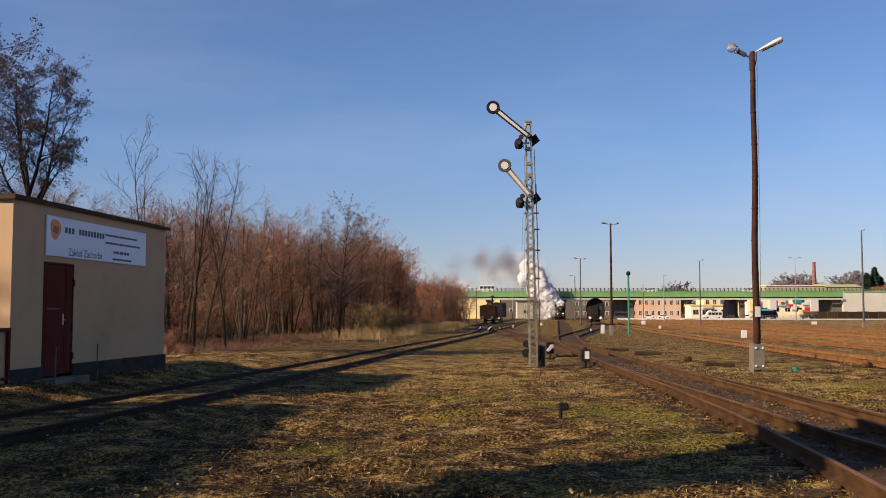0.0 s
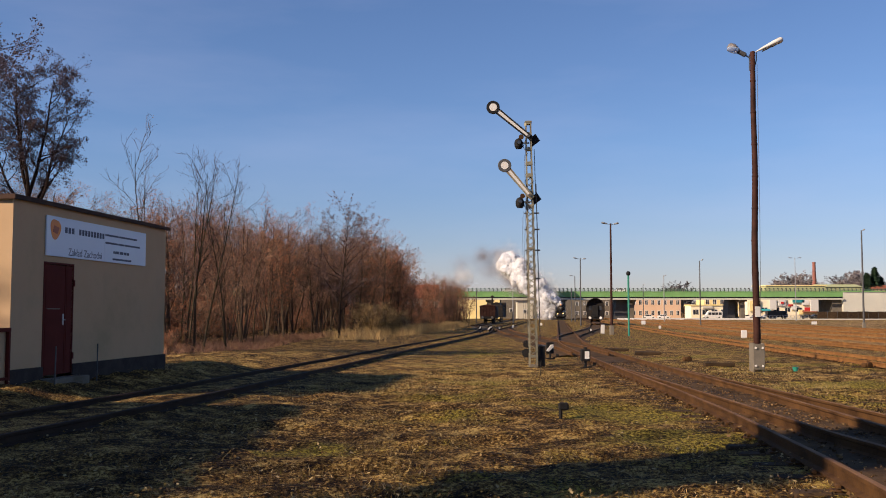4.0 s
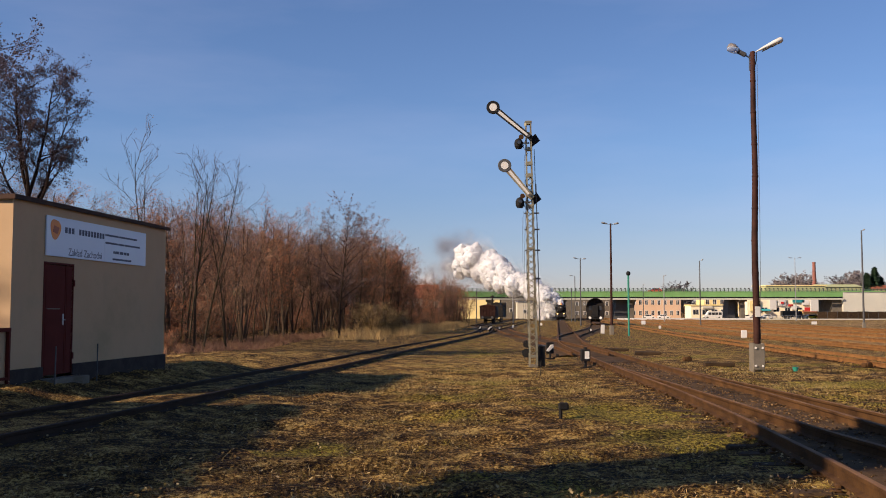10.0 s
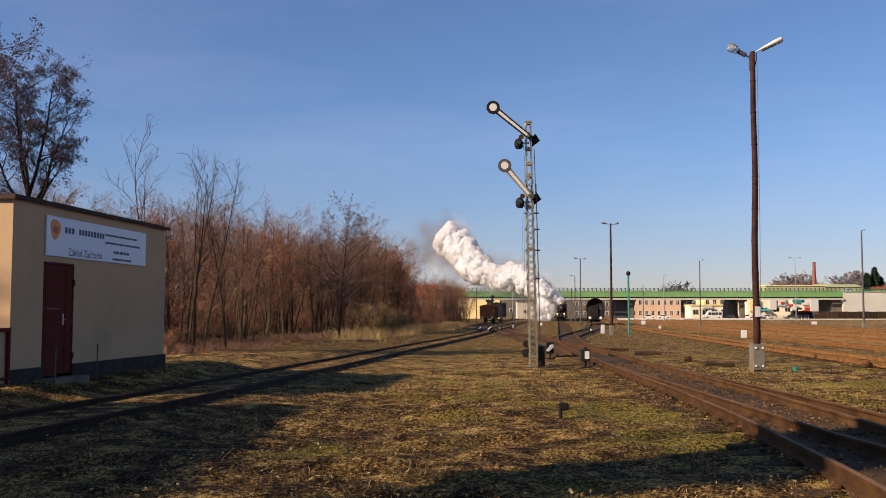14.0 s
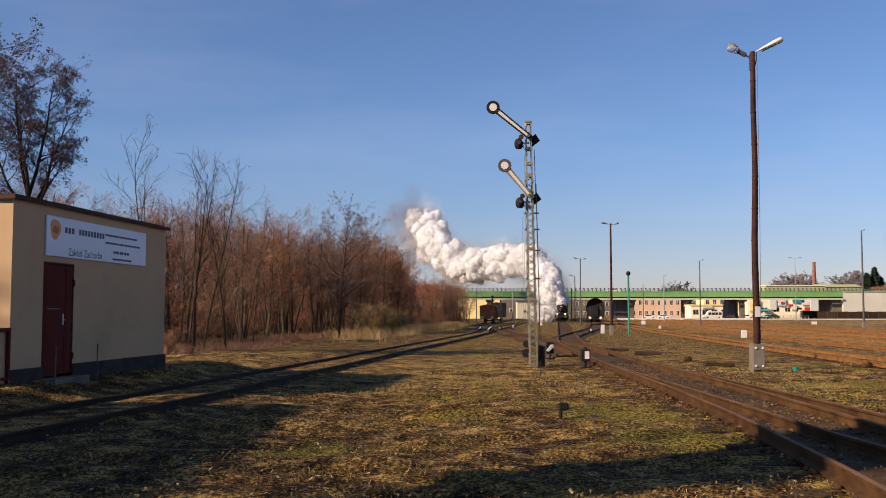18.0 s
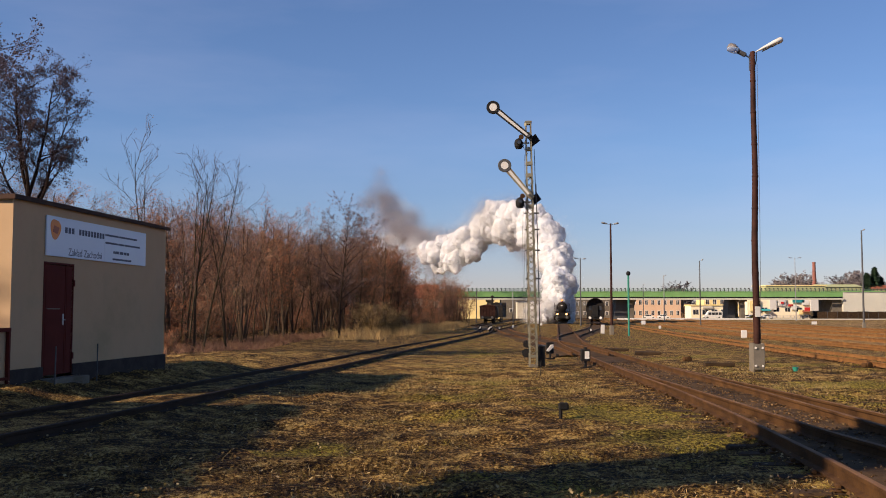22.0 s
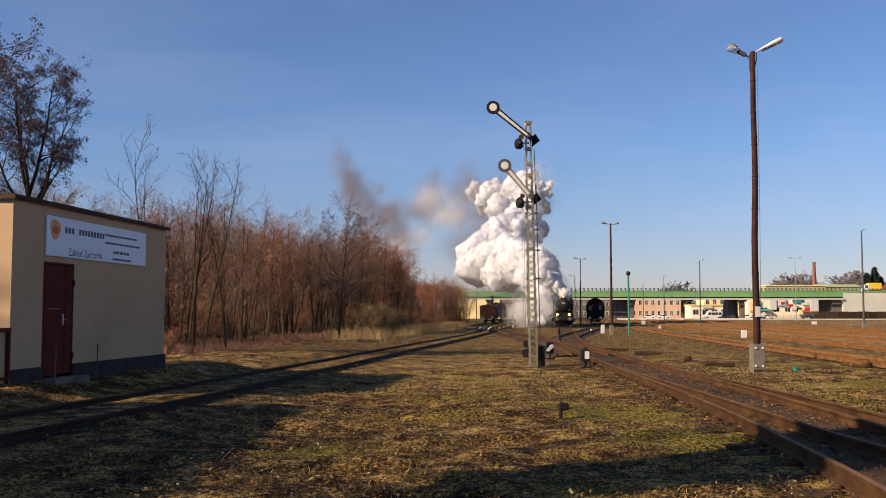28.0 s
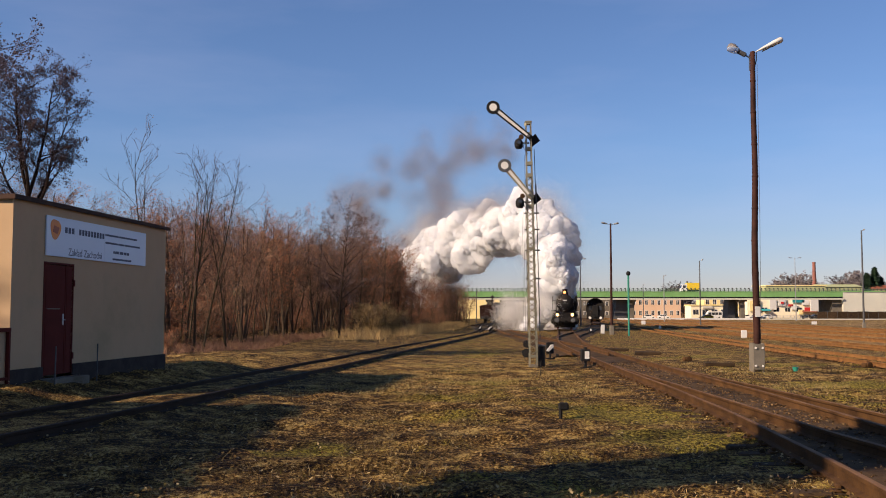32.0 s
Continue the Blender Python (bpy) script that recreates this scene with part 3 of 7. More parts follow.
    def bars(x, z, widths, h):
        for wd in widths:
            part("lettering_bar", Shape().box(x, x + wd, -0.0395, -0.0365, z, z + h), SIGN_INK, sg)
            x += wd + h * (0.55 if wd > 0.12 else 0.32)
    bars(x0 + 0.70, 2.85, (0.10, 0.10, 0.10), 0.12)
    bars(x0 + 1.28, 2.85, (0.09,) * 9, 0.12)
    bars(x0 + 2.45, 2.93, (0.03, 0.60, 0.33, 0.58), 0.042)
    bars(x0 + 2.45, 2.76, (0.03, 0.60, 0.28, 0.80), 0.042)
    bars(x0 + 2.85, 2.56, (0.07, 0.19, 0.19, 0.12, 0.12), 0.06)
    bars(x0 + 2.82, 2.415, (0.95,), 0.042)
    for word, dx in (("Zak\u0142ad", 0.85), ("Zachodni", 1.50)):
        part("lettering", text_mesh("lettering", word, 0.215, SIGN_INK), None, sg, "", pose(x0 + dx, -0.0375, 2.405, 90, 0, 0))
    # two thin metal stakes before the wall
    for x, h in ((0.93, 0.75), (2.62, 0.75)):
        q = m @ Vector((x, -0.38, -0.40))
        single("metal_stake", Shape().tube([(0, 0, 0), (0.01, 0.0, h), (0.012, 0, h + 0.25)], 0.014, 6), DARK_GREY, "thin grey metal stake before the shed wall", "stake", pose(q.x, q.y, q.z), "stakes at the shed")


shed()


# ---------------------------------------------------------------- semaphore signal
def neighbour_building():
    """The building next to the shed, whose long shade lies over the grass."""
    t = thing("storage_building", "plain ochre plastered storage building beside the siding", "building", pose(-11.25, 3.0, ground_z(-10.7, 6)))
    s = Shape().box(-6, 0, 0, 0.3, -0.3, 4.7).box(-6, 0, 9.1, 9.4, -0.3, 4.7).box(-0.3, 0, 0.3, 9.1, -0.3, 4.7).box(-6, -5.7, 0.3, 9.1, -0.3, 4.7)
    part("wall", s, PLASTER, t)
    part("roof", Shape().box(-6.2, 0.2, -0.2, 9.6, 4.7, 4.9, bevel=0.02), ROOF_FELT, t)


neighbour_building()


def semaphore():
    t = thing("semaphore_signal", "lattice-mast railway semaphore with two raised arms", "semaphore", pose(3.01, 32.18, ground_z(3.01, 32.18) - 0.02, 0, -0.9, 0))
    H, wb, wt = 8.15, 0.145, 0.098

    def half(z):
        return wb + (wt - wb) * z / H
    for sx in (-1, 1):
        for sy in (-1, 1):
            a, b = half(0), half(H)
            s = Shape()
            s.add([(sx * a, sy * a, 0), (sx * (a - 0.05), sy * a, 0), (sx * (a - 0.05), sy * (a - 0.012), 0), (sx * a, sy * (a - 0.012), 0),
                   (sx * b, sy * b, H), (sx * (b - 0.04), sy * b, H), (sx * (b - 0.04), sy * (b - 0.012), H), (sx * b, sy * (b - 0.012), H)],
                  [(0, 1, 2, 3), (7, 6, 5, 4), (0, 4, 5, 1), (1, 5, 6, 2), (2, 6, 7, 3), (3, 7, 4, 0)])
            s.add([(sx * a, sy * (a - 0.012), 0), (sx * (a - 0.012), sy * (a - 0.012), 0), (sx * (a - 0.012), sy * (a - 0.05), 0), (sx * a, sy * (a - 0.05), 0),
                   (sx * b, sy * (b - 0.012), H), (sx * (b - 0.012), sy * (b - 0.012), H), (sx * (b - 0.012), sy * (b - 0.04), H), (sx * b, sy * (b - 0.04), H)],
                  [(0, 1, 2, 3), (7, 6, 5, 4), (0, 4, 5, 1), (1, 5, 6, 2), (2, 6, 7, 3), (3, 7, 4, 0)])
            part("mast_corner", s, STEEL, t)
    n = 30
    for k in range(n):
        z0, z1 = 0.35 + (H - 2.1) * k / n, 0.35 + (H - 2.1) * (k + 1) / n
        a, b = half(z0), half(z1)
        for f in range(4):
            e = 1 if (k + f) % 2 else -1
            p, q = Vector((e * a, -a - 0.004, z0)), Vector((-e * b, -b - 0.004, z1))
            r = Matrix.Rotation(f * math.pi / 2, 3, "Z")
            part("mast_brace", Shape().tube([r @ p, r @ q], 0.017, 4), STEEL, t)
    for z in (0.3, 2.2, 3.9, 5.3, 5.75, 6.35, 6.75, 7.25, 7.75, 8.14):
        a = half(z) + 0.008
        part("mast_plate", Shape().box(-a, a, -a, a, z, z + (0.12 if z > 5 else 0.08), bevel=0.006), STEEL, t)
    part("mast_cap", Shape().box(-0.12, 0.12, -0.12, 0.12, H + 0.055, H + 0.1, bevel=0.01).tube([(-0.09, -0.1, H - 0.02), (-0.11, -0.12, H - 0.02)], 0.06, 10), STEEL, t)
    part("footing", Shape().box(-0.15, 0.15, -0.15, 0.15, -0.3, 0.07, bevel=0.02), CONCRETE, t, "concrete footing")

    def arm(z, length, ang, rim, border, lamp_z):
        a = part("signal_arm", Shape().prism([(-0.14, -0.085), (length - 0.17, -0.105), (length - 0.17, 0.105), (-0.14, 0.085)], -0.012, 0.012), border, t, "slim pressed-steel arm with a white stripe",
                 pose(-0.02, -0.2, z, 0, 0, 0) @ Matrix.Rotation(radians(180 + ang), 4, "Y") @ Matrix.Diagonal((1, 1, -1, 1)))
        part("arm_stripe", Shape().prism([(0.02, -0.035), (length - 0.2, -0.048), (length - 0.2, 0.048), (0.02, 0.035)], -0.018, -0.0125), WHITE_PAINT, a)
        ring = Shape().lathe([(0.10, -0.03), (0.215, -0.03), (0.225, -0.018), (0.225, 0.018), (0.215, 0.03), (0.10, 0.03)], "Y", 28, pose(length, 0, 0))
        part("arm_disc_rim", ring, rim, a)
        part("arm_disc", Shape().lathe([(0.001, -0.036), (0.128, -0.036), (0.128, -0.031), (0.001, -0.031)], "Y", 28, pose(length, 0, 0)), WHITE_PAINT, a, "round white disc with a dark rim")
        part("arm_pivot", Shape().lathe([(0.001, -0.25), (0.05, -0.25), (0.05, -0.08), (0.001, -0.08)], "Y", 12, pose(-0.02, 0, z)), DARK_GREY, t)
        part("spectacle", Shape().prism([(0.08, -0.36), (0.40, -0.12), (0.24, 0.12), (0.04, -0.06)], 0.05, 0.08, pose(0, 0, z)), BLACK_PAINT, t, "black backboard plate")
        lamp = Shape().lathe([(0.001, -0.2), (0.10, -0.19), (0.14, -0.12), (0.15, 0.02), (0.11, 0.11), (0.04, 0.16), (0.001, 0.17)], "Z", 16, pose(-0.34, -0.08, z - 0.22))
        lamp.tube([(-0.34, -0.2, z - 0.22), (-0.34, -0.28, z - 0.22)], 0.075, 12).box(-0.22, 0.02, -0.1, -0.06, z - 0.24, z - 0.2)
        lm = part("signal_lamp", lamp, BLACK_PAINT, t, "black lantern on a bracket")
        part("lamp_lens", Shape().lathe([(0.001, -0.29), (0.062, -0.285), (0.066, -0.27)], "Y", 14, pose(-0.34, 0, z - 0.22)), GLASS_DARK, lm)
        part("spectacle_ring", Shape().lathe([(0.05, -0.22), (0.085, -0.22), (0.085, -0.19), (0.05, -0.19)], "Y", 16, pose(-0.26, 0, z - 0.03)), RUST, t)
        part("crank_rod", Shape().tube([(-0.1, -0.16, z - 0.1), (-0.2, -0.15, z - 0.36), (-0.05, -0.13, z - 0.6), (-0.12, -0.12, z - 0.62)], 0.013, 6), DARK_GREY, t)
    arm(7.72, 1.53, 40.3, BLACK_PAINT, BLACK_PAINT, 7.6)
    arm(5.72, 1.30, 51, DARK_GREY, STEEL, 5.6)
    for x, z0, z1, r in ((0.24, 0.9, 6.1, 0.016), (0.2, 5.5, 7.3, 0.012), (-0.24, 0.8, 5.2, 0.005), (-0.17, 0.7, 7.1, 0.005), (-0.30, 0.8, 5.0, 0.004)):
        part("pull_wire", Shape().tube([(x, -0.05, z0), (x * 0.9, -0.05, z1)], r, 5), DARK_GREY, t)
    for z in (2.9, 3.85, 4.55, 5.1):
        part("wire_guide", Shape().box(0.1, 0.3, -0.06, -0.03, z, z + 0.05), DARK_GREY, t)
        part("wire_guide", Shape().box(-0.2, -0.1, -0.06, -0.03, z, z + 0.05), DARK_GREY, t)
    part("pulley", Shape().lathe([(0.001, -0.03), (0.15, -0.03), (0.12, 0), (0.15, 0.03), (0.001, 0.03)], "Y", 18, pose(-0.22, 0.0, 0.45)), BLACK_PAINT, t)
    part("pulley", Shape().lathe([(0.001, -0.03), (0.13, -0.03), (0.11, 0), (0.13, 0.03), (0.001, 0.03)], "Y", 18, pose(-0.2, 0.0, 0.75)), BLACK_PAINT, t)
    b = thing("signal_box_cabinet", "grey steel wire-tensioner box beside the signal mast", "box", pose(3.28, 32.3, ground_z(3.4, 32.3) - 0.02))
    part("body", Shape().box(-0.13, 0.13, -0.16, 0.16, 0, 0.66, bevel=0.02), BLACK_PAINT, b)
    part("lid", Shape().box(-0.15, 0.15, -0.18, 0.18, 0.662, 0.72, bevel=0.02), DARK_GREY, b)
    single("marker_stake", Shape().tube([(0, 0, -0.05), (0.01, 0, 0.36), (0.03, 0, 0.40)], 0.015, 6), BLACK_PAINT, "dark iron stake in the grass", "stake", pose(2.74, 27.1, ground_z(2.74, 27.1)))


semaphore()


# ---------------------------------------------------------------- point indicators, markers and small yard things
def point_lamp(x, y, scale=1.0, turn=0.0, arrow=False):
    t = thing("point_indicator", "black point lantern with a white face beside the track", "point indicator", pose(x, y, ground_z(x, y) - 0.01, 0, 0, turn) @ Matrix.Scale(scale, 4), "point indicators")
    part("base", Shape().box(-0.16, 0.16, -0.1, 0.1, 0, 0.06, bevel=0.01).tube([(0, 0, 0.06), (0, 0, 0.26)], 0.045, 10), BLACK_PAINT, t)
    if arrow:
        part("blade", Shape().prism([(-0.16, 0.34), (-0.07, 0.30), (0.13, 0.48), (0.12, 0.58), (0.03, 0.57)], -0.03, 0.03), WHITE_PAINT, t, "white arrow blade")
        part("case", Shape().box(-0.13, 0.17, 0.035, 0.16, 0.22, 0.66, bevel=0.02), BLACK_PAINT, t)
    else:
        part("case", Shape().box(-0.155, 0.155, -0.1, 0.14, 0.24, 0.64, bevel=0.02), BLACK_PAINT, t)
        part("hood", Shape().tube([(0, 0.02, 0.64), (0, 0.02, 0.70), (0, 0.02, 0.72)], [0.07, 0.06, 0.02], 10), BLACK_PAINT, t)
        part("face", Shape().box(-0.035, 0.115, -0.112, -0.101, 0.33, 0.58), WHITE_PAINT, t, "white glass face")
    part("lever", Shape().tube([(0.1, 0, 0.06), (0.3, 0.05, 0.1)], 0.02, 6).tube([(0.3, 0.05, 0.1), (0.32, 0.05, 0.2)], 0.06, 8), BLACK_PAINT, t)
    return t


point_lamp(4.52, 30.66, 0.95)
point_lamp(4.2, 37.8, 1.0, 15, True)
point_lamp(13.9, 91, 0.9)
point_lamp(4.57, 95.2, 1.15, 0, True)
point_lamp(4.0, 104, 1.0, 0, True)
point_lamp(5.3, 106, 1.0, 20, True)


def stub_post():
    x, y = 1.84, 15.0
    t = thing("stub_post", "short bent iron stub with a cap in the grass", "stub", pose(x, y, ground_z(x, y) - 0.03))
    part("post", Shape().tube([(-0.02, 0, 0), (-0.02, 0, 0.24)], 0.028, 8), BLACK_PAINT, t)
    part("cap", Shape().box(-0.05, 0.1, -0.05, 0.05, 0.13, 0.25, bevel=0.02), BLACK_PAINT, t)


stub_post()


def marker_board(x, y, w, h, lean=0.0):
    t = thing("marker_post", "low white painted marker board on a short leg", "marker", pose(x, y, ground_z(x, y) - 0.02, 0, lean, 0), "white marker posts")
    part("board", Shape().box(-w / 2, w / 2, -0.04, 0.04, 0.1, h, bevel=0.015), WHITE_PAINT, t)
    part("leg", Shape().box(-0.05, 0.05, -0.03, 0.03, -0.1, 0.1), CONCRETE, t)


marker_board(22.75, 72.9, 0.44, 0.68)
marker_board(14.85, 89.8, 0.36, 0.92, 3)
marker_board(33.9, 163, 0.7, 0.75)
marker_board(62.8, 163, 0.9, 0.6)
marker_board(15.3, 150, 0.3, 0.5)
marker_board(6.9, 118, 0.2, 0.35)
for x, y in ((27, 120), (9.3, 128)):
    marker_board(x, y, 0.3, 0.45)


def plank_pile(x, y, n, length, turn):
    t = thing("sleeper_pile", "old dark timber sleepers lying flat in the grass", "timber", pose(x, y, ground_z(x, y), 0, 0, turn), "old timbers")
    for k in range(n):
        part("timber", Shape().box(-length / 2, length / 2, -0.13, 0.13, 0.0, 0.13, bevel=0.02), SLEEPER, t, m=pose(random.uniform(-0.2, 0.2), k * 0.42, 0.0, 0, 0, random.uniform(-4, 4)))


plank_pile(8.95, 31.8, 1, 1.0, 4)
plank_pile(9.0, 42.0, 3, 1.1, -6)
plank_pile(8.5, 47.0, 2, 1.0, 8)


def crate(x, y):
    t = thing("green_tub", "small teal plastic tub lying in the grass", "tub", pose(x, y, ground_z(x, y)))
    part("tub", Shape().lathe([(0.06, 0.0), (0.085, 0.12), (0.095, 0.125), (0.09, 0.13), (0.07, 0.02), (0.001, 0.015)], "Z", 14), GREEN_POLE, t)
    part("handle", Shape().tube([(-0.09, 0, 0.125), (-0.06, 0.03, 0.17), (0.06, 0.03, 0.17), (0.09, 0, 0.125)], 0.006, 5), DARK_GREY, t)


crate(10.5, 28.8)

for x, y in ((13.6, 31.0), (16.4, 33.6), (9.1, 36.0)):
    t = thing("rail_stop", "rusty iron chock block lying beside a rail", "chock", pose(x, y, ground_z(x, y), 0, 0, 14), "rusty chocks")
    part("block", Shape().box(-0.16, 0.16, -0.1, 0.1, 0, 0.16, bevel=0.03), RUST, t)
    part("ring", Shape().lathe([(0.05, -0.03), (0.09, -0.03), (0.09, 0.03), (0.05, 0.03)], "Y", 12, pose(0, -0.12, 0.1)), RUST, t)


# ---------------------------------------------------------------- yard lamps
def near_lamp():
    x, y = 9.61, 29.61
    z = ground_z(x, y)
    t = thing("yard_lamp", "tall dark wooden lamp post with two lamp heads", "lamp post", pose(x, y, z, 0, 0.55, 0))
    pts = [(0.02 * math.sin(k * 1.3), 0, 0.05 + k * 1.0) for k in range(11)]
    pts[-1] = (-0.02, 0, 9.9)
    part("pole", Shape().tube(pts, [0.112 - 0.0035 * k for k in range(11)], 14), WOOD_POLE, t, smooth=True)
    for k in range(9):
        part("pole_band", Shape().lathe([(0.114 - 0.0035 * k, 0), (0.118 - 0.0035 * k, 0.01), (0.118 - 0.0035 * k, 0.04), (0.114 - 0.0035 * k, 0.05)], "Z", 14, pose(0.02 * math.sin((k + 0.9) * 1.3), 0, 0.95 + k * 1.0)), WOOD_POLE, t)
    for a in (-0.17, 0.105):
        part("base_post", Shape().box(a, a + 0.065, -0.2, 0.2, -0.2, 0.83, bevel=0.015), CONCRETE, t)
    pl = part("base_plate", Shape().box(-0.175, 0.175, -0.235, -0.205, 0.02, 0.80, bevel=0.006), CONCRETE, t, "grey clamp plate with four bolts")
    for bx in (-0.105, 0.105):
        for bz in (0.14, 0.68):
            part("bolt", Shape().lathe([(0.034, -0.27), (0.034, -0.24), (0.001, -0.27)][::-1], "Y", 8, pose(bx, 0, bz)), WHITE_PAINT, pl)
    # shaded round-glass head, leaning towards the siding
    m = pose(-0.14, -0.02, 9.73) @ Matrix.Rotation(radians(28), 4, "Y")
    h = part("lamp_head", Shape().tube([(0.1, 0, -0.02), (-0.12, 0, 0)], 0.025, 8).lathe([(0.055, -0.10), (0.075, -0.14), (0.075, -0.36), (0.1, -0.40)], "X", 14), DARK_GREY, t, "dark lamp head with a clear bowl", m)
    part("lamp_bowl", Shape().lathe([(0.08, -0.40), (0.125, -0.45), (0.15, -0.56), (0.135, -0.68), (0.08, -0.735), (0.001, -0.745)], "X", 16), LAMP_GLASS, h, "clear glass bowl", smooth=True)
    # long white head
    m = pose(0.08, 0, 9.9) @ Matrix.Rotation(radians(-26), 4, "Y")
    h = part("lamp_head", Shape().lathe([(0.02, 0.0), (0.03, 0.08), (0.075, 0.32), (0.115, 0.66), (0.125, 0.86), (0.09, 0.92), (0.001, 0.93)], "X", 14, Matrix.Diagonal((1, 1.25, 0.75, 1))), WHITE_PAINT, t, "long white lamp head", m, smooth=True)
    part("lamp_underside", Shape().box(0.2, 0.86, -0.075, 0.075, -0.085, -0.055, bevel=0.012), DARK_GREY, h)
    part("bracket", Shape().tube([(0.04, 0, 9.4), (0.1, 0, 9.65), (0.1, 0, 9.9)], 0.018, 6).tube([(-0.12, 0, 9.3), (-0.12, 0, 9.82)], 0.014, 6), DARK_GREY, t)
    part("number_plate", Shape().box(-0.08, 0.09, -0.145, -0.135, 1.62, 1.94, bevel=0.003), WHITE_PAINT, t, "small white plate")
    part("cable", Shape().tube([(0.12, -0.06, 0.5), (0.13, -0.06, 5), (0.1, -0.06, 9.5)], 0.008, 5), DARK_GREY, t)


near_lamp()


def yard_lamp(x, y, h, pole_mat, heads, base=False, group="yard lamps", thick=1.0):
    z = ground_z(x, y)
    t = thing("yard_lamp", "slender yard lamp post with a lamp on top", "lamp post", pose(x, y, z), group)
    part("pole", Shape().tube([(0, 0, -0.1), (0, 0, h * 0.5), (0, 0, h)], [0.13 * thick, 0.105 * thick, 0.08 * thick], 10), pole_mat, t)
    if base:
        part("base_block", Shape().box(-0.18, 0.18, -0.18, 0.18, -0.1, 0.85, bevel=0.03), CONCRETE, t)
    for s, l, up in heads:
        m = pose(0, 0, h - 0.12) @ Matrix.Rotation(radians(-up if s > 0 else 180 + up), 4, "Y")
        hd = part("lamp_head", Shape().lathe([(0.03, 0.0), (0.035, l * 0.35), (0.09, l * 0.45), (0.14, l * 0.8), (0.10, l), (0.001, l * 1.02)], "X", 10, Matrix.Diagonal((1, 1.2, 0.7, 1))), GALV, t, "", m)
    return t


yard_lamp(15.4, 88.0, 10.2, WOOD_POLE, [(-1, 0.85, 14), (1, 0.75, 12)], True)
yard_lamp(21.6, 151.0, 10.6, DARK_GREY, [(-1, 1.1, 12), (1, 0.9, 4)])
yard_lamp(29.5, 215.0, 10.3, DARK_GREY, [(-1, 1.2, 12)])
yard_lamp(28.7, 215.0, 7.5, DARK_GREY, [])
yard_lamp(44.1, 165.0, 11.0, DARK_GREY, [(1, 0.7, 30)])
yard_lamp(52.2, 119.5, 12.3, DARK_GREY, [(1, 0.5, 35)], True)
yard_lamp(49.4, 215.0, 10.4, GALV, [(1, 0.6, 20)])
yard_lamp(58.5, 281.0, 10.3, DARK_GREY, [(1, 0.6, 20)])
yard_lamp(88.0, 240.0, 15.8, GALV, [(-1, 1.6, 4), (1, 1.6, 4)], thick=0.9)
yard_lamp(13.8, 190.0, 6.2, GALV, [])
yard_lamp(6.6, 190.0, 6.4, DARK_GREY, [(1, 0.8, 10)])


def green_signal(x, y, h):
    t = thing("signal_post", "thin teal signal post with a black round lamp", "signal", pose(x, y, ground_z(x, y)))
    part("pole", Shape().tube([(0, 0, -0.1), (0, 0, h)], 0.085, 10), GREEN_POLE, t)
    part("lamp", Shape().lathe([(0.001, h - 0.05), (0.12, h), (0.19, h + 0.12), (0.19, h + 0.24), (0.1, h + 0.36), (0.001, h + 0.38)], "Z", 14), BLACK_PAINT, t, "black round lamp")
    part("bracket", Shape().tube([(0, -0.08, 1.0), (0.0, -0.16, 1.0), (0, -0.16, 2.4)], 0.02, 6), GREEN_POLE, t)


green_signal(15.95, 82.7, 5.2)


# ---------------------------------------------------------------- road bridge
ROAD_Y, ROAD_Z = 297.0, 8.1


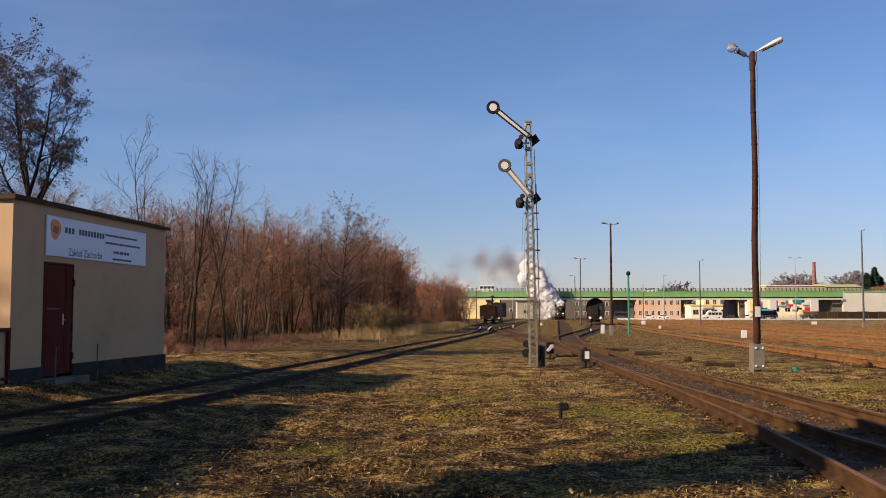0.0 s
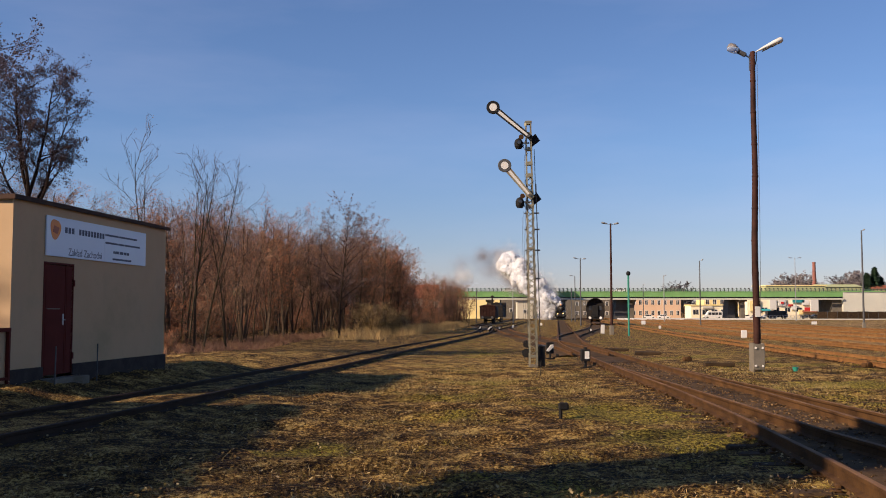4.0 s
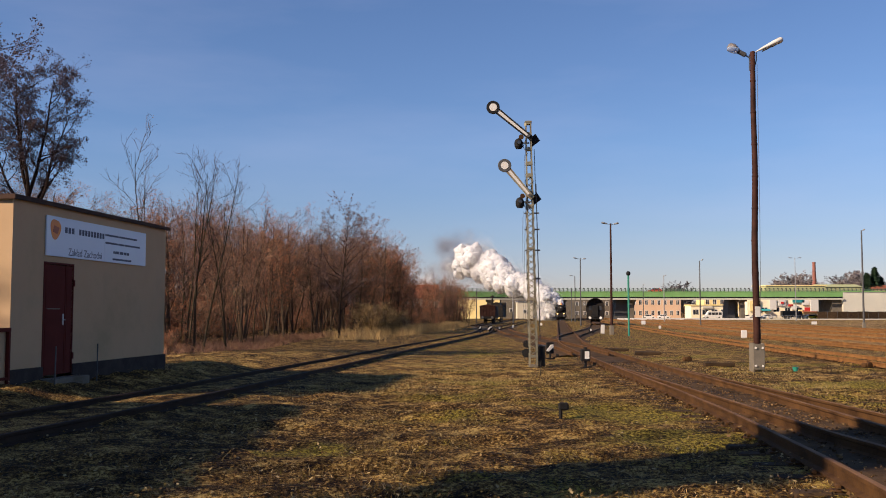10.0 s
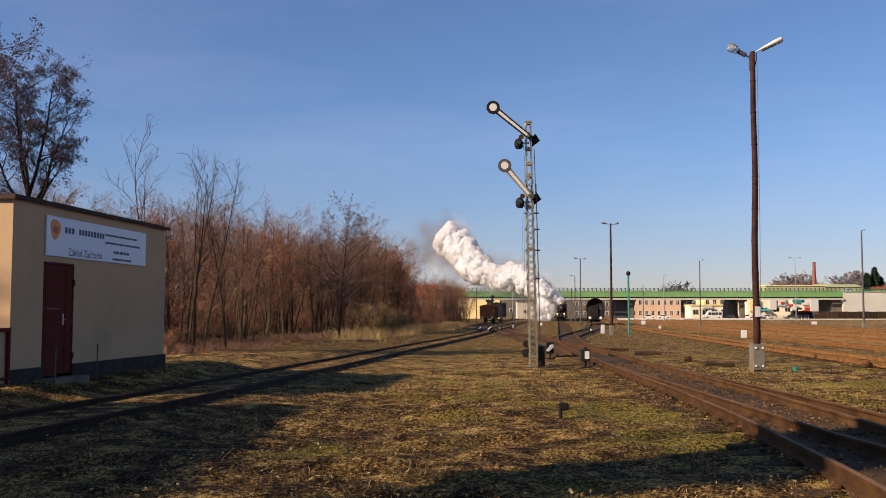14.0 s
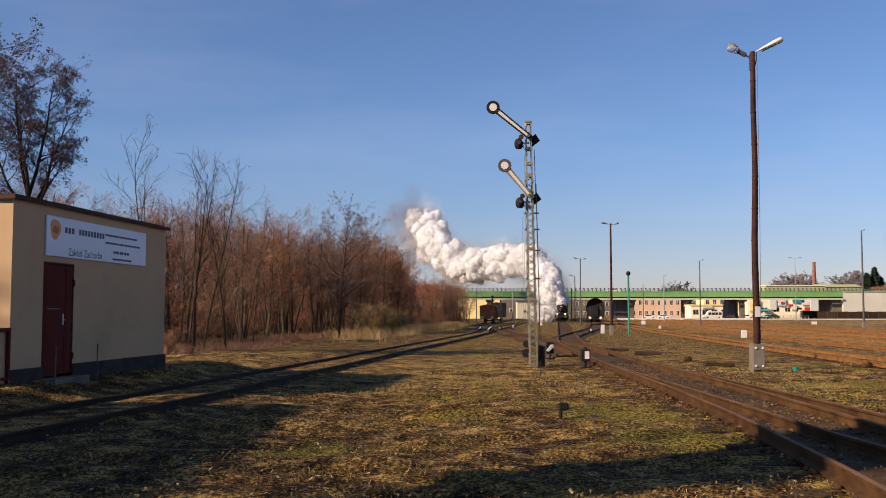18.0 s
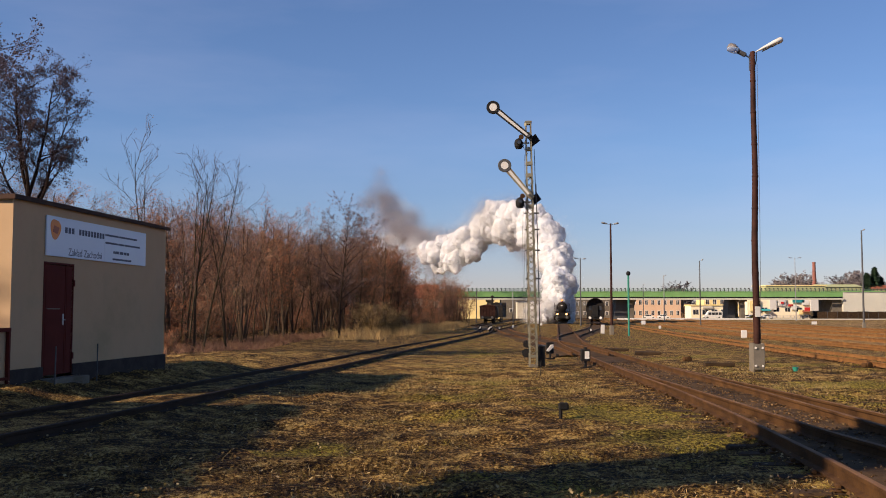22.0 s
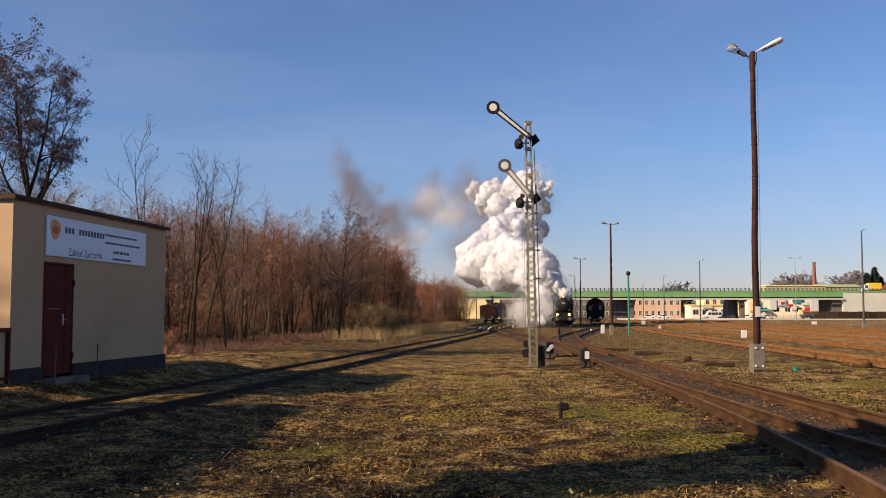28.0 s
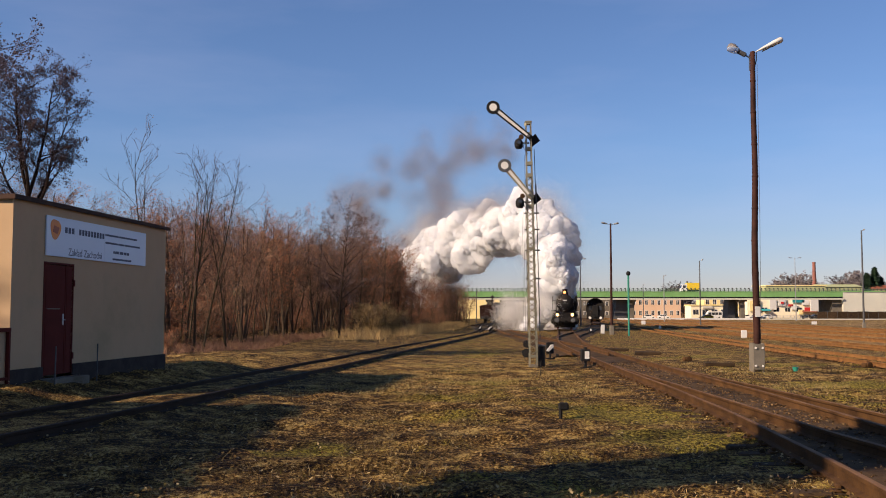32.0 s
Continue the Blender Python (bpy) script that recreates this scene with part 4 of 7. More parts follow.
def bridge():
    t = thing("road_bridge", "long road bridge with green steel girders over the yard", "bridge")
    x0, x1 = -70.0, 121.0
    part("deck", Shape().box(x0, x1, 291.2, 303.2, 7.75, 8.1), PALE_CONCRETE, t, "concrete road deck")
    for k in range(8):
        a, b = x0 + (x1 - x0) * k / 8, x0 + (x1 - x0) * (k + 1) / 8
        for y in (291.0, 302.6):
            part("girder", Shape().box(a + 0.02, b - 0.02, y, y + 0.5, 6.9, 8.35).box(a + 0.02, b - 0.02, y - 0.12, y + 0.62, 6.82, 6.9).box(a + 0.02, b - 0.02, y - 0.1, y + 0.6, 8.35, 8.45), GREEN_GIRDER, t, "green painted girder")
    # deck underside; its shade is put into the dark grey
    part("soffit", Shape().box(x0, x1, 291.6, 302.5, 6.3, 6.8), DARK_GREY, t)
    part("service_beam", Shape().box(x0, x1, 290.5, 290.95, 5.95, 6.4), PALE_CONCRETE, t, "pale beam under the girder")
    post = Shape().box(-0.11, 0.11, -0.08, 0.08, 0, 1.05).box(-0.34, 0.14, -0.07, 0.07, 0.8, 1.05).mesh("railing_post", DARK_GREY)
    x = 4.0
    while x < 230:
        part("railing_post", post, None, t, m=pose(x, 291.25, 8.45 if x < x1 else 8.3))
        x += 1.25
    for z in (8.85, 9.25):
        part("railing_bar", Shape().tube([(x0, 291.2, z), (230, 291.2, z - 0.1)], 0.05, 6), GREEN_RAIL, t)
        part("railing_bar", Shape().tube([(x0, 303.0, z), (230, 303.0, z - 0.1)], 0.05, 6), GREEN_RAIL, t)
    for px in (14.5, 36.5, 57.4, 91.0):
        pier = part("pier", Shape().box(px - 0.75, px + 0.75, 292.5, 294.0, -0.2, 5.6, bevel=0.1).box(px - 0.75, px + 0.75, 299.5, 301.0, -0.2, 5.6, bevel=0.1), CONCRETE, t, "round-cornered concrete pier")
        part("pier_cap", Shape().box(px - 1.1, px + 1.1, 291.4, 302.4, 5.4, 6.3, bevel=0.1), CONCRETE, pier)
    # shaded gaps beside the piers, painted as dark grey walls
    part("pier_wall", Shape().prism([(52.2, -0.2), (56.2, -0.2), (56.9, 6.3), (53.2, 6.3)], 294.5, 301), DARK_GREY, t, "sloping pier wall, dark for the shade under the deck")
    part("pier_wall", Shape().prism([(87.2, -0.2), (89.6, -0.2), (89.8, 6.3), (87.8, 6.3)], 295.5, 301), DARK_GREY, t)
    # abutment and embankment towards the town
    ab = thing("bridge_abutment", "pale concrete retaining wall carrying the road", "retaining wall")
    x = 121.0
    while x < 240:
        part("wall_panel", Shape().box(x + 0.02, x + 5.98, 291.0, 291.8, -0.2, 8.3), PALE_CONCRETE, ab)
        x += 6
    part("coping", Shape().box(121, 700, 290.8, 292.0, 8.3, 8.6), GREEN_GIRDER, ab)
    part("abutment_face", Shape().box(118.2, 120.98, 292.4, 303, -0.2, 6.28), CONCRETE, ab, "concrete abutment under the deck")
    part("fill", Shape().box(121.0, 700, 291.8, 303.2, -0.2, 8.1), CONCRETE, ab)
    part("fill", Shape().box(-440, -70.0, 291.2, 303.2, -0.2, 8.1), CONCRETE, ab)
    f = thing("yard_fence", "long brown board fence below the retaining wall", "fence")
    x = 110.0
    while x < 176:
        part("fence_panel", Shape().box(x, x + 2.9, 283.0, 283.08, 0.0, 2.35 + 0.05 * math.sin(x * 3)), SLEEPER, f)
        part("fence_post", Shape().box(x + 2.9, x + 3.0, 282.95, 283.1, 0.0, 2.5), DARK_GREY, f)
        x += 3
    w = thing("platform_edge", "low white painted edge wall at the yard's far side", "low wall")
    x = 50.0
    while x < 90:
        part("edge_block", Shape().box(x, x + 1.9, 276, 276.4, -0.1, 0.52), WHITE_PAINT, w)
        x += 2
    w = thing("road_kerb", "pale kerb wall along the street behind the yard", "kerb")
    x = 90.0
    while x < 170:
        part("edge_block", Shape().box(x, x + 3.9, 279, 279.3, -0.1, 0.3), PALE_CONCRETE, w)
        x += 4


bridge()


# ---------------------------------------------------------------- town behind the bridge
def facade_mat(name, a, b):
    return surface(name, a, b, fine=4, coarse=0.3, rough=0.9, relief=0.1, vary=0.04)


CREAM = facade_mat("cream_render", (0.80, 0.71, 0.49), (0.87, 0.79, 0.58))
TAN = facade_mat("tan_render", (0.62, 0.42, 0.27), (0.70, 0.50, 0.34))
OCHRE = facade_mat("yellow_render", (0.80, 0.64, 0.27), (0.86, 0.72, 0.35))
PALE = facade_mat("pale_render", (0.496, 0.456, 0.368), (0.56, 0.52, 0.424))
LIME = facade_mat("pale_green_cladding", (0.336, 0.36, 0.176), (0.4, 0.416, 0.224))
TEAL = facade_mat("teal_sign", (0.024, 0.216, 0.24), (0.04, 0.264, 0.296))
SIGN_RED = facade_mat("red_sign", (0.44, 0.024, 0.024), (0.496, 0.048, 0.04))


def house(name, label, x0, x1, y0, depth, h, wall, roof_mat, cols, rows, ridge=0.0, win=(1.0, 1.3), base=0.0):
    t = thing(name, label, "building", pose(0, 0, base))
    storey = h / max(rows, 1)
    step = (x1 - x0) / max(cols, 1)
    s = Shape()
    wy0, wy1 = y0, y0 + 0.4
    # front wall in strips round the openings
    z = -0.2
    for r in range(rows):
        zb = r * storey + storey * 0.32
        zt = min(zb + win[1], (r + 1) * storey - 0.2)
        s.box(x0, x1, wy0, wy1, z, zb)
        xa = x0
        for c in range(cols):
            cx = x0 + step * (c + 0.5)
            s.box(xa, cx - win[0] / 2, wy0, wy1, zb, zt)
            xa = cx + win[0] / 2
            w = part("window", Shape().box(cx - win[0] / 2, cx + win[0] / 2, wy0 + 0.15, wy0 + 0.2, zb, zt), GLASS_DARK, t)
            part("window_frame", Shape().box(cx - win[0] / 2 - 0.09, cx - win[0] / 2 + 0.05, wy0 - 0.03, wy0 + 0.14, zb, zt).box(cx + win[0] / 2 - 0.05, cx + win[0] / 2 + 0.09, wy0 - 0.03, wy0 + 0.14, zb, zt)
                 .box(cx - win[0] / 2 - 0.09, cx + win[0] / 2 + 0.09, wy0 - 0.04, wy0 + 0.14, zt, zt + 0.12).box(cx - 0.04, cx + 0.04, wy0 + 0.08, wy0 + 0.14, zb, zt), WHITE_PAINT, w)
        s.box(xa, x1, wy0, wy1, zb, zt)
        z = zt
    s.box(x0, x1, wy0, wy1, z, h)
    s.box(x0, x0 + 0.4, wy1, y0 + depth, -0.2, h).box(x1 - 0.4, x1, wy1, y0 + depth, -0.2, h).box(x0, x1, y0 + depth, y0 + depth + 0.4, -0.2, h)
    part("wall", s, wall, t)
    if ridge:
        ym = y0 + depth / 2
        r = Shape().add([(x0 - 0.3, y0 - 0.4, h), (x1 + 0.3, y0 - 0.4, h), (x1 + 0.3, ym, h + ridge), (x0 - 0.3, ym, h + ridge), (x0 - 0.3, y0 + depth + 0.4, h), (x1 + 0.3, y0 + depth + 0.4, h)],
                        [(0, 1, 2, 3), (3, 2, 5, 4), (0, 3, 4), (1, 5, 2), (0, 4, 5, 1)])
        part("roof", r, roof_mat, t)
    else:
        part("roof", Shape().box(x0 - 0.3, x1 + 0.3, y0 - 0.3, y0 + depth + 0.5, h, h + 0.35), roof_mat, t)
    return t


house("town_house", "tan two-storey building with white-framed windows", 66.0, 83.5, 338, 10, 7.3, TAN, DARK_GREY, 8, 2, 0, (1.0, 1.5))
house("corner_kiosk", "low cream shop building with a flat roof", 83.0, 95.5, 322, 8, 4.4, CREAM, OCHRE, 4, 1, 0, (1.9, 1.6))
house("town_house", "cream and tan two-storey house with tall windows", 93.5, 106.5, 345, 10, 7.6, OCHRE, TAN, 5, 2, 1.5, (1.2, 1.7))
house("shop_building", "long yellow-cream shop building with signs", 107.5, 136.0, 340, 14, 7.4, CREAM, PALE, 7, 1, 0, (2.0, 1.4))
house("town_house", "pale two-storey house beyond the bridge", 45.0, 64.0, 352, 10, 7.0, CONCRETE, DARK_GREY, 7, 2, 0)
house("depot_building", "dull yellow depot building behind the old wagon", 2.0, 19.5, 330, 10, 7.6, OCHRE, DARK_GREY, 2, 1, 0, (1.4, 1.6))
# darker concrete here stands for shade and haze under the bridge
house("depot_building", "depot hall with small windows, greyed for the bridge's shade and haze", 20.0, 44.0, 326, 12, 6.9, CONCRETE, DARK_GREY, 4, 1, 0, (1.0, 1.2))
house("yard_hut", "pale green rendered hut before the depot hall", 24.4, 29.4, 316, 6, 5.6, PALE, DARK_GREY, 1, 1, 0, (1.1, 1.2))
house("factory_hall", "long pale green clad hall on the rise behind the road", 125.0, 148.0, 372, 16, 12.3, LIME, OCHRE, 1, 1, 0, (0.5, 0.5))
house("factory_hall", "yellowish low hall beyond the road", 150.0, 166.0, 380, 16, 12.2, LIME, LIME, 1, 1, 1.2, (0.5, 0.5))
house("red_roof_house", "house with a red tiled roof behind the wood", -9.5, -1.2, 212, 9, 5.2, PALE, TILE_RED, 3, 1, 3.2)
house("red_roof_house", "red-roofed house on the rise beyond the road", 177.0, 186.0, 395, 9, 11.6, TAN, TILE_RED, 3, 2, 1.8)


def sign_plate(x, z, w, h, mat, label, y=339.5):
    t = thing("shop_sign", label, "sign", pose(x, y, z), "shop signs")
    part("fixing", Shape().box(-0.2, 0.2, 0.2, 1.6 if y < 339 else 0.6, -0.2, 0.2), DARK_GREY, t)
    part("board", Shape().box(-w / 2, w / 2, -0.1, 0.1, -h / 2, h / 2, bevel=0.02), mat, t)
    part("border", Shape().box(-w / 2 - 0.08, w / 2 + 0.08, 0.11, 0.2, -h / 2 - 0.08, h / 2 + 0.08), WHITE_PAINT, t)


sign_plate(125.4, 6.1, 4.2, 1.1, TEAL, "teal shop sign with a white edge")
sign_plate(116.5, 4.9, 2.3, 3.6, WHITE_PAINT, "white upright advertising board")
sign_plate(122.6, 4.6, 1.8, 0.8, SIGN_RED, "small red sign on the shop wall")
sign_plate(129.0, 3.3, 3.0, 1.2, SIGN_RED, "red panel on the shop wall")
sign_plate(135.0, 6.2, 1.5, 1.3, SIGN_RED, "bright red square sign")
sign_plate(132.0, 4.5, 5.5, 4.0, WHITE_PAINT, "large white billboard beside the shop", 338.6)
sign_plate(88.5, 3.75, 3.2, 0.7, PALE, "pale lettering board over the kiosk", 321.7)
sign_plate(37.5, 4.2, 0.9, 1.4, TEAL, "small green board on the depot hall", 325.6)


def awning(x0, x1, z, out, mat, label, y=340.0):
    t = thing("shop_awning", label, "awning", pose(0, y, z), "shop awnings")
    part("canopy", Shape().add([(x0, -out, -0.7), (x1, -out, -0.7), (x1, -0.02, 0), (x0, -0.02, 0), (x0, -out, -0.82), (x1, -out, -0.82), (x1, -0.02, -0.12), (x0, -0.02, -0.12)],
                               [(0, 1, 2, 3), (7, 6, 5, 4), (0, 4, 5, 1), (1, 5, 6, 2), (2, 6, 7, 3), (3, 7, 4, 0)]), mat, t)
    for x in (x0 + 0.1, x1 - 0.1):
        part("strut", Shape().tube([(x, -out + 0.1, -0.8), (x, -0.03, -1.4)], 0.04, 6), GALV, t)


awning(95.6, 101.5, 4.3, 2.2, TILE_RED, "red-brown sloping awning beside the kiosk", 344.9)
awning(126.5, 131.5, 3.0, 1.8, TILE_RED, "red-brown sloping shop awning")
awning(112.2, 115.2, 3.4, 1.5, TEAL, "faded teal shop awning")
for x, z, w, h, mt, lb in ((110.0, 4.4, 3.6, 3.8, OCHRE, "yellow painted wall panel of the shop"), (119.6, 5.6, 2.6, 2.2, WHITE_PAINT, "white shop board with a red mark"), (119.6, 5.5, 1.2, 0.7, SIGN_RED, "small red mark on the white board"),
                           (123.8, 3.9, 2.0, 1.6, WHITE_PAINT, "white poster on the shop wall"), (128.0, 5.6, 2.6, 1.6, WHITE_PAINT, "plain white board on the shop wall"), (126.2, 2.2, 1.6, 1.6, OCHRE, "yellow poster on the shop wall"), (133.4, 2.6, 1.4, 1.6, OCHRE, "yellow poster under the billboard")):
    sign_plate(x, z, w, h, mt, lb, 339.5 if mt != SIGN_RED else 339.2)
fw = thing("street_railing", "white painted street railing beside the pier", "railing")
for k in range(14):
    part("railing_post", Shape().box(98.0 + k * 1.1, 98.14 + k * 1.1, 296.0, 296.14, 0.0, 1.15), WHITE_PAINT, fw)
for z in (0.6, 1.08):
    part("railing_bar", Shape().box(98.0, 112.4, 296.16, 296.24, z, z + 0.09), WHITE_PAINT, fw)


def factory_chimney():
    t = thing("factory_chimney", "tall tapered red brick chimney", "chimney", pose(162.3, 420, 0))
    part("shaft", Shape().lathe([(1.1, 0), (0.95, 10), (0.66, 23.3), (0.72, 23.4), (0.72, 24.1), (0.45, 24.1), (0.45, 23.0)], "Z", 16), CHIMNEY_BRICK, t)
    for z in (8, 12, 16, 20):
        part("iron_band", Shape().lathe([(0.98 - z * 0.0135 + 0.02, z), (1.02 - z * 0.0135 + 0.02, z + 0.02), (1.02 - z * 0.0135 + 0.02, z + 0.2), (0.98 - z * 0.0135 + 0.02, z + 0.22)], "Z", 16), DARK_GREY, t)


factory_chimney()


# ---------------------------------------------------------------- vehicles
def paint(name, c):
    m, nt, b = nodes_of(name)
    n = noise_tex(nt, coords(nt), 3.0, 4)
    nt.links.new(ramp(nt, n, [(0.3, tuple(v * 0.85 for v in c)), (0.7, c)]), b.inputs["Base Color"])
    b.inputs["Roughness"].default_value = 0.3
    b.inputs["Coat Weight"].default_value = 0.4
    return m


CAR_WHITE, CAR_YELLOW, CAR_BLUE, CAR_RED, CAR_DARK = paint("white_car_paint", (0.78, 0.78, 0.76)), paint("yellow_car_paint", (0.80, 0.56, 0.02)), paint("blue_car_paint", (0.03, 0.05, 0.15)), paint("red_car_paint", (0.45, 0.04, 0.03)), paint("dark_car_paint", (0.04, 0.042, 0.05))


def wheels_of(t, xs, half, r):
    for x in xs:
        for sy in (-1, 1):
            w = part("wheel", Shape().lathe([(r * 0.6, -0.1), (r * 0.95, -0.1), (r, -0.06), (r, 0.06), (r * 0.95, 0.1), (r * 0.6, 0.1)], "Y", 14), BLACK_PAINT, t, "", pose(x, sy * half, r))
            part("rim", Shape().lathe([(0.001, -0.08), (r * 0.6, -0.09), (r * 0.6, 0.09), (0.001, 0.08)], "Y", 12), GALV, w)


def car(mat, label, m, length=4.2, tall=1.45):
    """Front towards -x."""
    t = thing("car", label, "car", m, "cars")
    l, hw = length / 2, 0.85
    side = [(-l, 0.35), (-l, 0.68), (-l + 0.9, 0.88), (-l + 1.55, tall), (l - 1.1, tall), (l - 0.35, 0.95), (l, 0.85), (l, 0.35)]
    body = Shape().prism(side, -hw, hw)
    part("body", body, mat, t)
    for sy in (-1, 1):
        part("side_window", Shape().prism([(-l + 1.15, 0.93), (-l + 1.62, tall - 0.1), (l - 1.15, tall - 0.1), (l - 0.6, 0.97)], sy * hw - 0.01, sy * (hw + 0.012) if sy > 0 else sy * hw + 0.01), GLASS_DARK, t)
        part("headlight", Shape().box(-l - 0.02, -l + 0.12, sy * 0.6 - 0.15, sy * 0.6 + 0.15, 0.6, 0.74), WHITE_PAINT, t)
        part("tail_light", Shape().box(l - 0.1, l + 0.02, sy * 0.65 - 0.12, sy * 0.65 + 0.12, 0.65, 0.82), CAR_RED, t)
    part("windscreen", Shape().add([(-l + 0.88, -0.72, 0.90), (-l + 0.88, 0.72, 0.90), (-l + 1.5, 0.68, tall - 0.02), (-l + 1.5, -0.68, tall - 0.02), (-l + 0.98, -0.72, 0.90), (-l + 0.98, 0.72, 0.90), (-l + 1.58, 0.68, tall - 0.02), (-l + 1.58, -0.68, tall - 0.02)],
                               [(0, 1, 2, 3), (7, 6, 5, 4), (0, 4, 5, 1), (1, 5, 6, 2), (2, 6, 7, 3), (3, 7, 4, 0)]), GLASS_DARK, t)
    part("bumper", Shape().box(-l - 0.06, -l + 0.1, -hw, hw, 0.3, 0.5, bevel=0.03), DARK_GREY, t)
    wheels_of(t, (-l + 0.8, l - 0.8), hw - 0.08, 0.31)
    return t


def minibus(mat, label, m, length=6.0, tall=2.5):
    t = thing("minibus", label, "minibus", m)
    l, hw = length / 2, 1.0
    part("body", Shape().prism([(-l, 0.4), (-l, 1.0), (-l + 0.8, 1.3), (-l + 1.4, tall), (l - 0.1, tall), (l, tall - 0.3), (l, 0.4)], -hw, hw), mat, t)
    for sy in (-1, 1):
        for a in range(4):
            x = -l + 1.3 + a * 1.12
            part("side_window", Shape().box(x, x + 1.0, sy * hw - 0.012, sy * hw + 0.012, 1.3, tall - 0.4), GLASS_DARK, t)
        part("headlight", Shape().box(-l - 0.02, -l + 0.1, sy * 0.75 - 0.15, sy * 0.75 + 0.15, 0.75, 0.95), GALV, t)
    part("bumper", Shape().box(-l - 0.08, -l + 0.1, -hw, hw, 0.35, 0.6, bevel=0.03), DARK_GREY, t)
    wheels_of(t, (-l + 1.0, l - 1.2), hw - 0.1, 0.36)
    return t


def lorry(cab_mat, box_mat, label, m, length=8.0, tall=3.4):
    t = thing("lorry", label, "lorry", m, "lorries")
    l, hw = length / 2, 1.2
    part("cab", Shape().prism([(-l, 0.5), (-l, 1.3), (-l + 0.35, 2.5), (-l + 1.7, 2.6), (-l + 1.7, 0.5)], -hw + 0.1, hw - 0.1), cab_mat, t)
    part("windscreen", Shape().add([(-l - 0.01, -1.0, 1.35), (-l - 0.01, 1.0, 1.35), (-l + 0.3, 1.0, 2.35), (-l + 0.3, -1.0, 2.35), (-l + 0.1, -1.0, 1.35), (-l + 0.1, 1.0, 1.35), (-l + 0.4, 1.0, 2.35), (-l + 0.4, -1.0, 2.35)],
                                   [(0, 1, 2, 3), (7, 6, 5, 4), (0, 4, 5, 1), (1, 5, 6, 2), (2, 6, 7, 3), (3, 7, 4, 0)]), GLASS_DARK, t)
    for sy in (-1, 1):
        part("side_window", Shape().box(-l + 0.55, -l + 1.4, sy * (hw - 0.1) - 0.012, sy * (hw - 0.1) + 0.012, 1.45, 2.25), GLASS_DARK, t)
        part("headlight", Shape().box(-l - 0.03, -l + 0.05, sy * 0.8 - 0.15, sy * 0.8 + 0.15, 0.75, 0.95), GALV, t)
    part("load_box", Shape().box(-l + 1.85, l, -hw, hw, 0.95, tall, bevel=0.04), box_mat, t)
    part("chassis", Shape().box(-l + 0.2, l - 0.1, -0.5, 0.5, 0.5, 0.92), BLACK_PAINT, t)
    wheels_of(t, (-l + 0.9, l - 1.4, l - 2.4), hw - 0.2, 0.45)
    return t


minibus(CAR_WHITE, "white parked minibus with dark windows", pose(88.5, 316, 0.0))
for x, mt, lb in ((95.5, CAR_DARK, "dark parked car beside the street"), (98.8, CAR_WHITE, "white parked car beside the street"), (102.0, CAR_BLUE, "dark blue parked car beside the street"), (118.5, CAR_DARK, "black parked car before the shop"),
                  (121.6, CAR_DARK, "dark parked car before the shop"), (126.0, CAR_DARK, "dark parked car before the shop"), (129.6, CAR_BLUE, "blue parked car before the shop"), (67.5, CAR_WHITE, "white parked car by the tan house"), (72.6, CAR_WHITE, "white parked car by the tan house"), (134.5, CAR_RED, "red parked car by the billboard"), (106.5, CAR_WHITE, "white parked car beside the street"), (123.9, CAR_WHITE, "pale parked car before the shop"), (132.2, CAR_DARK, "dark parked car before the shop"), (31.5, CAR_BLUE, "blue parked car beside the depot hall")):
    car(mt, lb, pose(x, 314 + random.uniform(-1, 3), 0.0, 0, 0, random.choice((0, 180, 170))))


# ---------------------------------------------------------------- trees and shrubs
def limb(shape, rng, p, d, length, r0, r1, pieces, sides, wander, lift):
    """One limb as a tapering bent tube. Returns its points and directions."""
    pts, dirs, rad = [p.copy()], [d.copy()], [r0]
    for k in range(pieces):
        d = (d + Vector((rng.uniform(-1, 1), rng.uniform(-1, 1), rng.uniform(-1, 1))) * wander + Vector((0, 0, lift))).normalized()
        p = p + d * (length / pieces)
        pts.append(p.copy())
        dirs.append(d.copy())
        rad.append(r0 + (r1 - r0) * (k + 1) / pieces)
    shape.tube(pts, rad, sides, caps=False)
    return pts, dirs, rad


def sidewards(rng, d, spread):
    a = rng.uniform(0, 2 * math.pi)
    o = d.orthogonal().normalized()
    return (d * math.cos(spread) + (o * math.cos(a) + d.cross(o) * math.sin(a)) * math.sin(spread)).normalized()


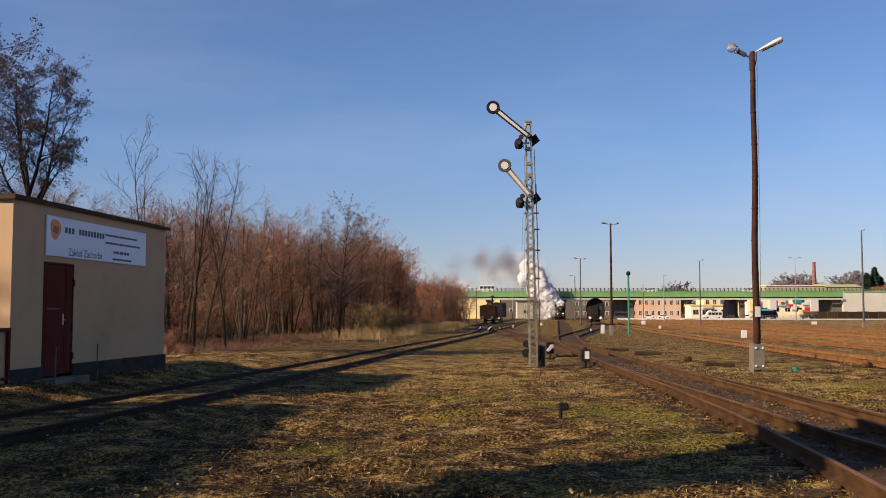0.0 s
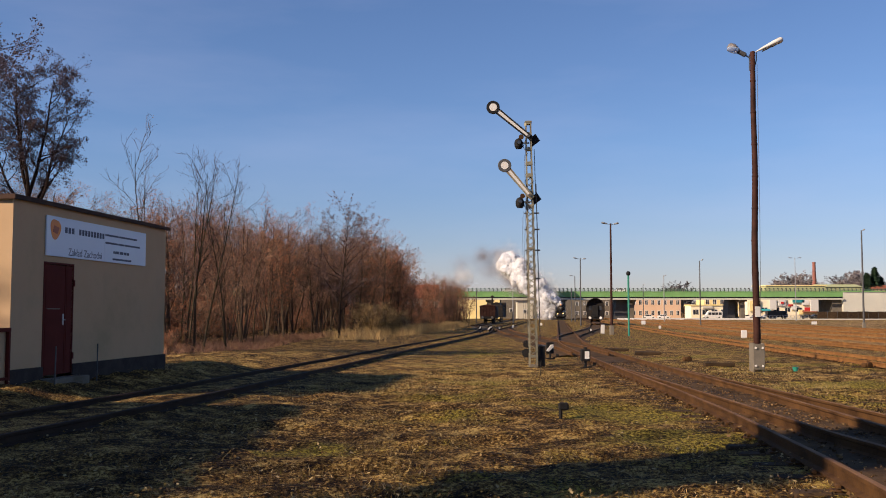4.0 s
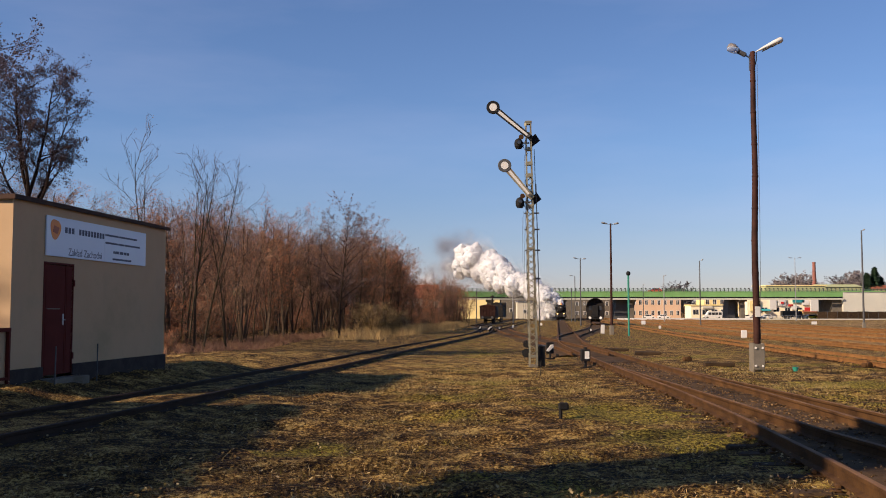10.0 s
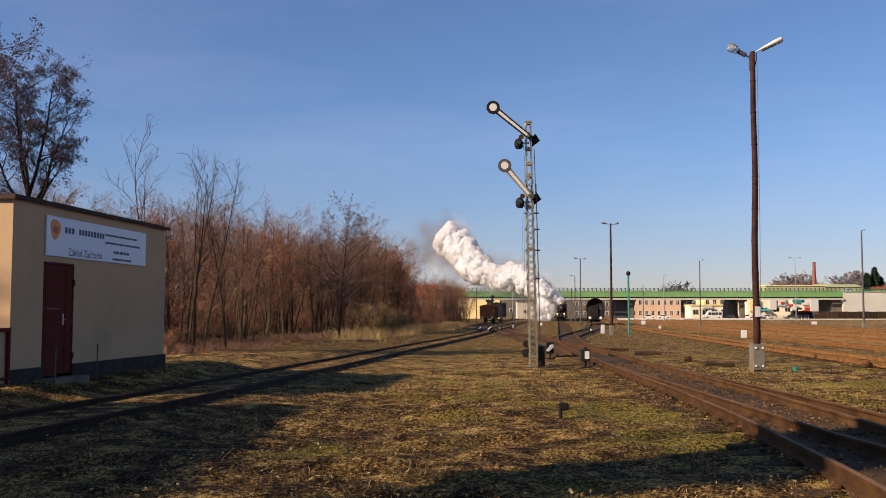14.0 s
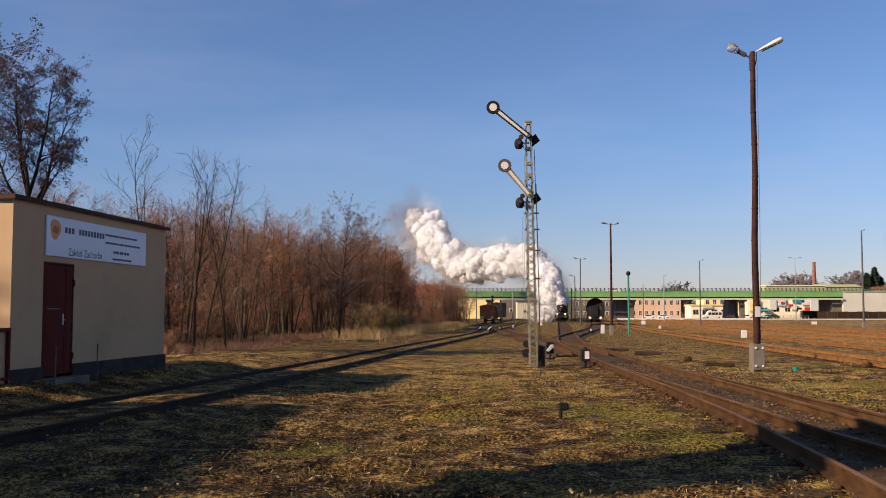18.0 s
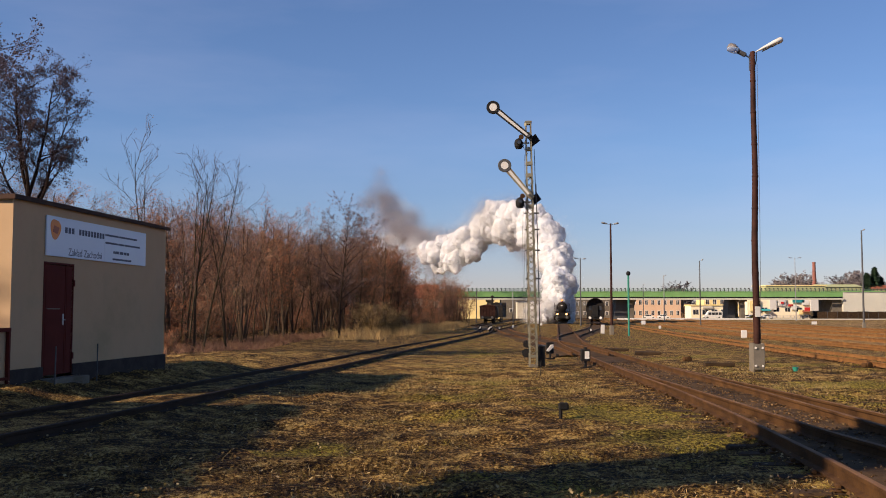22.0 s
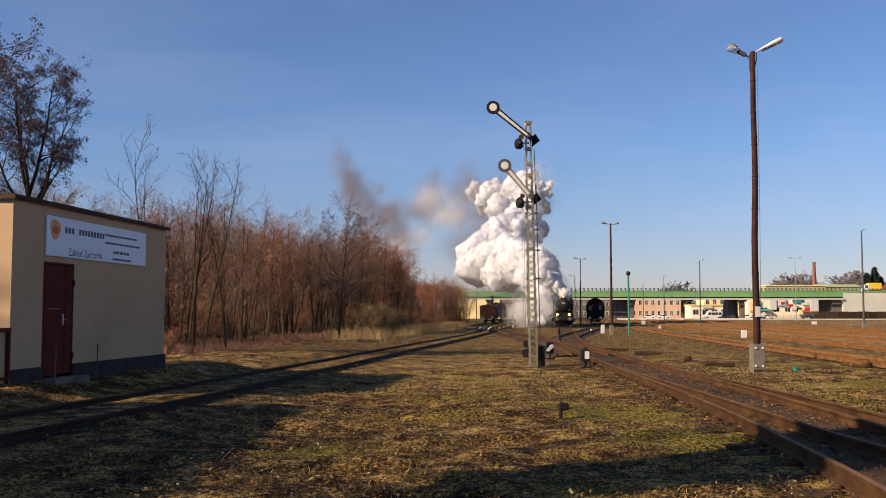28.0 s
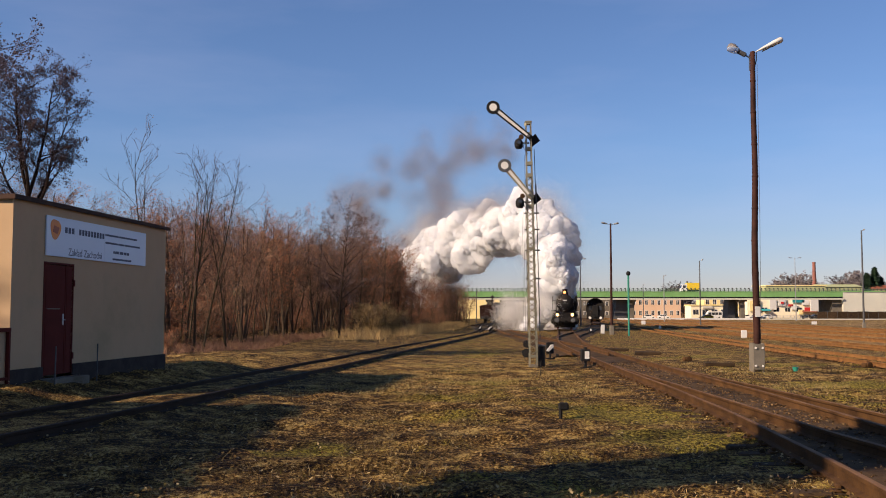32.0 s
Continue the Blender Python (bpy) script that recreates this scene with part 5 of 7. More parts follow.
def stem(wood, twigs, leafy, rng, base, lean, h, r, fork, reach, limbs, subs, fine, leaves, leaf_size, spread=(0.6, 1.12)):
    """One stem with ascending limbs, branches and twigs. fork: where the crown begins, reach: half the crown's width, both as shares of the height."""
    pts, dirs, rad = limb(wood, rng, base, lean, h * 0.93, r, r * 0.12, 9, 7, 0.075, 0.05)
    n = len(pts) - 1
    for k in range(limbs):
        f = fork + (0.97 - fork) * ((k + rng.random() * 0.8) / limbs)
        i = min(int(f * n), n - 1)
        q = pts[i].lerp(pts[i + 1], f * n - i)
        hull = math.sin(math.pi * min(max((f - fork * 0.55) / (1.08 - fork * 0.55), 0.05), 1)) ** 0.7
        length = h * reach * (0.45 + 0.75 * hull) * rng.uniform(0.75, 1.15)
        lr = max(rad[i] * rng.uniform(0.42, 0.62), 0.010)
        lp, ld, lrad = limb(wood, rng, q, sidewards(rng, dirs[i], rng.uniform(*spread)), length, lr, 0.008, 5, 5, 0.16, 0.10)
        for j in range(subs):
            g = 0.25 + 0.75 * (j + rng.random()) / subs
            m = min(int(g * 5), 4)
            bq = lp[m].lerp(lp[m + 1], g * 5 - m)
            bp, bd, brad = limb(twigs, rng, bq, sidewards(rng, ld[m], rng.uniform(0.4, 0.9)), length * rng.uniform(0.25, 0.5), max(lrad[m] * 0.5, 0.0075), 0.005, 3, 4, 0.2, 0.10)
            for w in range(fine):
                e = 0.2 + 0.8 * (w + rng.random()) / fine
                c = min(int(e * 3), 2)
                tq = bp[c].lerp(bp[c + 1], e * 3 - c)
                td = sidewards(rng, bd[c], rng.uniform(0.3, 0.9))
                tip = tq + td * rng.uniform(0.2, 0.55)
                twigs.tube([tq, tip], [0.0065, 0.003], 3, caps=False)
                for v in range(leaves):
                    lq = tq.lerp(tip, rng.uniform(0.4, 1.1)) + Vector((rng.uniform(-1, 1), rng.uniform(-1, 1), rng.uniform(-1, 0.3))) * 0.07
                    u = Vector((rng.uniform(-1, 1), rng.uniform(-1, 1), rng.uniform(-1, 1))).normalized()
                    o = u.orthogonal().normalized()
                    z = leaf_size * rng.uniform(0.5, 1.2)
                    leafy.add([lq - u * z, lq - o * z * 0.5, lq + u * z, lq + o * z * 0.5], [(0, 1, 2, 3)])


def tree_meshes(seed, height, stems, r, fork, reach, limbs, subs, fine, leaves, leaf_size, leaf_mat, wood_mat, splay=0.15, spread=(0.6, 1.12), twig_mat=None):
    rng = random.Random(seed)
    wood, twigs, leafy = Shape(), Shape(), Shape()
    for k in range(stems):
        a = rng.uniform(0, 2 * math.pi)
        lean = rng.uniform(0.3, 1.0) * splay if stems > 1 else rng.uniform(0, 0.05)
        stem(wood, twigs, leafy, rng, Vector((math.cos(a), math.sin(a), 0)) * (0.12 if stems > 1 else 0) + Vector((0, 0, -0.1)), Vector((math.cos(a) * lean, math.sin(a) * lean, 1)).normalized(),
             height * (1 if k == 0 else rng.uniform(0.65, 0.95)), r * (1 if k == 0 else rng.uniform(0.6, 0.9)), fork, reach, limbs, subs, fine, leaves, leaf_size, spread)
    top = max(v[2] for v in twigs.v)
    return wood.mesh("trunk", wood_mat), twigs.mesh("crown", twig_mat or TWIG), (leafy.mesh("foliage", leaf_mat) if leafy.v else None), top


def clump_stem(wood, twigs, leafy, rng, base, lean, h, r, fork, reach, limbs, subs, leaves, leaf_size, wander, spread, clot, boughs=None):
    """A sinuous stem with spreading limbs; withered leaves and seed pods hang in small clots at the twig ends."""
    pts, dirs, rad = limb(wood, rng, base, lean, h * 0.95, r, r * 0.16, 10, 7, wander, 0.05)
    n = len(pts) - 1
    for k in range(limbs):
        f = fork + (0.98 - fork) * ((k + rng.random() * 0.9) / limbs)
        i = min(int(f * n), n - 1)
        q = pts[i].lerp(pts[i + 1], f * n - i)
        hull = math.sin(math.pi * min(max((f - fork * 0.7) / (1.12 - fork * 0.7), 0.06), 1)) ** 0.6
        length = h * reach * (0.35 + 0.8 * hull) * rng.uniform(0.6, 1.2)
        lr = max(rad[i] * rng.uniform(0.38, 0.6), 0.010)
        bough = wood
        if boughs is not None:
            bough = Shape()
            boughs.append(bough)
        lp, ld, lrad = limb(bough, rng, q, sidewards(rng, dirs[i], rng.uniform(*spread)), length, lr, 0.007, 6, 5, 0.24, 0.055)
        for j in range(subs):
            g = 0.3 + 0.7 * (j + rng.random()) / subs
            m = min(int(g * 6), 5)
            bq = lp[m].lerp(lp[m + 1], g * 6 - m)
            bp, bd, brad = limb(twigs, rng, bq, sidewards(rng, ld[m], rng.uniform(0.4, 1.0)), length * rng.uniform(0.18, 0.42), max(lrad[m] * 0.5, 0.0065), 0.004, 3, 4, 0.26, 0.04)
            for w in range(3):
                tq = bp[1 + w % 3]
                td = sidewards(rng, bd[1 + w % 3], rng.uniform(0.3, 1.0))
                tip = tq + td * rng.uniform(0.12, 0.4)
                twigs.tube([tq, tip], [0.005, 0.0025], 3, caps=False)
                if rng.random() < clot:
                    for v in range(leaves):
                        lq = tip + Vector((rng.gauss(0, 0.085), rng.gauss(0, 0.085), rng.gauss(-0.03, 0.075)))
                        u = Vector((rng.uniform(-1, 1), rng.uniform(-1, 1), rng.uniform(-1, 1))).normalized()
                        o = u.orthogonal().normalized()
                        z = leaf_size * rng.uniform(0.5, 1.2)
                        leafy.add([lq - u * z, lq - o * z * 0.5, lq + u * z, lq + o * z * 0.5], [(0, 1, 2, 3)])


def clump_tree(seed, height, stems, r, fork, reach, limbs, subs, leaves, leaf_size, leaf_mat, wood_mat, wander=0.09, spread=(0.55, 1.15), clot=0.7, twig_mat=None, split=False):
    """stems: (sideways lean in x, in y, share of the height) each."""
    rng = random.Random(seed)
    wood, twigs, leafy = Shape(), Shape(), Shape()
    boughs = [] if split else None
    for k, (lx, ly, share) in enumerate(stems):
        clump_stem(wood, twigs, leafy, rng, Vector((lx * 0.25, ly * 0.25, -0.1)), Vector((lx, ly, 1)).normalized(), height * share, r * (1 if k == 0 else 0.72), fork, reach, limbs, subs, leaves, leaf_size, wander, spread, clot, boughs)
    if split:
        wood = (wood.mesh("trunk", wood_mat), [b.mesh("branch", wood_mat) for b in boughs])
    else:
        wood = wood.mesh("trunk", wood_mat)
    return wood, twigs.mesh("crown", twig_mat or DARK_TWIG), (leafy.mesh("foliage", leaf_mat) if leafy.v else None), max(v[2] for v in twigs.v)


def vase_tree(seed, height, leaf_mat, wood_mat):
    """A bare leaning trunk that forks into several rising stems, with an open rounded crown."""
    rng = random.Random(seed)
    wood, twigs, leafy, boughs = Shape(), Shape(), Shape(), []
    pts, dirs, rad = limb(wood, rng, Vector((0, 0, -0.1)), Vector((0.03, 0, 1)).normalized(), height * 0.56, 0.17, 0.12, 7, 8, 0.05, 0.05)
    for lx, ly, at, share in ((0.28, 0.0, 7, 0.44), (-0.30, 0.1, 7, 0.40), (0.02, -0.25, 7, 0.45), (0.10, 0.3, 6, 0.46), (-0.55, -0.1, 6, 0.36), (0.62, 0.1, 6, 0.34)):
        rise = Shape()
        boughs.append(rise)
        clump_stem(rise, twigs, leafy, rng, pts[at].copy(), Vector((lx, ly, 1)).normalized(), height * share, 0.085, 0.22, 0.34, 12, 7, 20, 0.044, 0.13, (0.55, 1.25), 0.75, boughs)
    return (wood.mesh("trunk", wood_mat), [b.mesh("branch", wood_mat) for b in boughs]), twigs.mesh("crown", DARK_TWIG), leafy.mesh("foliage", leaf_mat), max(v[2] for v in twigs.v)


def plant(name, meshes, label, category, m, group):
    wood, twigs, leaf, top = meshes
    t = thing(name, label, category, m, group)
    if isinstance(wood, tuple):
        part("trunk", wood[0], None, t)
        for me in wood[1]:
            part("branch", me, None, t)
    else:
        part("trunk", wood, None, t)
    part("crown", twigs, None, t)
    if leaf:
        part("foliage", leaf, None, t)
    return t


BROAD = [clump_tree(11 + k, 12, ((0.02, 0, 1), (0.16 - 0.3 * (k % 2), 0.1, 0.86)), 0.13, 0.30, 0.26, 20, 9, 5, 0.055, DEAD_LEAF, BARK, 0.07, (0.5, 1.05), 0.75) for k in range(4)]
MULTI = [clump_tree(31 + k, 9, ((0.02, 0, 1), (0.2, 0.1, 0.9), (-0.18, -0.1, 0.8)), 0.075, 0.30, 0.21, 11, 6, 6, 0.05, RED_LEAF if k % 2 == 0 else DEAD_LEAF, BARK, 0.09, (0.5, 1.1), 0.8, TWIG) for k in range(4)]
EDGE_TREE = [clump_tree(94, 12, ((0.0, 0.0, 1),), 0.14, 0.22, 0.34, 36, 11, 13, 0.06, DARK_LEAF, DARK_BARK, 0.05, (0.5, 1.1), 0.8, None, True)]
TALL_TREE = [vase_tree(k, 12, MAUVE_LEAF, DARK_BARK) for k in (203, 207)]
FAR_TREE = [tree_meshes(111 + k, 12, 3, 0.16, 0.15, 0.28, 16, 8, 6, 6, 0.15, FAR_TWIG, BARK, 0.25, twig_mat=FAR_TWIG) for k in range(2)]
BUSH = [tree_meshes(131, 3.0, 30, 0.016, 0.10, 0.22, 5, 4, 4, 2, 0.035, STRAW, PALE_BARK, 1.0, twig_mat=STRAW)]
SAPLING = [clump_tree(51 + k, 9, ((0.0, 0.0, 1),), 0.055, 0.30, 0.20, 14, 5, 2, 0.03, DARK_LEAF, PALE_BARK, 0.05, (0.3, 0.7), 0.2, DARK_TWIG, True) for k in range(4)]
SHRUB = [tree_meshes(71 + k, 3.4, 8, 0.022, 0.15, 0.3, 6, 4, 4, 3, 0.05, (RED_LEAF, DEAD_LEAF, RED_LEAF)[k], BARK, 0.7) for k in range(3)]


def put(kind, x, y, h, turn, lean=0.0, wide=1.0):
    meshes, name, label, cat, grp = {
        "broad": (BROAD, "tree", "bare winter tree with a rounded crown of fine brown twigs", "tree", "trees of the wood"),
        "main": (EDGE_TREE, "tree", "dark bare tree forking low, with withered clumps in its crown", "tree", "trees of the wood"),
        "old": (TALL_TREE, "tree", "dark bare tree forking low, with withered clumps in its crown", "tree", "trees of the wood"),
        "far": (FAR_TREE, "tree", "dense leafless tree far off behind the road", "tree", "trees behind the road"),
        "bush": (BUSH, "bush", "dense domed bush of thin straw-coloured twigs", "bush", ""),
        "multi": (MULTI, "tree", "several-stemmed bare tree with russet dead leaves", "tree", "trees of the wood"),
        "sapling": (SAPLING, "sapling", "slender bare sapling with pale thin stems", "sapling", "saplings at the wood's edge"),
        "shrub": (SHRUB, "shrub", "tangled leafless brown shrub", "shrub", "shrubs of the wood"),
    }[kind]
    ms = random.choice(meshes)
    k = h / ms[3]
    m = pose(x, y, ground_z(x, y) - 0.05, 0, lean, turn) @ Matrix.Diagonal((k * wide, k * wide, k, 1))
    return plant(name, ms, label, cat, m, grp)


# rise of the wood's upper edge over the bearing (x / y), and the wood's near edge along y
WOOD_TOP = [(-0.46, 0.150), (-0.36, 0.124), (-0.30, 0.118), (-0.20, 0.118), (-0.16, 0.112), (-0.14, 0.104), (-0.11, 0.094), (-0.085, 0.102), (-0.06, 0.085), (-0.038, 0.056), (-0.031, 0.032), (-0.019, 0.032), (-0.013, 0.044), (0.01, 0.036), (0.028, 0.028), (0.036, 0.012)]
WOOD_EDGE = [(24, -12.5), (44, -11.5), (60, -12.6), (78, -12.4), (100, -7.5), (140, 0.6), (185, 5.0), (230, 6.5)]


def wood():
    rng = random.Random(5)
    random.seed(21)
    # the single tree before the wood
    put("main", -8.06, 74.8, 11.6, 10, 0, 1.05)
    put("bush", -6.2, 88, 3.3, 0, 0, 1.25)
    put("bush", -4.6, 91, 2.6, 140, 0, 1.1)
    # tall trees behind the shed
    put("old", -15.35, 36, 11.4, 0, 0, 1.0)
    put("old", -19.1, 36.5, 14.6, 150, 0, 1.0)
    put("multi", -17.6, 35, 8.6, 70, 0, 1.2)
    put("multi", -18.6, 37, 8.2, 130, 0, 1.2)
    put("multi", -16.2, 38.5, 7.6, 200, 0, 1.3)
    put("multi", -14.6, 40, 6.8, 20, 0, 1.2)
    put("multi", -13.2, 41, 6.4, 250, 0, 1.2)
    # saplings at the wood's edge
    for x, y, h, lean in ((-15.4, 54.0, 9.0, 3.2), (-14.7, 54.0, 8.6, 1.9), (-10.5, 40.8, 8.7, 5.4), (-9.6, 38.6, 8.1, 11.5), (-9.7, 43.2, 8.9, 10.3), (-13.7, 44.0, 11.0, -2.5), (-13.7, 51.4, 10.8, 1.4), (-13.0, 42.5, 8.6, 1.5), (-11.6, 44.0, 8.8, 4.0), (-14.6, 80.7, 10.3, -2), (-12.2, 62.0, 9.0, 2)):
        put("sapling", x, y, h, rng.uniform(0, 360), lean)
    made = 0
    while made < 190:
        y = rng.uniform(40, 200)
        x = lookup(WOOD_EDGE, y) - rng.random() ** 1.5 * 34
        b = x / y
        if b < -0.5 or (abs(b + 0.107) < 0.034 and y < 86):
            continue
        limit = 2.15 + lookup(WOOD_TOP, b) * y
        h = limit * rng.uniform(0.78, 1.08) - ground_z(x, y)
        if h > 15 or h < 3:
            h = min(h, 15)
        put("multi" if rng.random() < 0.55 else "broad", x, y, max(h, 2.5), rng.uniform(0, 360), rng.uniform(-3, 3), rng.uniform(0.85, 1.2))
        made += 1
    for k in range(235):
        y = rng.uniform(46, 215)
        x = lookup(WOOD_EDGE, y) - 1.5 - rng.random() ** 1.1 * 26 + 0.6
        if x / y < -0.48:
            continue
        put("shrub", x, y, rng.uniform(1.8, 3.6) + (lookup(WOOD_EDGE, y) - x) * 0.11, rng.uniform(0, 360), 0, rng.uniform(0.9, 1.5))
    # the thicker end of the wood
    for k in range(30):
        y = rng.uniform(84, 125)
        x = lookup(WOOD_EDGE, y) - rng.uniform(0.2, 6.0)
        h = (2.15 + lookup(WOOD_TOP, x / y) * y) * rng.uniform(0.8, 1.02) - ground_z(x, y)
        put(rng.choice(("multi", "broad")), x, y, max(h, 2.5), rng.uniform(0, 360), rng.uniform(-3, 3), rng.uniform(1.0, 1.35))
    for k in range(14):
        put("shrub", rng.uniform(-14, -9.8), rng.uniform(30, 42), rng.uniform(0.5, 1.2), rng.uniform(0, 360), 0, 1.2)


wood()


def far_trees():
    rng = random.Random(8)
    random.seed(4)
    for b, top in ((0.335, 0.028), (0.345, 0.034), (0.355, 0.038), (0.362, 0.042), (0.370, 0.044), (0.378, 0.040), (0.392, 0.030), (0.402, 0.024), (0.41, 0.03), (0.418, 0.042), (0.426, 0.044), (0.434, 0.044), (0.442, 0.04), (0.236, 0.030), (0.243, 0.033), (0.25, 0.027), (0.285, 0.022), (0.30, 0.02)):
        y = rng.uniform(440, 480)
        put("far", b * y, y, 2.15 + top * y, rng.uniform(0, 360), 0, 1.5)
        put("far", (b + 0.004) * (y + 20), y + 20, 2.15 + top * y * rng.uniform(0.8, 1.05), rng.uniform(0, 360), 0, 1.5)
    # trees near the track, out of the picture, whose shade falls across the grass
    for x, y, h in ((-20, 1.0, 16), (-22, 7, 17), (-22, -4, 13), (-19.5, 3.0, 12), (-21, 5.0, 12.5), (-19, 8.5, 11), (-23, 1.0, 13), (-19, -3.0, 11.5), (-25, 3, 14)):
        put("broad", x, y, h, rng.uniform(0, 360))
    # a tall pine beside the track, out of the picture: a bare trunk under a high crown
    c = thing("pine", "tall dark pine with a bare trunk beside the track", "tree", pose(-14.5, 1.2, ground_z(-14.5, 1.2)))
    part("trunk", Shape().tube([(0, 0, 0), (0.1, 0.05, 9), (0, 0, 17.5)], [0.26, 0.2, 0.04], 8), BARK, c)
    s = Shape()
    for k in range(2600):
        f = rng.random()
        r = 1.25 * math.sin(math.pi * (0.12 + 0.86 * f)) ** 0.7 * rng.random() ** 0.45
        a = rng.uniform(0, 2 * math.pi)
        q = Vector((math.cos(a) * r, math.sin(a) * r, 8.8 + 9.0 * f))
        u = Vector((rng.uniform(-1, 1), rng.uniform(-1, 1), rng.uniform(-0.5, 0.8))).normalized() * 0.42
        v = u.orthogonal().normalized() * 0.2
        s.add([q - u, q - v, q + u, q + v], [(0, 1, 2, 3)])
    part("crown", s, EVERGREEN, c)
    for x, y, h in ((176.4, 400, 18.5), (180.7, 402, 21.0), (184.5, 405, 17), (188.5, 398, 22.5)):
        c = thing("conifer", "dark green ragged conifer on the rise", "tree", pose(x, y, ground_z(x, y)), "conifers")
        part("trunk", Shape().tube([(0, 0, 0), (0, 0, h)], [0.25, 0.03], 6), BARK, c)
        s = Shape()
        for k in range(1700):
            f = rng.random() ** 0.7
            z = 3 + (h - 3) * f
            a = rng.uniform(0, 2 * math.pi)
            r = 4.6 * math.sin(math.pi * (0.25 + 0.73 * f)) * rng.uniform(0.25, 1.05) * (0.75 + 0.9 * noise.noise((math.cos(a) * 1.3 + x, math.sin(a) * 1.3, z * 0.32))) + 0.15
            q = Vector((math.cos(a) * r, math.sin(a) * r, z - r * 0.25))
            u = Vector((math.cos(a), math.sin(a), -0.3)) * 1.0
            v = Vector((-math.sin(a), math.cos(a), 0)) * 0.5
            s.add([q - u, q - v, q + u, q + v], [(0, 1, 2, 3)])
        part("crown", s, EVERGREEN, c)


far_trees()


def blades(name, spots, lo, hi, width, lean, material, label, seed):
    rng = random.Random(seed)
    vs, fs = [], []
    for x, y in spots:
        z = ground_z(x, y) - 0.03
        a = rng.uniform(0, math.pi)
        h = rng.uniform(lo, hi)
        w = width * rng.uniform(0.6, 1.3)
        dx, dy = math.cos(a) * w, math.sin(a) * w
        lx, ly = rng.uniform(-lean, lean) * h, rng.uniform(-lean, lean) * h
        n = len(vs)
        vs += [(x - dx, y - dy, z), (x + dx, y + dy, z), (x + dx * 0.6 + lx * 0.45, y + dy * 0.6 + ly * 0.45, z + h * 0.6), (x - dx * 0.6 + lx * 0.45, y - dy * 0.6 + ly * 0.45, z + h * 0.6), (x + lx, y + ly, z + h)]
        fs += [(n, n + 1, n + 2, n + 3), (n + 3, n + 2, n + 4)]
    me = bpy.data.meshes.new(name)
    me.from_pydata(vs, [], fs)
    me.materials.append(material)
    return tagged(new(name, me), label, "grass", kind="stuff")


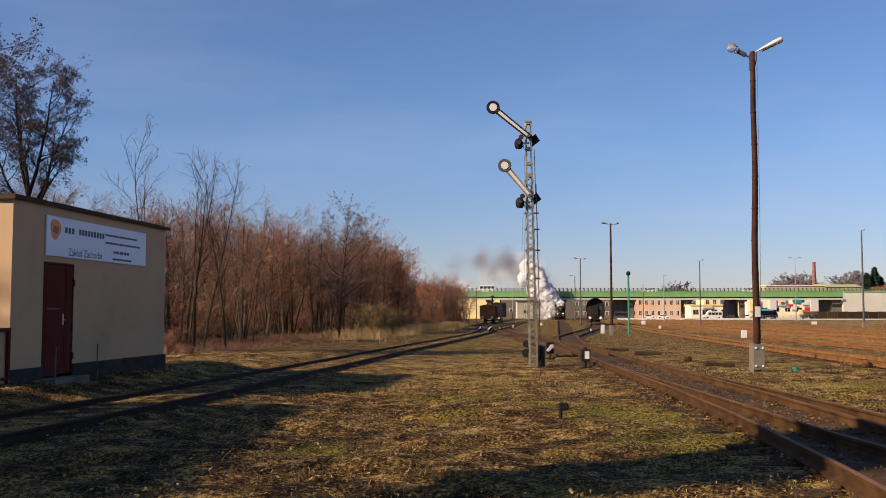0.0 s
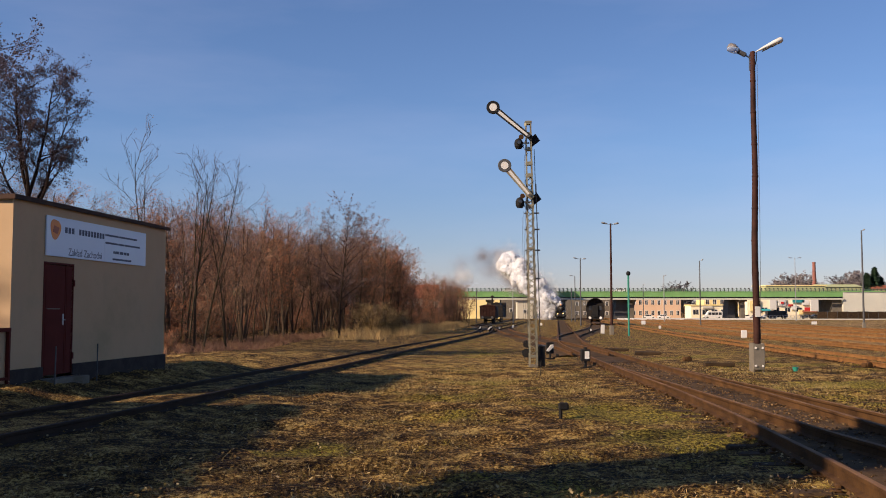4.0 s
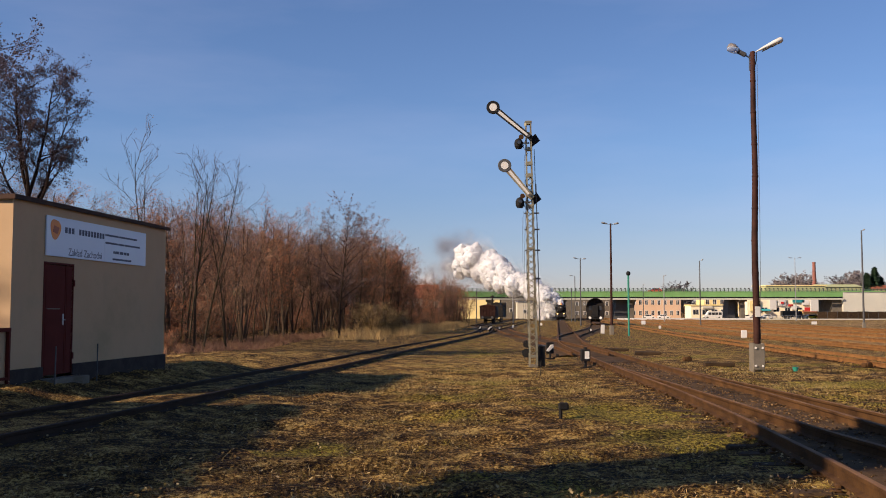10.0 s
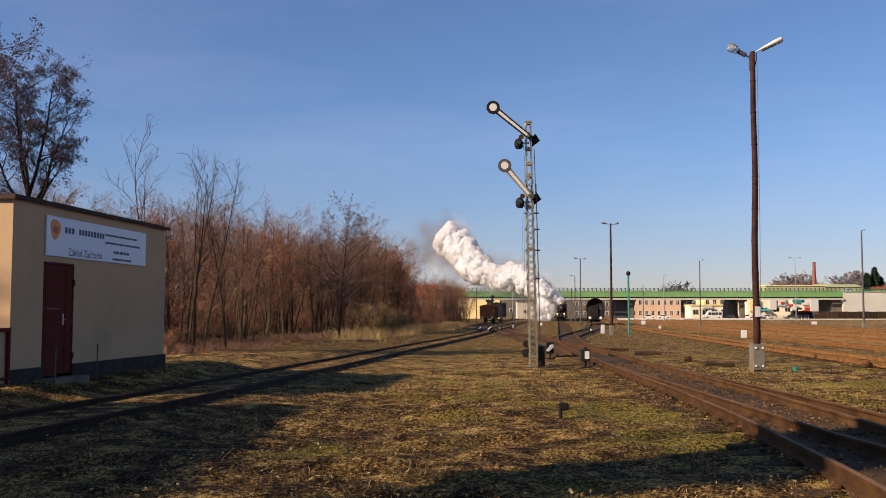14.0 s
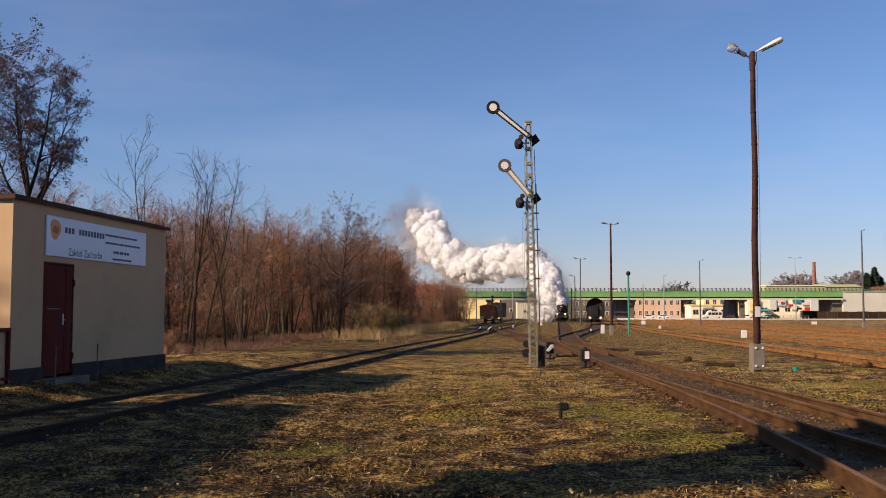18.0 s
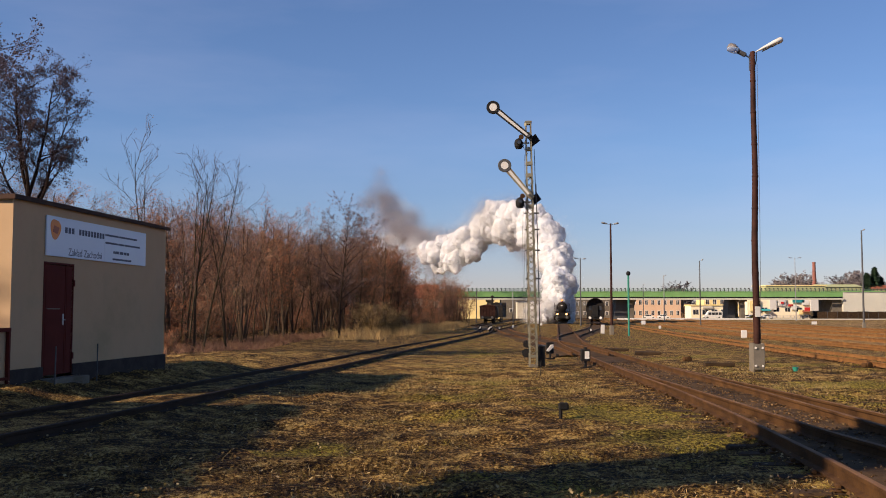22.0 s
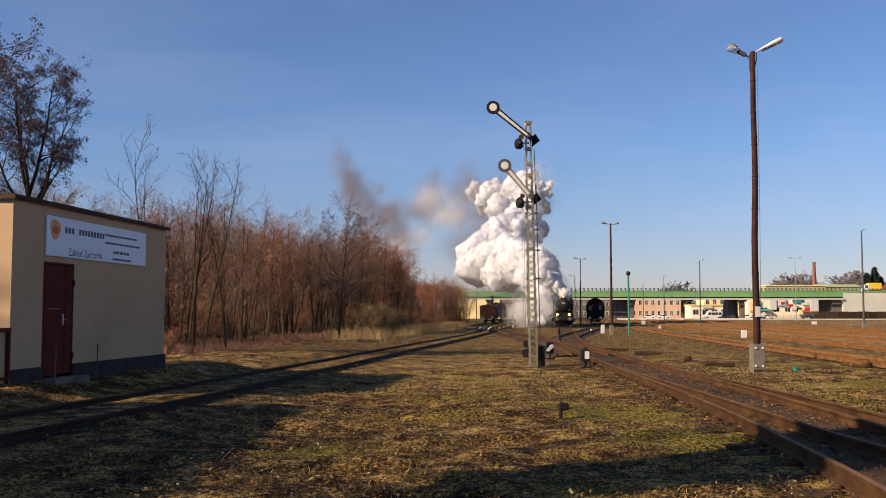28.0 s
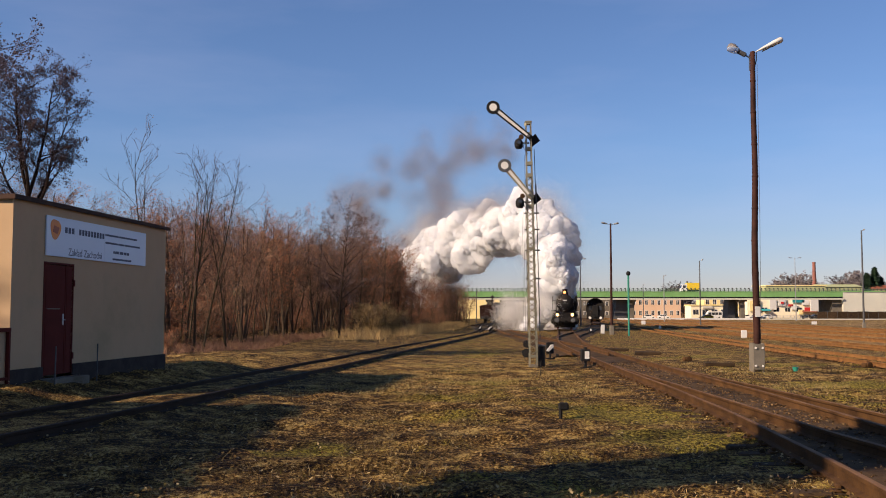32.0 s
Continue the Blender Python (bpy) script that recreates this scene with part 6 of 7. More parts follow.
def grasses():
    rng = random.Random(12)
    spots = []
    while len(spots) < 34000:
        y = 3.5 + 34 * rng.random() ** 1.7
        x = rng.uniform(-0.50, 0.50) * y
        if noise.noise((x * 0.9, y * 1.3, 5)) + rng.uniform(-0.22, 0.22) < 0.04 or (x < -1.5 and rng.random() < 0.6):
            continue
        if any((x - mx) ** 2 + (y - my) ** 2 < mr * mr * 0.6 for mx, my, mr in MOSS) and rng.random() < 0.75:
            continue
        spots.append((x, y))
    blades("grass_tufts", spots, 0.02, 0.065, 0.004, 1.3, GRASS, "short dry and green winter grass blades", 2)
    spots = []
    while len(spots) < 36000:
        y = rng.uniform(20, 85)
        x = rng.uniform(-0.3, 0.42) * y
        if abs(x - lookup(NEAR_MAIN, y)) < 1.9 or abs(x - lookup(NEAR_SIDING, y)) < 1.0 or x < lookup(NEAR_SIDING, y) - 4 or x - YARD * y > 8.6 or noise.noise((x * 0.4, y * 0.6, 2)) + rng.uniform(-0.25, 0.25) < -0.02:
            continue
        spots.append((x, y))
    blades("grass_field", spots, 0.02, 0.055, 0.008, 1.5, STRAW_GREEN, "straw-coloured and green winter grass between the tracks", 6)
    spots = []
    while len(spots) < 15000:
        y = rng.uniform(60, 150)
        e = lookup(WOOD_EDGE, y)
        x = e + rng.uniform(-1.5, 6.5) * smoothstep(150, 90, y) + rng.uniform(-0.5, 2.5)
        if rng.random() > 0.02 + 0.98 * smoothstep(-0.13, -0.075, x / y) or noise.noise((x * 0.5, y * 0.22, 1)) + rng.uniform(-0.2, 0.2) < 0.02:
            continue
        spots.append((x, y))
    blades("reeds", spots, 0.25, 1.05, 0.010, 0.75, STRAW, "tall straw-coloured dry reeds at the wood's edge", 3)
    spots = []
    while len(spots) < 16000:
        y = rng.uniform(24, 95)
        x = lookup(WOOD_EDGE, y) + rng.uniform(-3, 3.0)
        spots.append((x, y))
    blades("dead_undergrowth", spots, 0.08, 0.42, 0.010, 1.5, DEAD_LEAF, "tangled brown dead undergrowth along the wood", 4)
    # fallen leaves
    vs, fs = [], []
    for k in range(26000):
        y = 3.5 + 26 * rng.random() ** 1.6
        x = rng.uniform(-0.5, 0.5) * y
        if any((x - mx) ** 2 + (y - my) ** 2 < mr * mr * 0.6 for mx, my, mr in MOSS) and rng.random() < 0.75:
            continue
        z = ground_z(x, y) + rng.uniform(0.005, 0.05)
        u = Vector((rng.uniform(-1, 1), rng.uniform(-1, 1), rng.uniform(-0.4, 0.4))).normalized() * rng.uniform(0.010, 0.032)
        v = u.cross(Vector((rng.uniform(-0.3, 0.3), rng.uniform(-0.3, 0.3), 1))) * 0.6
        c = Vector((x, y, z))
        n = len(vs)
        vs += [c - u, c - v, c + u, c + v]
        fs.append((n, n + 1, n + 2, n + 3))
    stones = Shape()
    for k in range(11000):
        y = 4 + 30 * rng.random() ** 1.4
        x = lookup(NEAR_MAIN, y) + 0.25 + rng.gauss(0, 0.75)
        q = Vector((x, y, ground_z(x, y) + rng.uniform(0.02, 0.06)))
        z = rng.uniform(0.012, 0.038)
        t4 = [Vector((rng.uniform(-1, 1), rng.uniform(-1, 1), rng.uniform(-0.7, 1))).normalized() * z + q for i in range(5)]
        stones.add(t4, [(0, 1, 2), (0, 2, 3), (0, 3, 1), (1, 2, 4), (2, 3, 4), (3, 1, 4)])
    tagged(new("ballast_stones", stones.mesh("ballast_stones", STONE)), "loose rust-stained ballast stones between the rails", "stones", kind="stuff")
    me = bpy.data.meshes.new("fallen_leaves")
    me.from_pydata([tuple(v) for v in vs], [], fs)
    me.materials.append(GRASS)
    tagged(new("fallen_leaves", me), "fallen dry leaves scattered over the grass", "leaves", kind="stuff")


grasses()


# ---------------------------------------------------------------- rolling stock
def steam_locomotive():
    """Front towards +y; the origin lies under the front buffer beam on the rail heads."""
    t = thing("steam_locomotive", "black steam locomotive with smoke deflectors and lit headlamps", "locomotive")
    # boiler
    part("boiler", Shape().lathe([(0.001, -9.4), (0.86, -9.4), (0.88, -9.2), (0.88, -3.4), (0.93, -3.38), (0.93, -1.2), (0.90, -1.12)], "Y", 32, pose(0, 0, 2.95)), LOCO_BLACK, t, "", smooth=True)
    d = part("smokebox_door", Shape().lathe([(0.001, -0.86), (0.3, -0.88), (0.6, -0.97), (0.82, -1.1), (0.86, -1.16)][::-1], "Y", 32, pose(0, 0, 2.95)), LOCO_BLACK, t, "domed black smokebox door", smooth=True)
    part("door_ring", Shape().lathe([(0.84, -1.15), (0.90, -1.12), (0.94, -1.15), (0.94, -1.2), (0.84, -1.2)], "Y", 32, pose(0, 0, 2.95)), LOCO_BLACK, d)
    plate = part("number_board", Shape().box(-0.26, 0.26, -0.87, -0.84, 3.12, 3.30, bevel=0.008), DARK_GREY, d)
    part("lettering_bar", Shape().box(-0.21, 0.21, -0.839, -0.832, 3.165, 3.255), WHITE_PAINT, plate, "pale number bar")
    part("door_handle", Shape().tube([(-0.12, -0.82, 2.85), (0, -0.80, 2.95), (0.12, -0.82, 2.85)], 0.02, 6), GALV, d)
    for a in (0.35, 0.95, 1.57, 2.2, 2.8, 3.6, 4.2, 4.7, 5.3, 5.9):
        part("door_clamp", Shape().box(-0.05, 0.05, -1.13, -1.06, 0.78, 0.92, pose(0, 0, 2.95) @ Matrix.Rotation(a, 4, "Y")), LOCO_BLACK, d)
    part("chimney", Shape().lathe([(0.36, 0), (0.30, 0.12), (0.28, 0.5), (0.33, 0.62), (0.33, 0.68), (0.24, 0.68), (0.22, 0.1)], "Z", 20, pose(0, -1.95, 3.78)), LOCO_BLACK, t)
    part("steam_dome", Shape().lathe([(0.46, 0), (0.40, 0.12), (0.40, 0.4), (0.3, 0.55), (0.001, 0.6)], "Z", 20, pose(0, -5.0, 3.74)), LOCO_BLACK, t, smooth=True)
    part("sand_dome", Shape().lathe([(0.5, 0), (0.44, 0.1), (0.44, 0.32), (0.3, 0.46), (0.001, 0.5)], "Z", 20, pose(0, -6.7, 3.74)), LOCO_BLACK, t, smooth=True)
    part("feed_pipe", Shape().tube([(0.88, -4.2, 3.2), (0.95, -4.2, 2.6), (0.95, -4.2, 2.0)], 0.05, 8).tube([(-0.88, -4.2, 3.2), (-0.95, -4.2, 2.6), (-0.95, -4.2, 2.0)], 0.05, 8), LOCO_BLACK, t)
    for s in (-1, 1):
        part("smoke_deflector", Shape().prism([(0, 0), (0.04, 0), (0.04, 1.35), (0.0, 1.45), (-0.06, 1.5), (-0.08, 1.48), (-0.02, 1.4)], -3.3, -1.0, Matrix.Translation((s * 1.33, 0, 2.2)) @ Matrix.Diagonal((s, 1, 1, 1))), LOCO_BLACK, t, "tall black smoke deflector plate")
        part("deflector_stay", Shape().tube([(s * 0.88, -1.6, 3.2), (s * 1.34, -1.6, 3.25)], 0.02, 6), LOCO_BLACK, t)
        part("running_board", Shape().box(s * 1.48 if s < 0 else 0.9, -0.9 if s < 0 else s * 1.48, -9.4, -0.6, 2.06, 2.12), LOCO_BLACK, t)
        part("front_step", Shape().box(s * 1.2 - 0.22, s * 1.2 + 0.22, -0.9, -0.3, 1.45, 1.5).box(s * 1.2 - 0.2, s * 1.2 + 0.2, -0.8, -0.45, 0.75, 0.79).box(s * 1.2 - 0.19, s * 1.2 - 0.16, -0.8, -0.76, 0.75, 1.45).box(s * 1.2 + 0.16, s * 1.2 + 0.19, -0.8, -0.76, 0.75, 1.45), LOCO_BLACK, t)
        part("cylinder", Shape().lathe([(0.001, -3.4), (0.40, -3.4), (0.46, -3.3), (0.46, -2.1), (0.40, -1.95), (0.2, -1.9), (0.001, -1.85)], "Y", 20, pose(s * 1.12, 0, 0.95)).lathe([(0.001, -3.3), (0.26, -3.3), (0.26, -2.0), (0.001, -1.9)], "Y", 16, pose(s * 1.15, 0, 1.55)), LOCO_BLACK, t, smooth=False)
        b = part("buffer", Shape().lathe([(0.14, -0.1), (0.14, 0.2), (0.10, 0.22), (0.08, 0.45)], "Y", 16, pose(s * 0.875, 0, 1.04)), LOCO_BLACK, t)
        part("buffer_head", Shape().lathe([(0.08, 0.45), (0.24, 0.46), (0.24, 0.50), (0.001, 0.53)], "Y", 20, pose(s * 0.875, 0, 1.04)), DARK_GREY, b, "worn dark buffer face")
        h = part("headlight", Shape().lathe([(0.001, -0.24), (0.16, -0.22), (0.19, -0.02), (0.21, 0.0), (0.17, 0.0)], "Y", 20, pose(s * 0.815, -0.2, 1.62)).box(s * 0.815 - 0.05, s * 0.815 + 0.05, -0.36, -0.3, 1.2, 1.5), LOCO_BLACK, t)
        part("lens", Shape().lathe([(0.001, -0.03), (0.18, -0.035), (0.16, 0.012), (0.001, 0.03)], "Y", 20, pose(s * 0.815, -0.195, 1.62)), HEADLIGHT, h, "bright warm headlight lens")
        part("handrail", Shape().tube([(s * 0.96, -9.2, 3.35), (s * 0.98, -3.4, 3.35), (s * 0.97, -1.2, 3.35)], 0.018, 6), LOCO_BLACK, t)
        part("guard_iron", Shape().box(s * 0.72 - 0.05, s * 0.72 + 0.05, -0.75, -0.68, 0.12, 0.9), LOCO_BLACK, t)
    h = part("headlight", Shape().lathe([(0.001, -0.24), (0.14, -0.22), (0.17, -0.02), (0.19, 0.0), (0.15, 0.0)], "Y", 20, pose(0, -1.1, 4.1)).box(-0.06, 0.06, -1.3, -1.2, 3.8, 3.98), LOCO_BLACK, t)
    part("lens", Shape().lathe([(0.001, -0.03), (0.155, -0.03), (0.14, 0.012), (0.001, 0.03)], "Y", 20, pose(0, -1.095, 4.1)), LAMP_ORANGE, h, "orange glowing top lamp")
    part("buffer_beam", Shape().box(-1.42, 1.42, -0.2, -0.1, 0.82, 1.3, bevel=0.015), LOCO_BLACK, t, "black front buffer beam")
    part("front_platform", Shape().box(-1.35, 1.35, -1.6, -0.21, 1.302, 1.36).add([(-1.0, -0.9, 1.36), (1.0, -0.9, 1.36), (1.0, -1.5, 2.1), (-1.0, -1.5, 2.1), (-1.0, -1.0, 1.36), (1.0, -1.0, 1.36), (1.0, -1.6, 2.1), (-1.0, -1.6, 2.1)], [(0, 1, 2, 3), (7, 6, 5, 4), (0, 4, 5, 1), (1, 5, 6, 2), (2, 6, 7, 3), (3, 7, 4, 0)]), LOCO_BLACK, t)
    # added black plate standing in for the shade below the buffer beam
    part("pilot_plate", Shape().box(-1.15, 1.15, -1.35, -1.3, 0.22, 0.82, bevel=0.01).box(-1.0, -0.9, -1.3, -0.75, 0.25, 0.8).box(0.9, 1.0, -1.3, -0.75, 0.25, 0.8), LOCO_BLACK, t)
    part("coupling", Shape().box(-0.08, 0.08, -0.1, 0.25, 0.98, 1.12).tube([(0, 0.22, 1.05), (0, 0.3, 0.9), (0, 0.2, 0.7), (0, 0.12, 0.85)], 0.035, 6), LOCO_BLACK, t)
    part("brake_hose", Shape().tube([(0.35, -0.1, 1.0), (0.36, 0.08, 1.02), (0.36, 0.12, 0.7), (0.36, 0.02, 0.55)], 0.035, 6), BLACK_PAINT, t)
    part("main_frame", Shape().box(-0.55, 0.55, -12.0, -0.7, 0.75, 1.75), LOCO_BLACK, t)
    part("saddle", Shape().box(-0.7, 0.7, -3.3, -1.6, 1.76, 2.25), LOCO_BLACK, t)
    cab = part("cab", Shape().box(-1.45, -1.4, -11.6, -9.4, 2.0, 3.75).box(1.4, 1.45, -11.6, -9.4, 2.0, 3.75).box(-1.4, 1.4, -9.45, -9.4, 2.0, 3.9), LOCO_BLACK, t)
    part("cab_roof", Shape().prism([(-1.52, 3.72), (-1.2, 4.0), (-0.6, 4.18), (0, 4.24), (0.6, 4.18), (1.2, 4.0), (1.52, 3.72), (1.2, 3.9), (0, 4.1), (-1.2, 3.9)], -12.0, -9.3), LOCO_BLACK, cab)
    for s in (-1, 1):
        part("cab_window", Shape().box(s * 1.15 - 0.17, s * 1.15 + 0.17, -9.395, -9.38, 3.15, 3.65), GLASS_DARK, cab)
    # wheelsets that roll
    for y, r in ((-2.9, 0.425), (-5.0, 0.70), (-6.5, 0.70), (-8.0, 0.70), (-9.5, 0.70), (-11.0, 0.5)):
        w = part("wheelset", Shape().tube([(-0.8, 0, 0), (0.8, 0, 0)], 0.09, 10), LOCO_RED, t, "red painted wheelset", pose(0, y, r))
        w["radius"] = r
        for s in (-1, 1):
            wh = part("wheel", Shape().lathe([(r * 0.88, s * 0.78 - 0.07), (r, s * 0.78 - 0.07), (r, s * 0.78 + 0.07), (r * 0.88, s * 0.78 + 0.07), (r * 0.88, s * 0.78 - 0.07)], "X", 28), LOCO_RED, w)
            sp = Shape().lathe([(0.001, s * 0.78 - 0.09), (r * 0.25, s * 0.78 - 0.09), (r * 0.25, s * 0.78 + 0.09), (0.001, s * 0.78 + 0.09)], "X", 14)
            for k in range(10):
                a = 2 * math.pi * k / 10
                sp.tube([(s * 0.78, math.cos(a) * r * 0.2, math.sin(a) * r * 0.2), (s * 0.78, math.cos(a) * r * 0.9, math.sin(a) * r * 0.9)], r * 0.05, 5)
            part("spokes", sp, LOCO_RED, w)
    return t


def tender():
    t = thing("tender", "black locomotive tender heaped with coal", "tender")
    part("tank", Shape().box(-1.42, 1.42, -8.0, -0.4, 1.25, 3.05, bevel=0.05), LOCO_BLACK, t)
    part("coal_bunker", Shape().box(-1.2, -1.12, -6.0, -0.5, 3.05, 3.7).box(1.12, 1.2, -6.0, -0.5, 3.05, 3.7).box(-1.12, 1.12, -6.0, -5.92, 3.05, 3.7), LOCO_BLACK, t)
    s = Shape()
    rng = random.Random(2)
    for k in range(160):
        q = Vector((rng.uniform(-1.0, 1.0), rng.uniform(-5.7, -0.7), rng.uniform(3.1, 3.75)))
        s.box(-0.12, 0.12, -0.1, 0.1, -0.1, 0.1, Matrix.Translation(q) @ Euler((rng.random() * 3, rng.random() * 3, rng.random() * 3)).to_matrix().to_4x4())
    tagged(part("coal", s, BLACK_PAINT, t, "heaped coal"), kind="stuff")
    part("frame", Shape().box(-1.0, 1.0, -8.2, -0.2, 0.75, 1.2), LOCO_BLACK, t)
    for y in (-1.6, -3.4, -5.2, -7.0):
        w = part("wheelset", Shape().tube([(-0.8, 0, 0), (0.8, 0, 0)], 0.08, 8), LOCO_RED, t, "", pose(0, y, 0.5))
        w["radius"] = 0.5
        for s2 in (-1, 1):
            part("wheel", Shape().lathe([(0.001, s2 * 0.78 - 0.06), (0.5, s2 * 0.78 - 0.06), (0.5, s2 * 0.78 + 0.06), (0.001, s2 * 0.78 + 0.06)], "X", 22), LOCO_RED, w)
    return t


LOCO = steam_locomotive()
TENDER = tender()


def wagon_wheels(t, ys, r=0.46, mat=None):
    for y in ys:
        w = part("wheelset", Shape().tube([(-0.8, 0, 0), (0.8, 0, 0)], 0.08, 8), BLACK_PAINT, t, "", pose(0, y, r))
        for s in (-1, 1):
            part("wheel", Shape().lathe([(0.001, s * 0.76 - 0.06), (r, s * 0.76 - 0.06), (r + 0.02, s * 0.76), (r, s * 0.76 + 0.06), (0.001, s * 0.76 + 0.06)], "X", 20), BLACK_PAINT, w)


def buffers(t, y, s, face=WHITE_PAINT, label="white-painted buffer face"):
    for x in (-0.875, 0.875):
        b = part("buffer", Shape().lathe([(0.12, 0), (0.12, s * 0.25), (0.08, s * 0.27), (0.08, s * 0.5)], "Y", 14, pose(x, y, 1.04)), BLACK_PAINT, t)
        part("buffer_head", Shape().lathe([(0.08, s * 0.5), (0.23, s * 0.51), (0.23, s * 0.55), (0.001, s * 0.57)], "Y", 16, pose(x, y, 1.04)), face, b, label)


def parked_coach():
    """A parked round-roofed coach; its near end lies at the origin, the rest runs to +y."""
    y = 159.0
    t = thing("parked_coach", "dark round-roofed railway coach parked on a siding", "coach", pose(25.15, y, ground_z(0, y) + 0.184, 0, 0, -9.2))
    arch = [(-1.42, 1.1), (-1.47, 2.0), (-1.45, 3.0), (-1.3, 3.55), (-0.95, 3.95), (-0.5, 4.18), (0, 4.25), (0.5, 4.18), (0.95, 3.95), (1.3, 3.55), (1.45, 3.0), (1.47, 2.0), (1.42, 1.1)]
    part("body", Shape().prism(arch, 0.0, 18.0), LOCO_BLACK, t, "sooty dark body with an arched roof")
    rim = Shape()
    rim.tube([(x * 1.0, -0.02, z) for x, z in arch[1:-1]], 0.05, 6)
    part("end_rim", rim, BLACK_PAINT, t)
    part("end_window", Shape().box(-1.05, -0.6, -0.03, -0.001, 2.3, 3.0), GLASS_DARK, t)
    part("end_window", Shape().box(0.6, 1.05, -0.03, -0.001, 2.3, 3.0), GLASS_DARK, t)
    part("gangway", Shape().box(-0.5, 0.5, -0.25, -0.002, 1.15, 3.1, bevel=0.05), BLACK_PAINT, t)
    hood = Shape()
    top = [p for p in arch if p[1] > 2.4]
    hood.prism(top + [(x * 0.95, z - 0.06) for x, z in reversed(top)], -0.75, -0.001)
    part("roof_hood", hood, BLACK_PAINT, t, "arched roof reaching over the end")
    for s in (-1, 1):
        part("end_rail", Shape().tube([(s * 1.3, -0.68, 1.15), (s * 1.3, -0.68, 2.0), (s * 0.62, -0.68, 2.0), (s * 0.62, -0.68, 1.15)], 0.03, 6), BLACK_PAINT, t)
        part("end_step", Shape().box(s * 1.1 - 0.3, s * 1.1 + 0.3, -0.7, -0.15, 0.45, 0.5).box(s * 1.1 - 0.28, s * 1.1 - 0.24, -0.3, -0.26, 0.5, 1.1), BLACK_PAINT, t)
    part("end_panel", Shape().box(-1.35, -0.55, -0.045, -0.032, 1.15, 1.9).box(0.55, 1.35, -0.045, -0.032, 1.15, 1.9), LOCO_BLACK, t)
    part("buffer_beam", Shape().box(-1.35, 1.35, -0.12, -0.05, 0.85, 1.12), BLACK_PAINT, t)
    part("underframe", Shape().box(-1.1, 1.1, 0.1, 17.9, 0.7, 1.09), BLACK_PAINT, t)
    for k in range(8):
        for s in (-1, 1):
            part("side_window", Shape().box(s * 1.475 - 0.012, s * 1.475 + 0.012, 1.5 + k * 2.0, 2.7 + k * 2.0, 2.0, 2.9), GLASS_DARK, t)
    buffers(t, -0.12, -1)
    wagon_wheels(t, (2.0, 4.4, 13.6, 16.0))


parked_coach()


def old_wagon():
    y = 172.0
    t = thing("old_rail_crane_wagon", "old red-brown rusty works wagon with a dark cab", "wagon", pose(-13.2 + YARD * y, y, ground_z(0, y) + 0.184, 0, 0, -math.degrees(math.atan(YARD))))
    part("underframe", Shape().box(-1.35, 1.35, 0, 9.5, 0.8, 1.2, bevel=0.03), BLACK_PAINT, t)
    part("box_body", Shape().box(-1.4, 1.4, 0.1, 4.2, 1.2, 3.1, bevel=0.04), SHADED_WAGON_RED, t, "red-brown box body, darkened for the plume's shade")
    for k in range(6):
        part("stanchion", Shape().box(-1.4 + k * 0.53, -1.3 + k * 0.53, 0.03, 0.1, 1.2, 3.1), SHADED_WAGON_RED, t)
    part("roof", Shape().prism([(-1.5, 3.1), (0, 3.4), (1.5, 3.1), (1.5, 3.02), (-1.5, 3.02)], 0.0, 4.3), SHADED_WAGON_RED, t)
    part("tank_body", Shape().box(-1.35, 1.35, 4.7, 9.3, 1.2, 2.9, bevel=0.08), LOCO_BLACK, t)
    part("stove_pipe", Shape().tube([(0.5, 5.0, 2.9), (0.5, 5.0, 4.6)], 0.16, 10).lathe([(0.3, 4.6), (0.3, 4.9), (0.001, 5.1)], "Z", 12, pose(0.5, 5.0, 0)), LOCO_BLACK, t)
    # buffer faces darkened from white for the plume's shade
    buffers(t, 0.0, -1, DARK_GREY, "buffer face, grey for the plume's shade")
    wagon_wheels(t, (1.8, 4.0, 6.0, 8.0))
    y = 184
    t = thing("old_locomotive", "derelict black locomotive behind the rusty wagon", "locomotive", pose(-12.6 + YARD * y, y, ground_z(0, y) + 0.184, 0, 0, -math.degrees(math.atan(YARD))))
    part("body", Shape().box(-1.4, 1.4, 0, 8, 1.0, 3.3, bevel=0.06), LOCO_BLACK, t)
    part("cab", Shape().box(-1.45, 1.45, 8.0, 10.5, 1.0, 3.9, bevel=0.08), LOCO_BLACK, t)
    part("hood", Shape().lathe([(0.001, 0.5), (0.7, 0.5), (0.7, 7.9), (0.001, 7.9)], "Y", 18, pose(0.2, 0, 3.2)), LOCO_BLACK, t)
    wagon_wheels(t, (1.2, 3.4, 5.6, 8.8))


old_wagon()


# ---------------------------------------------------------------- steam and smoke
LOCO_RUN = [(-40, 283.0), (0, 283.0), (3, 275.5), (6, 265.0), (9, 253.5), (12, 240.0), (15, 223.5), (18, 203.5), (21, 182.0), (24, 160.0), (26, 145.5), (28, 131.5), (30, 118.0), (32, 105.0)]


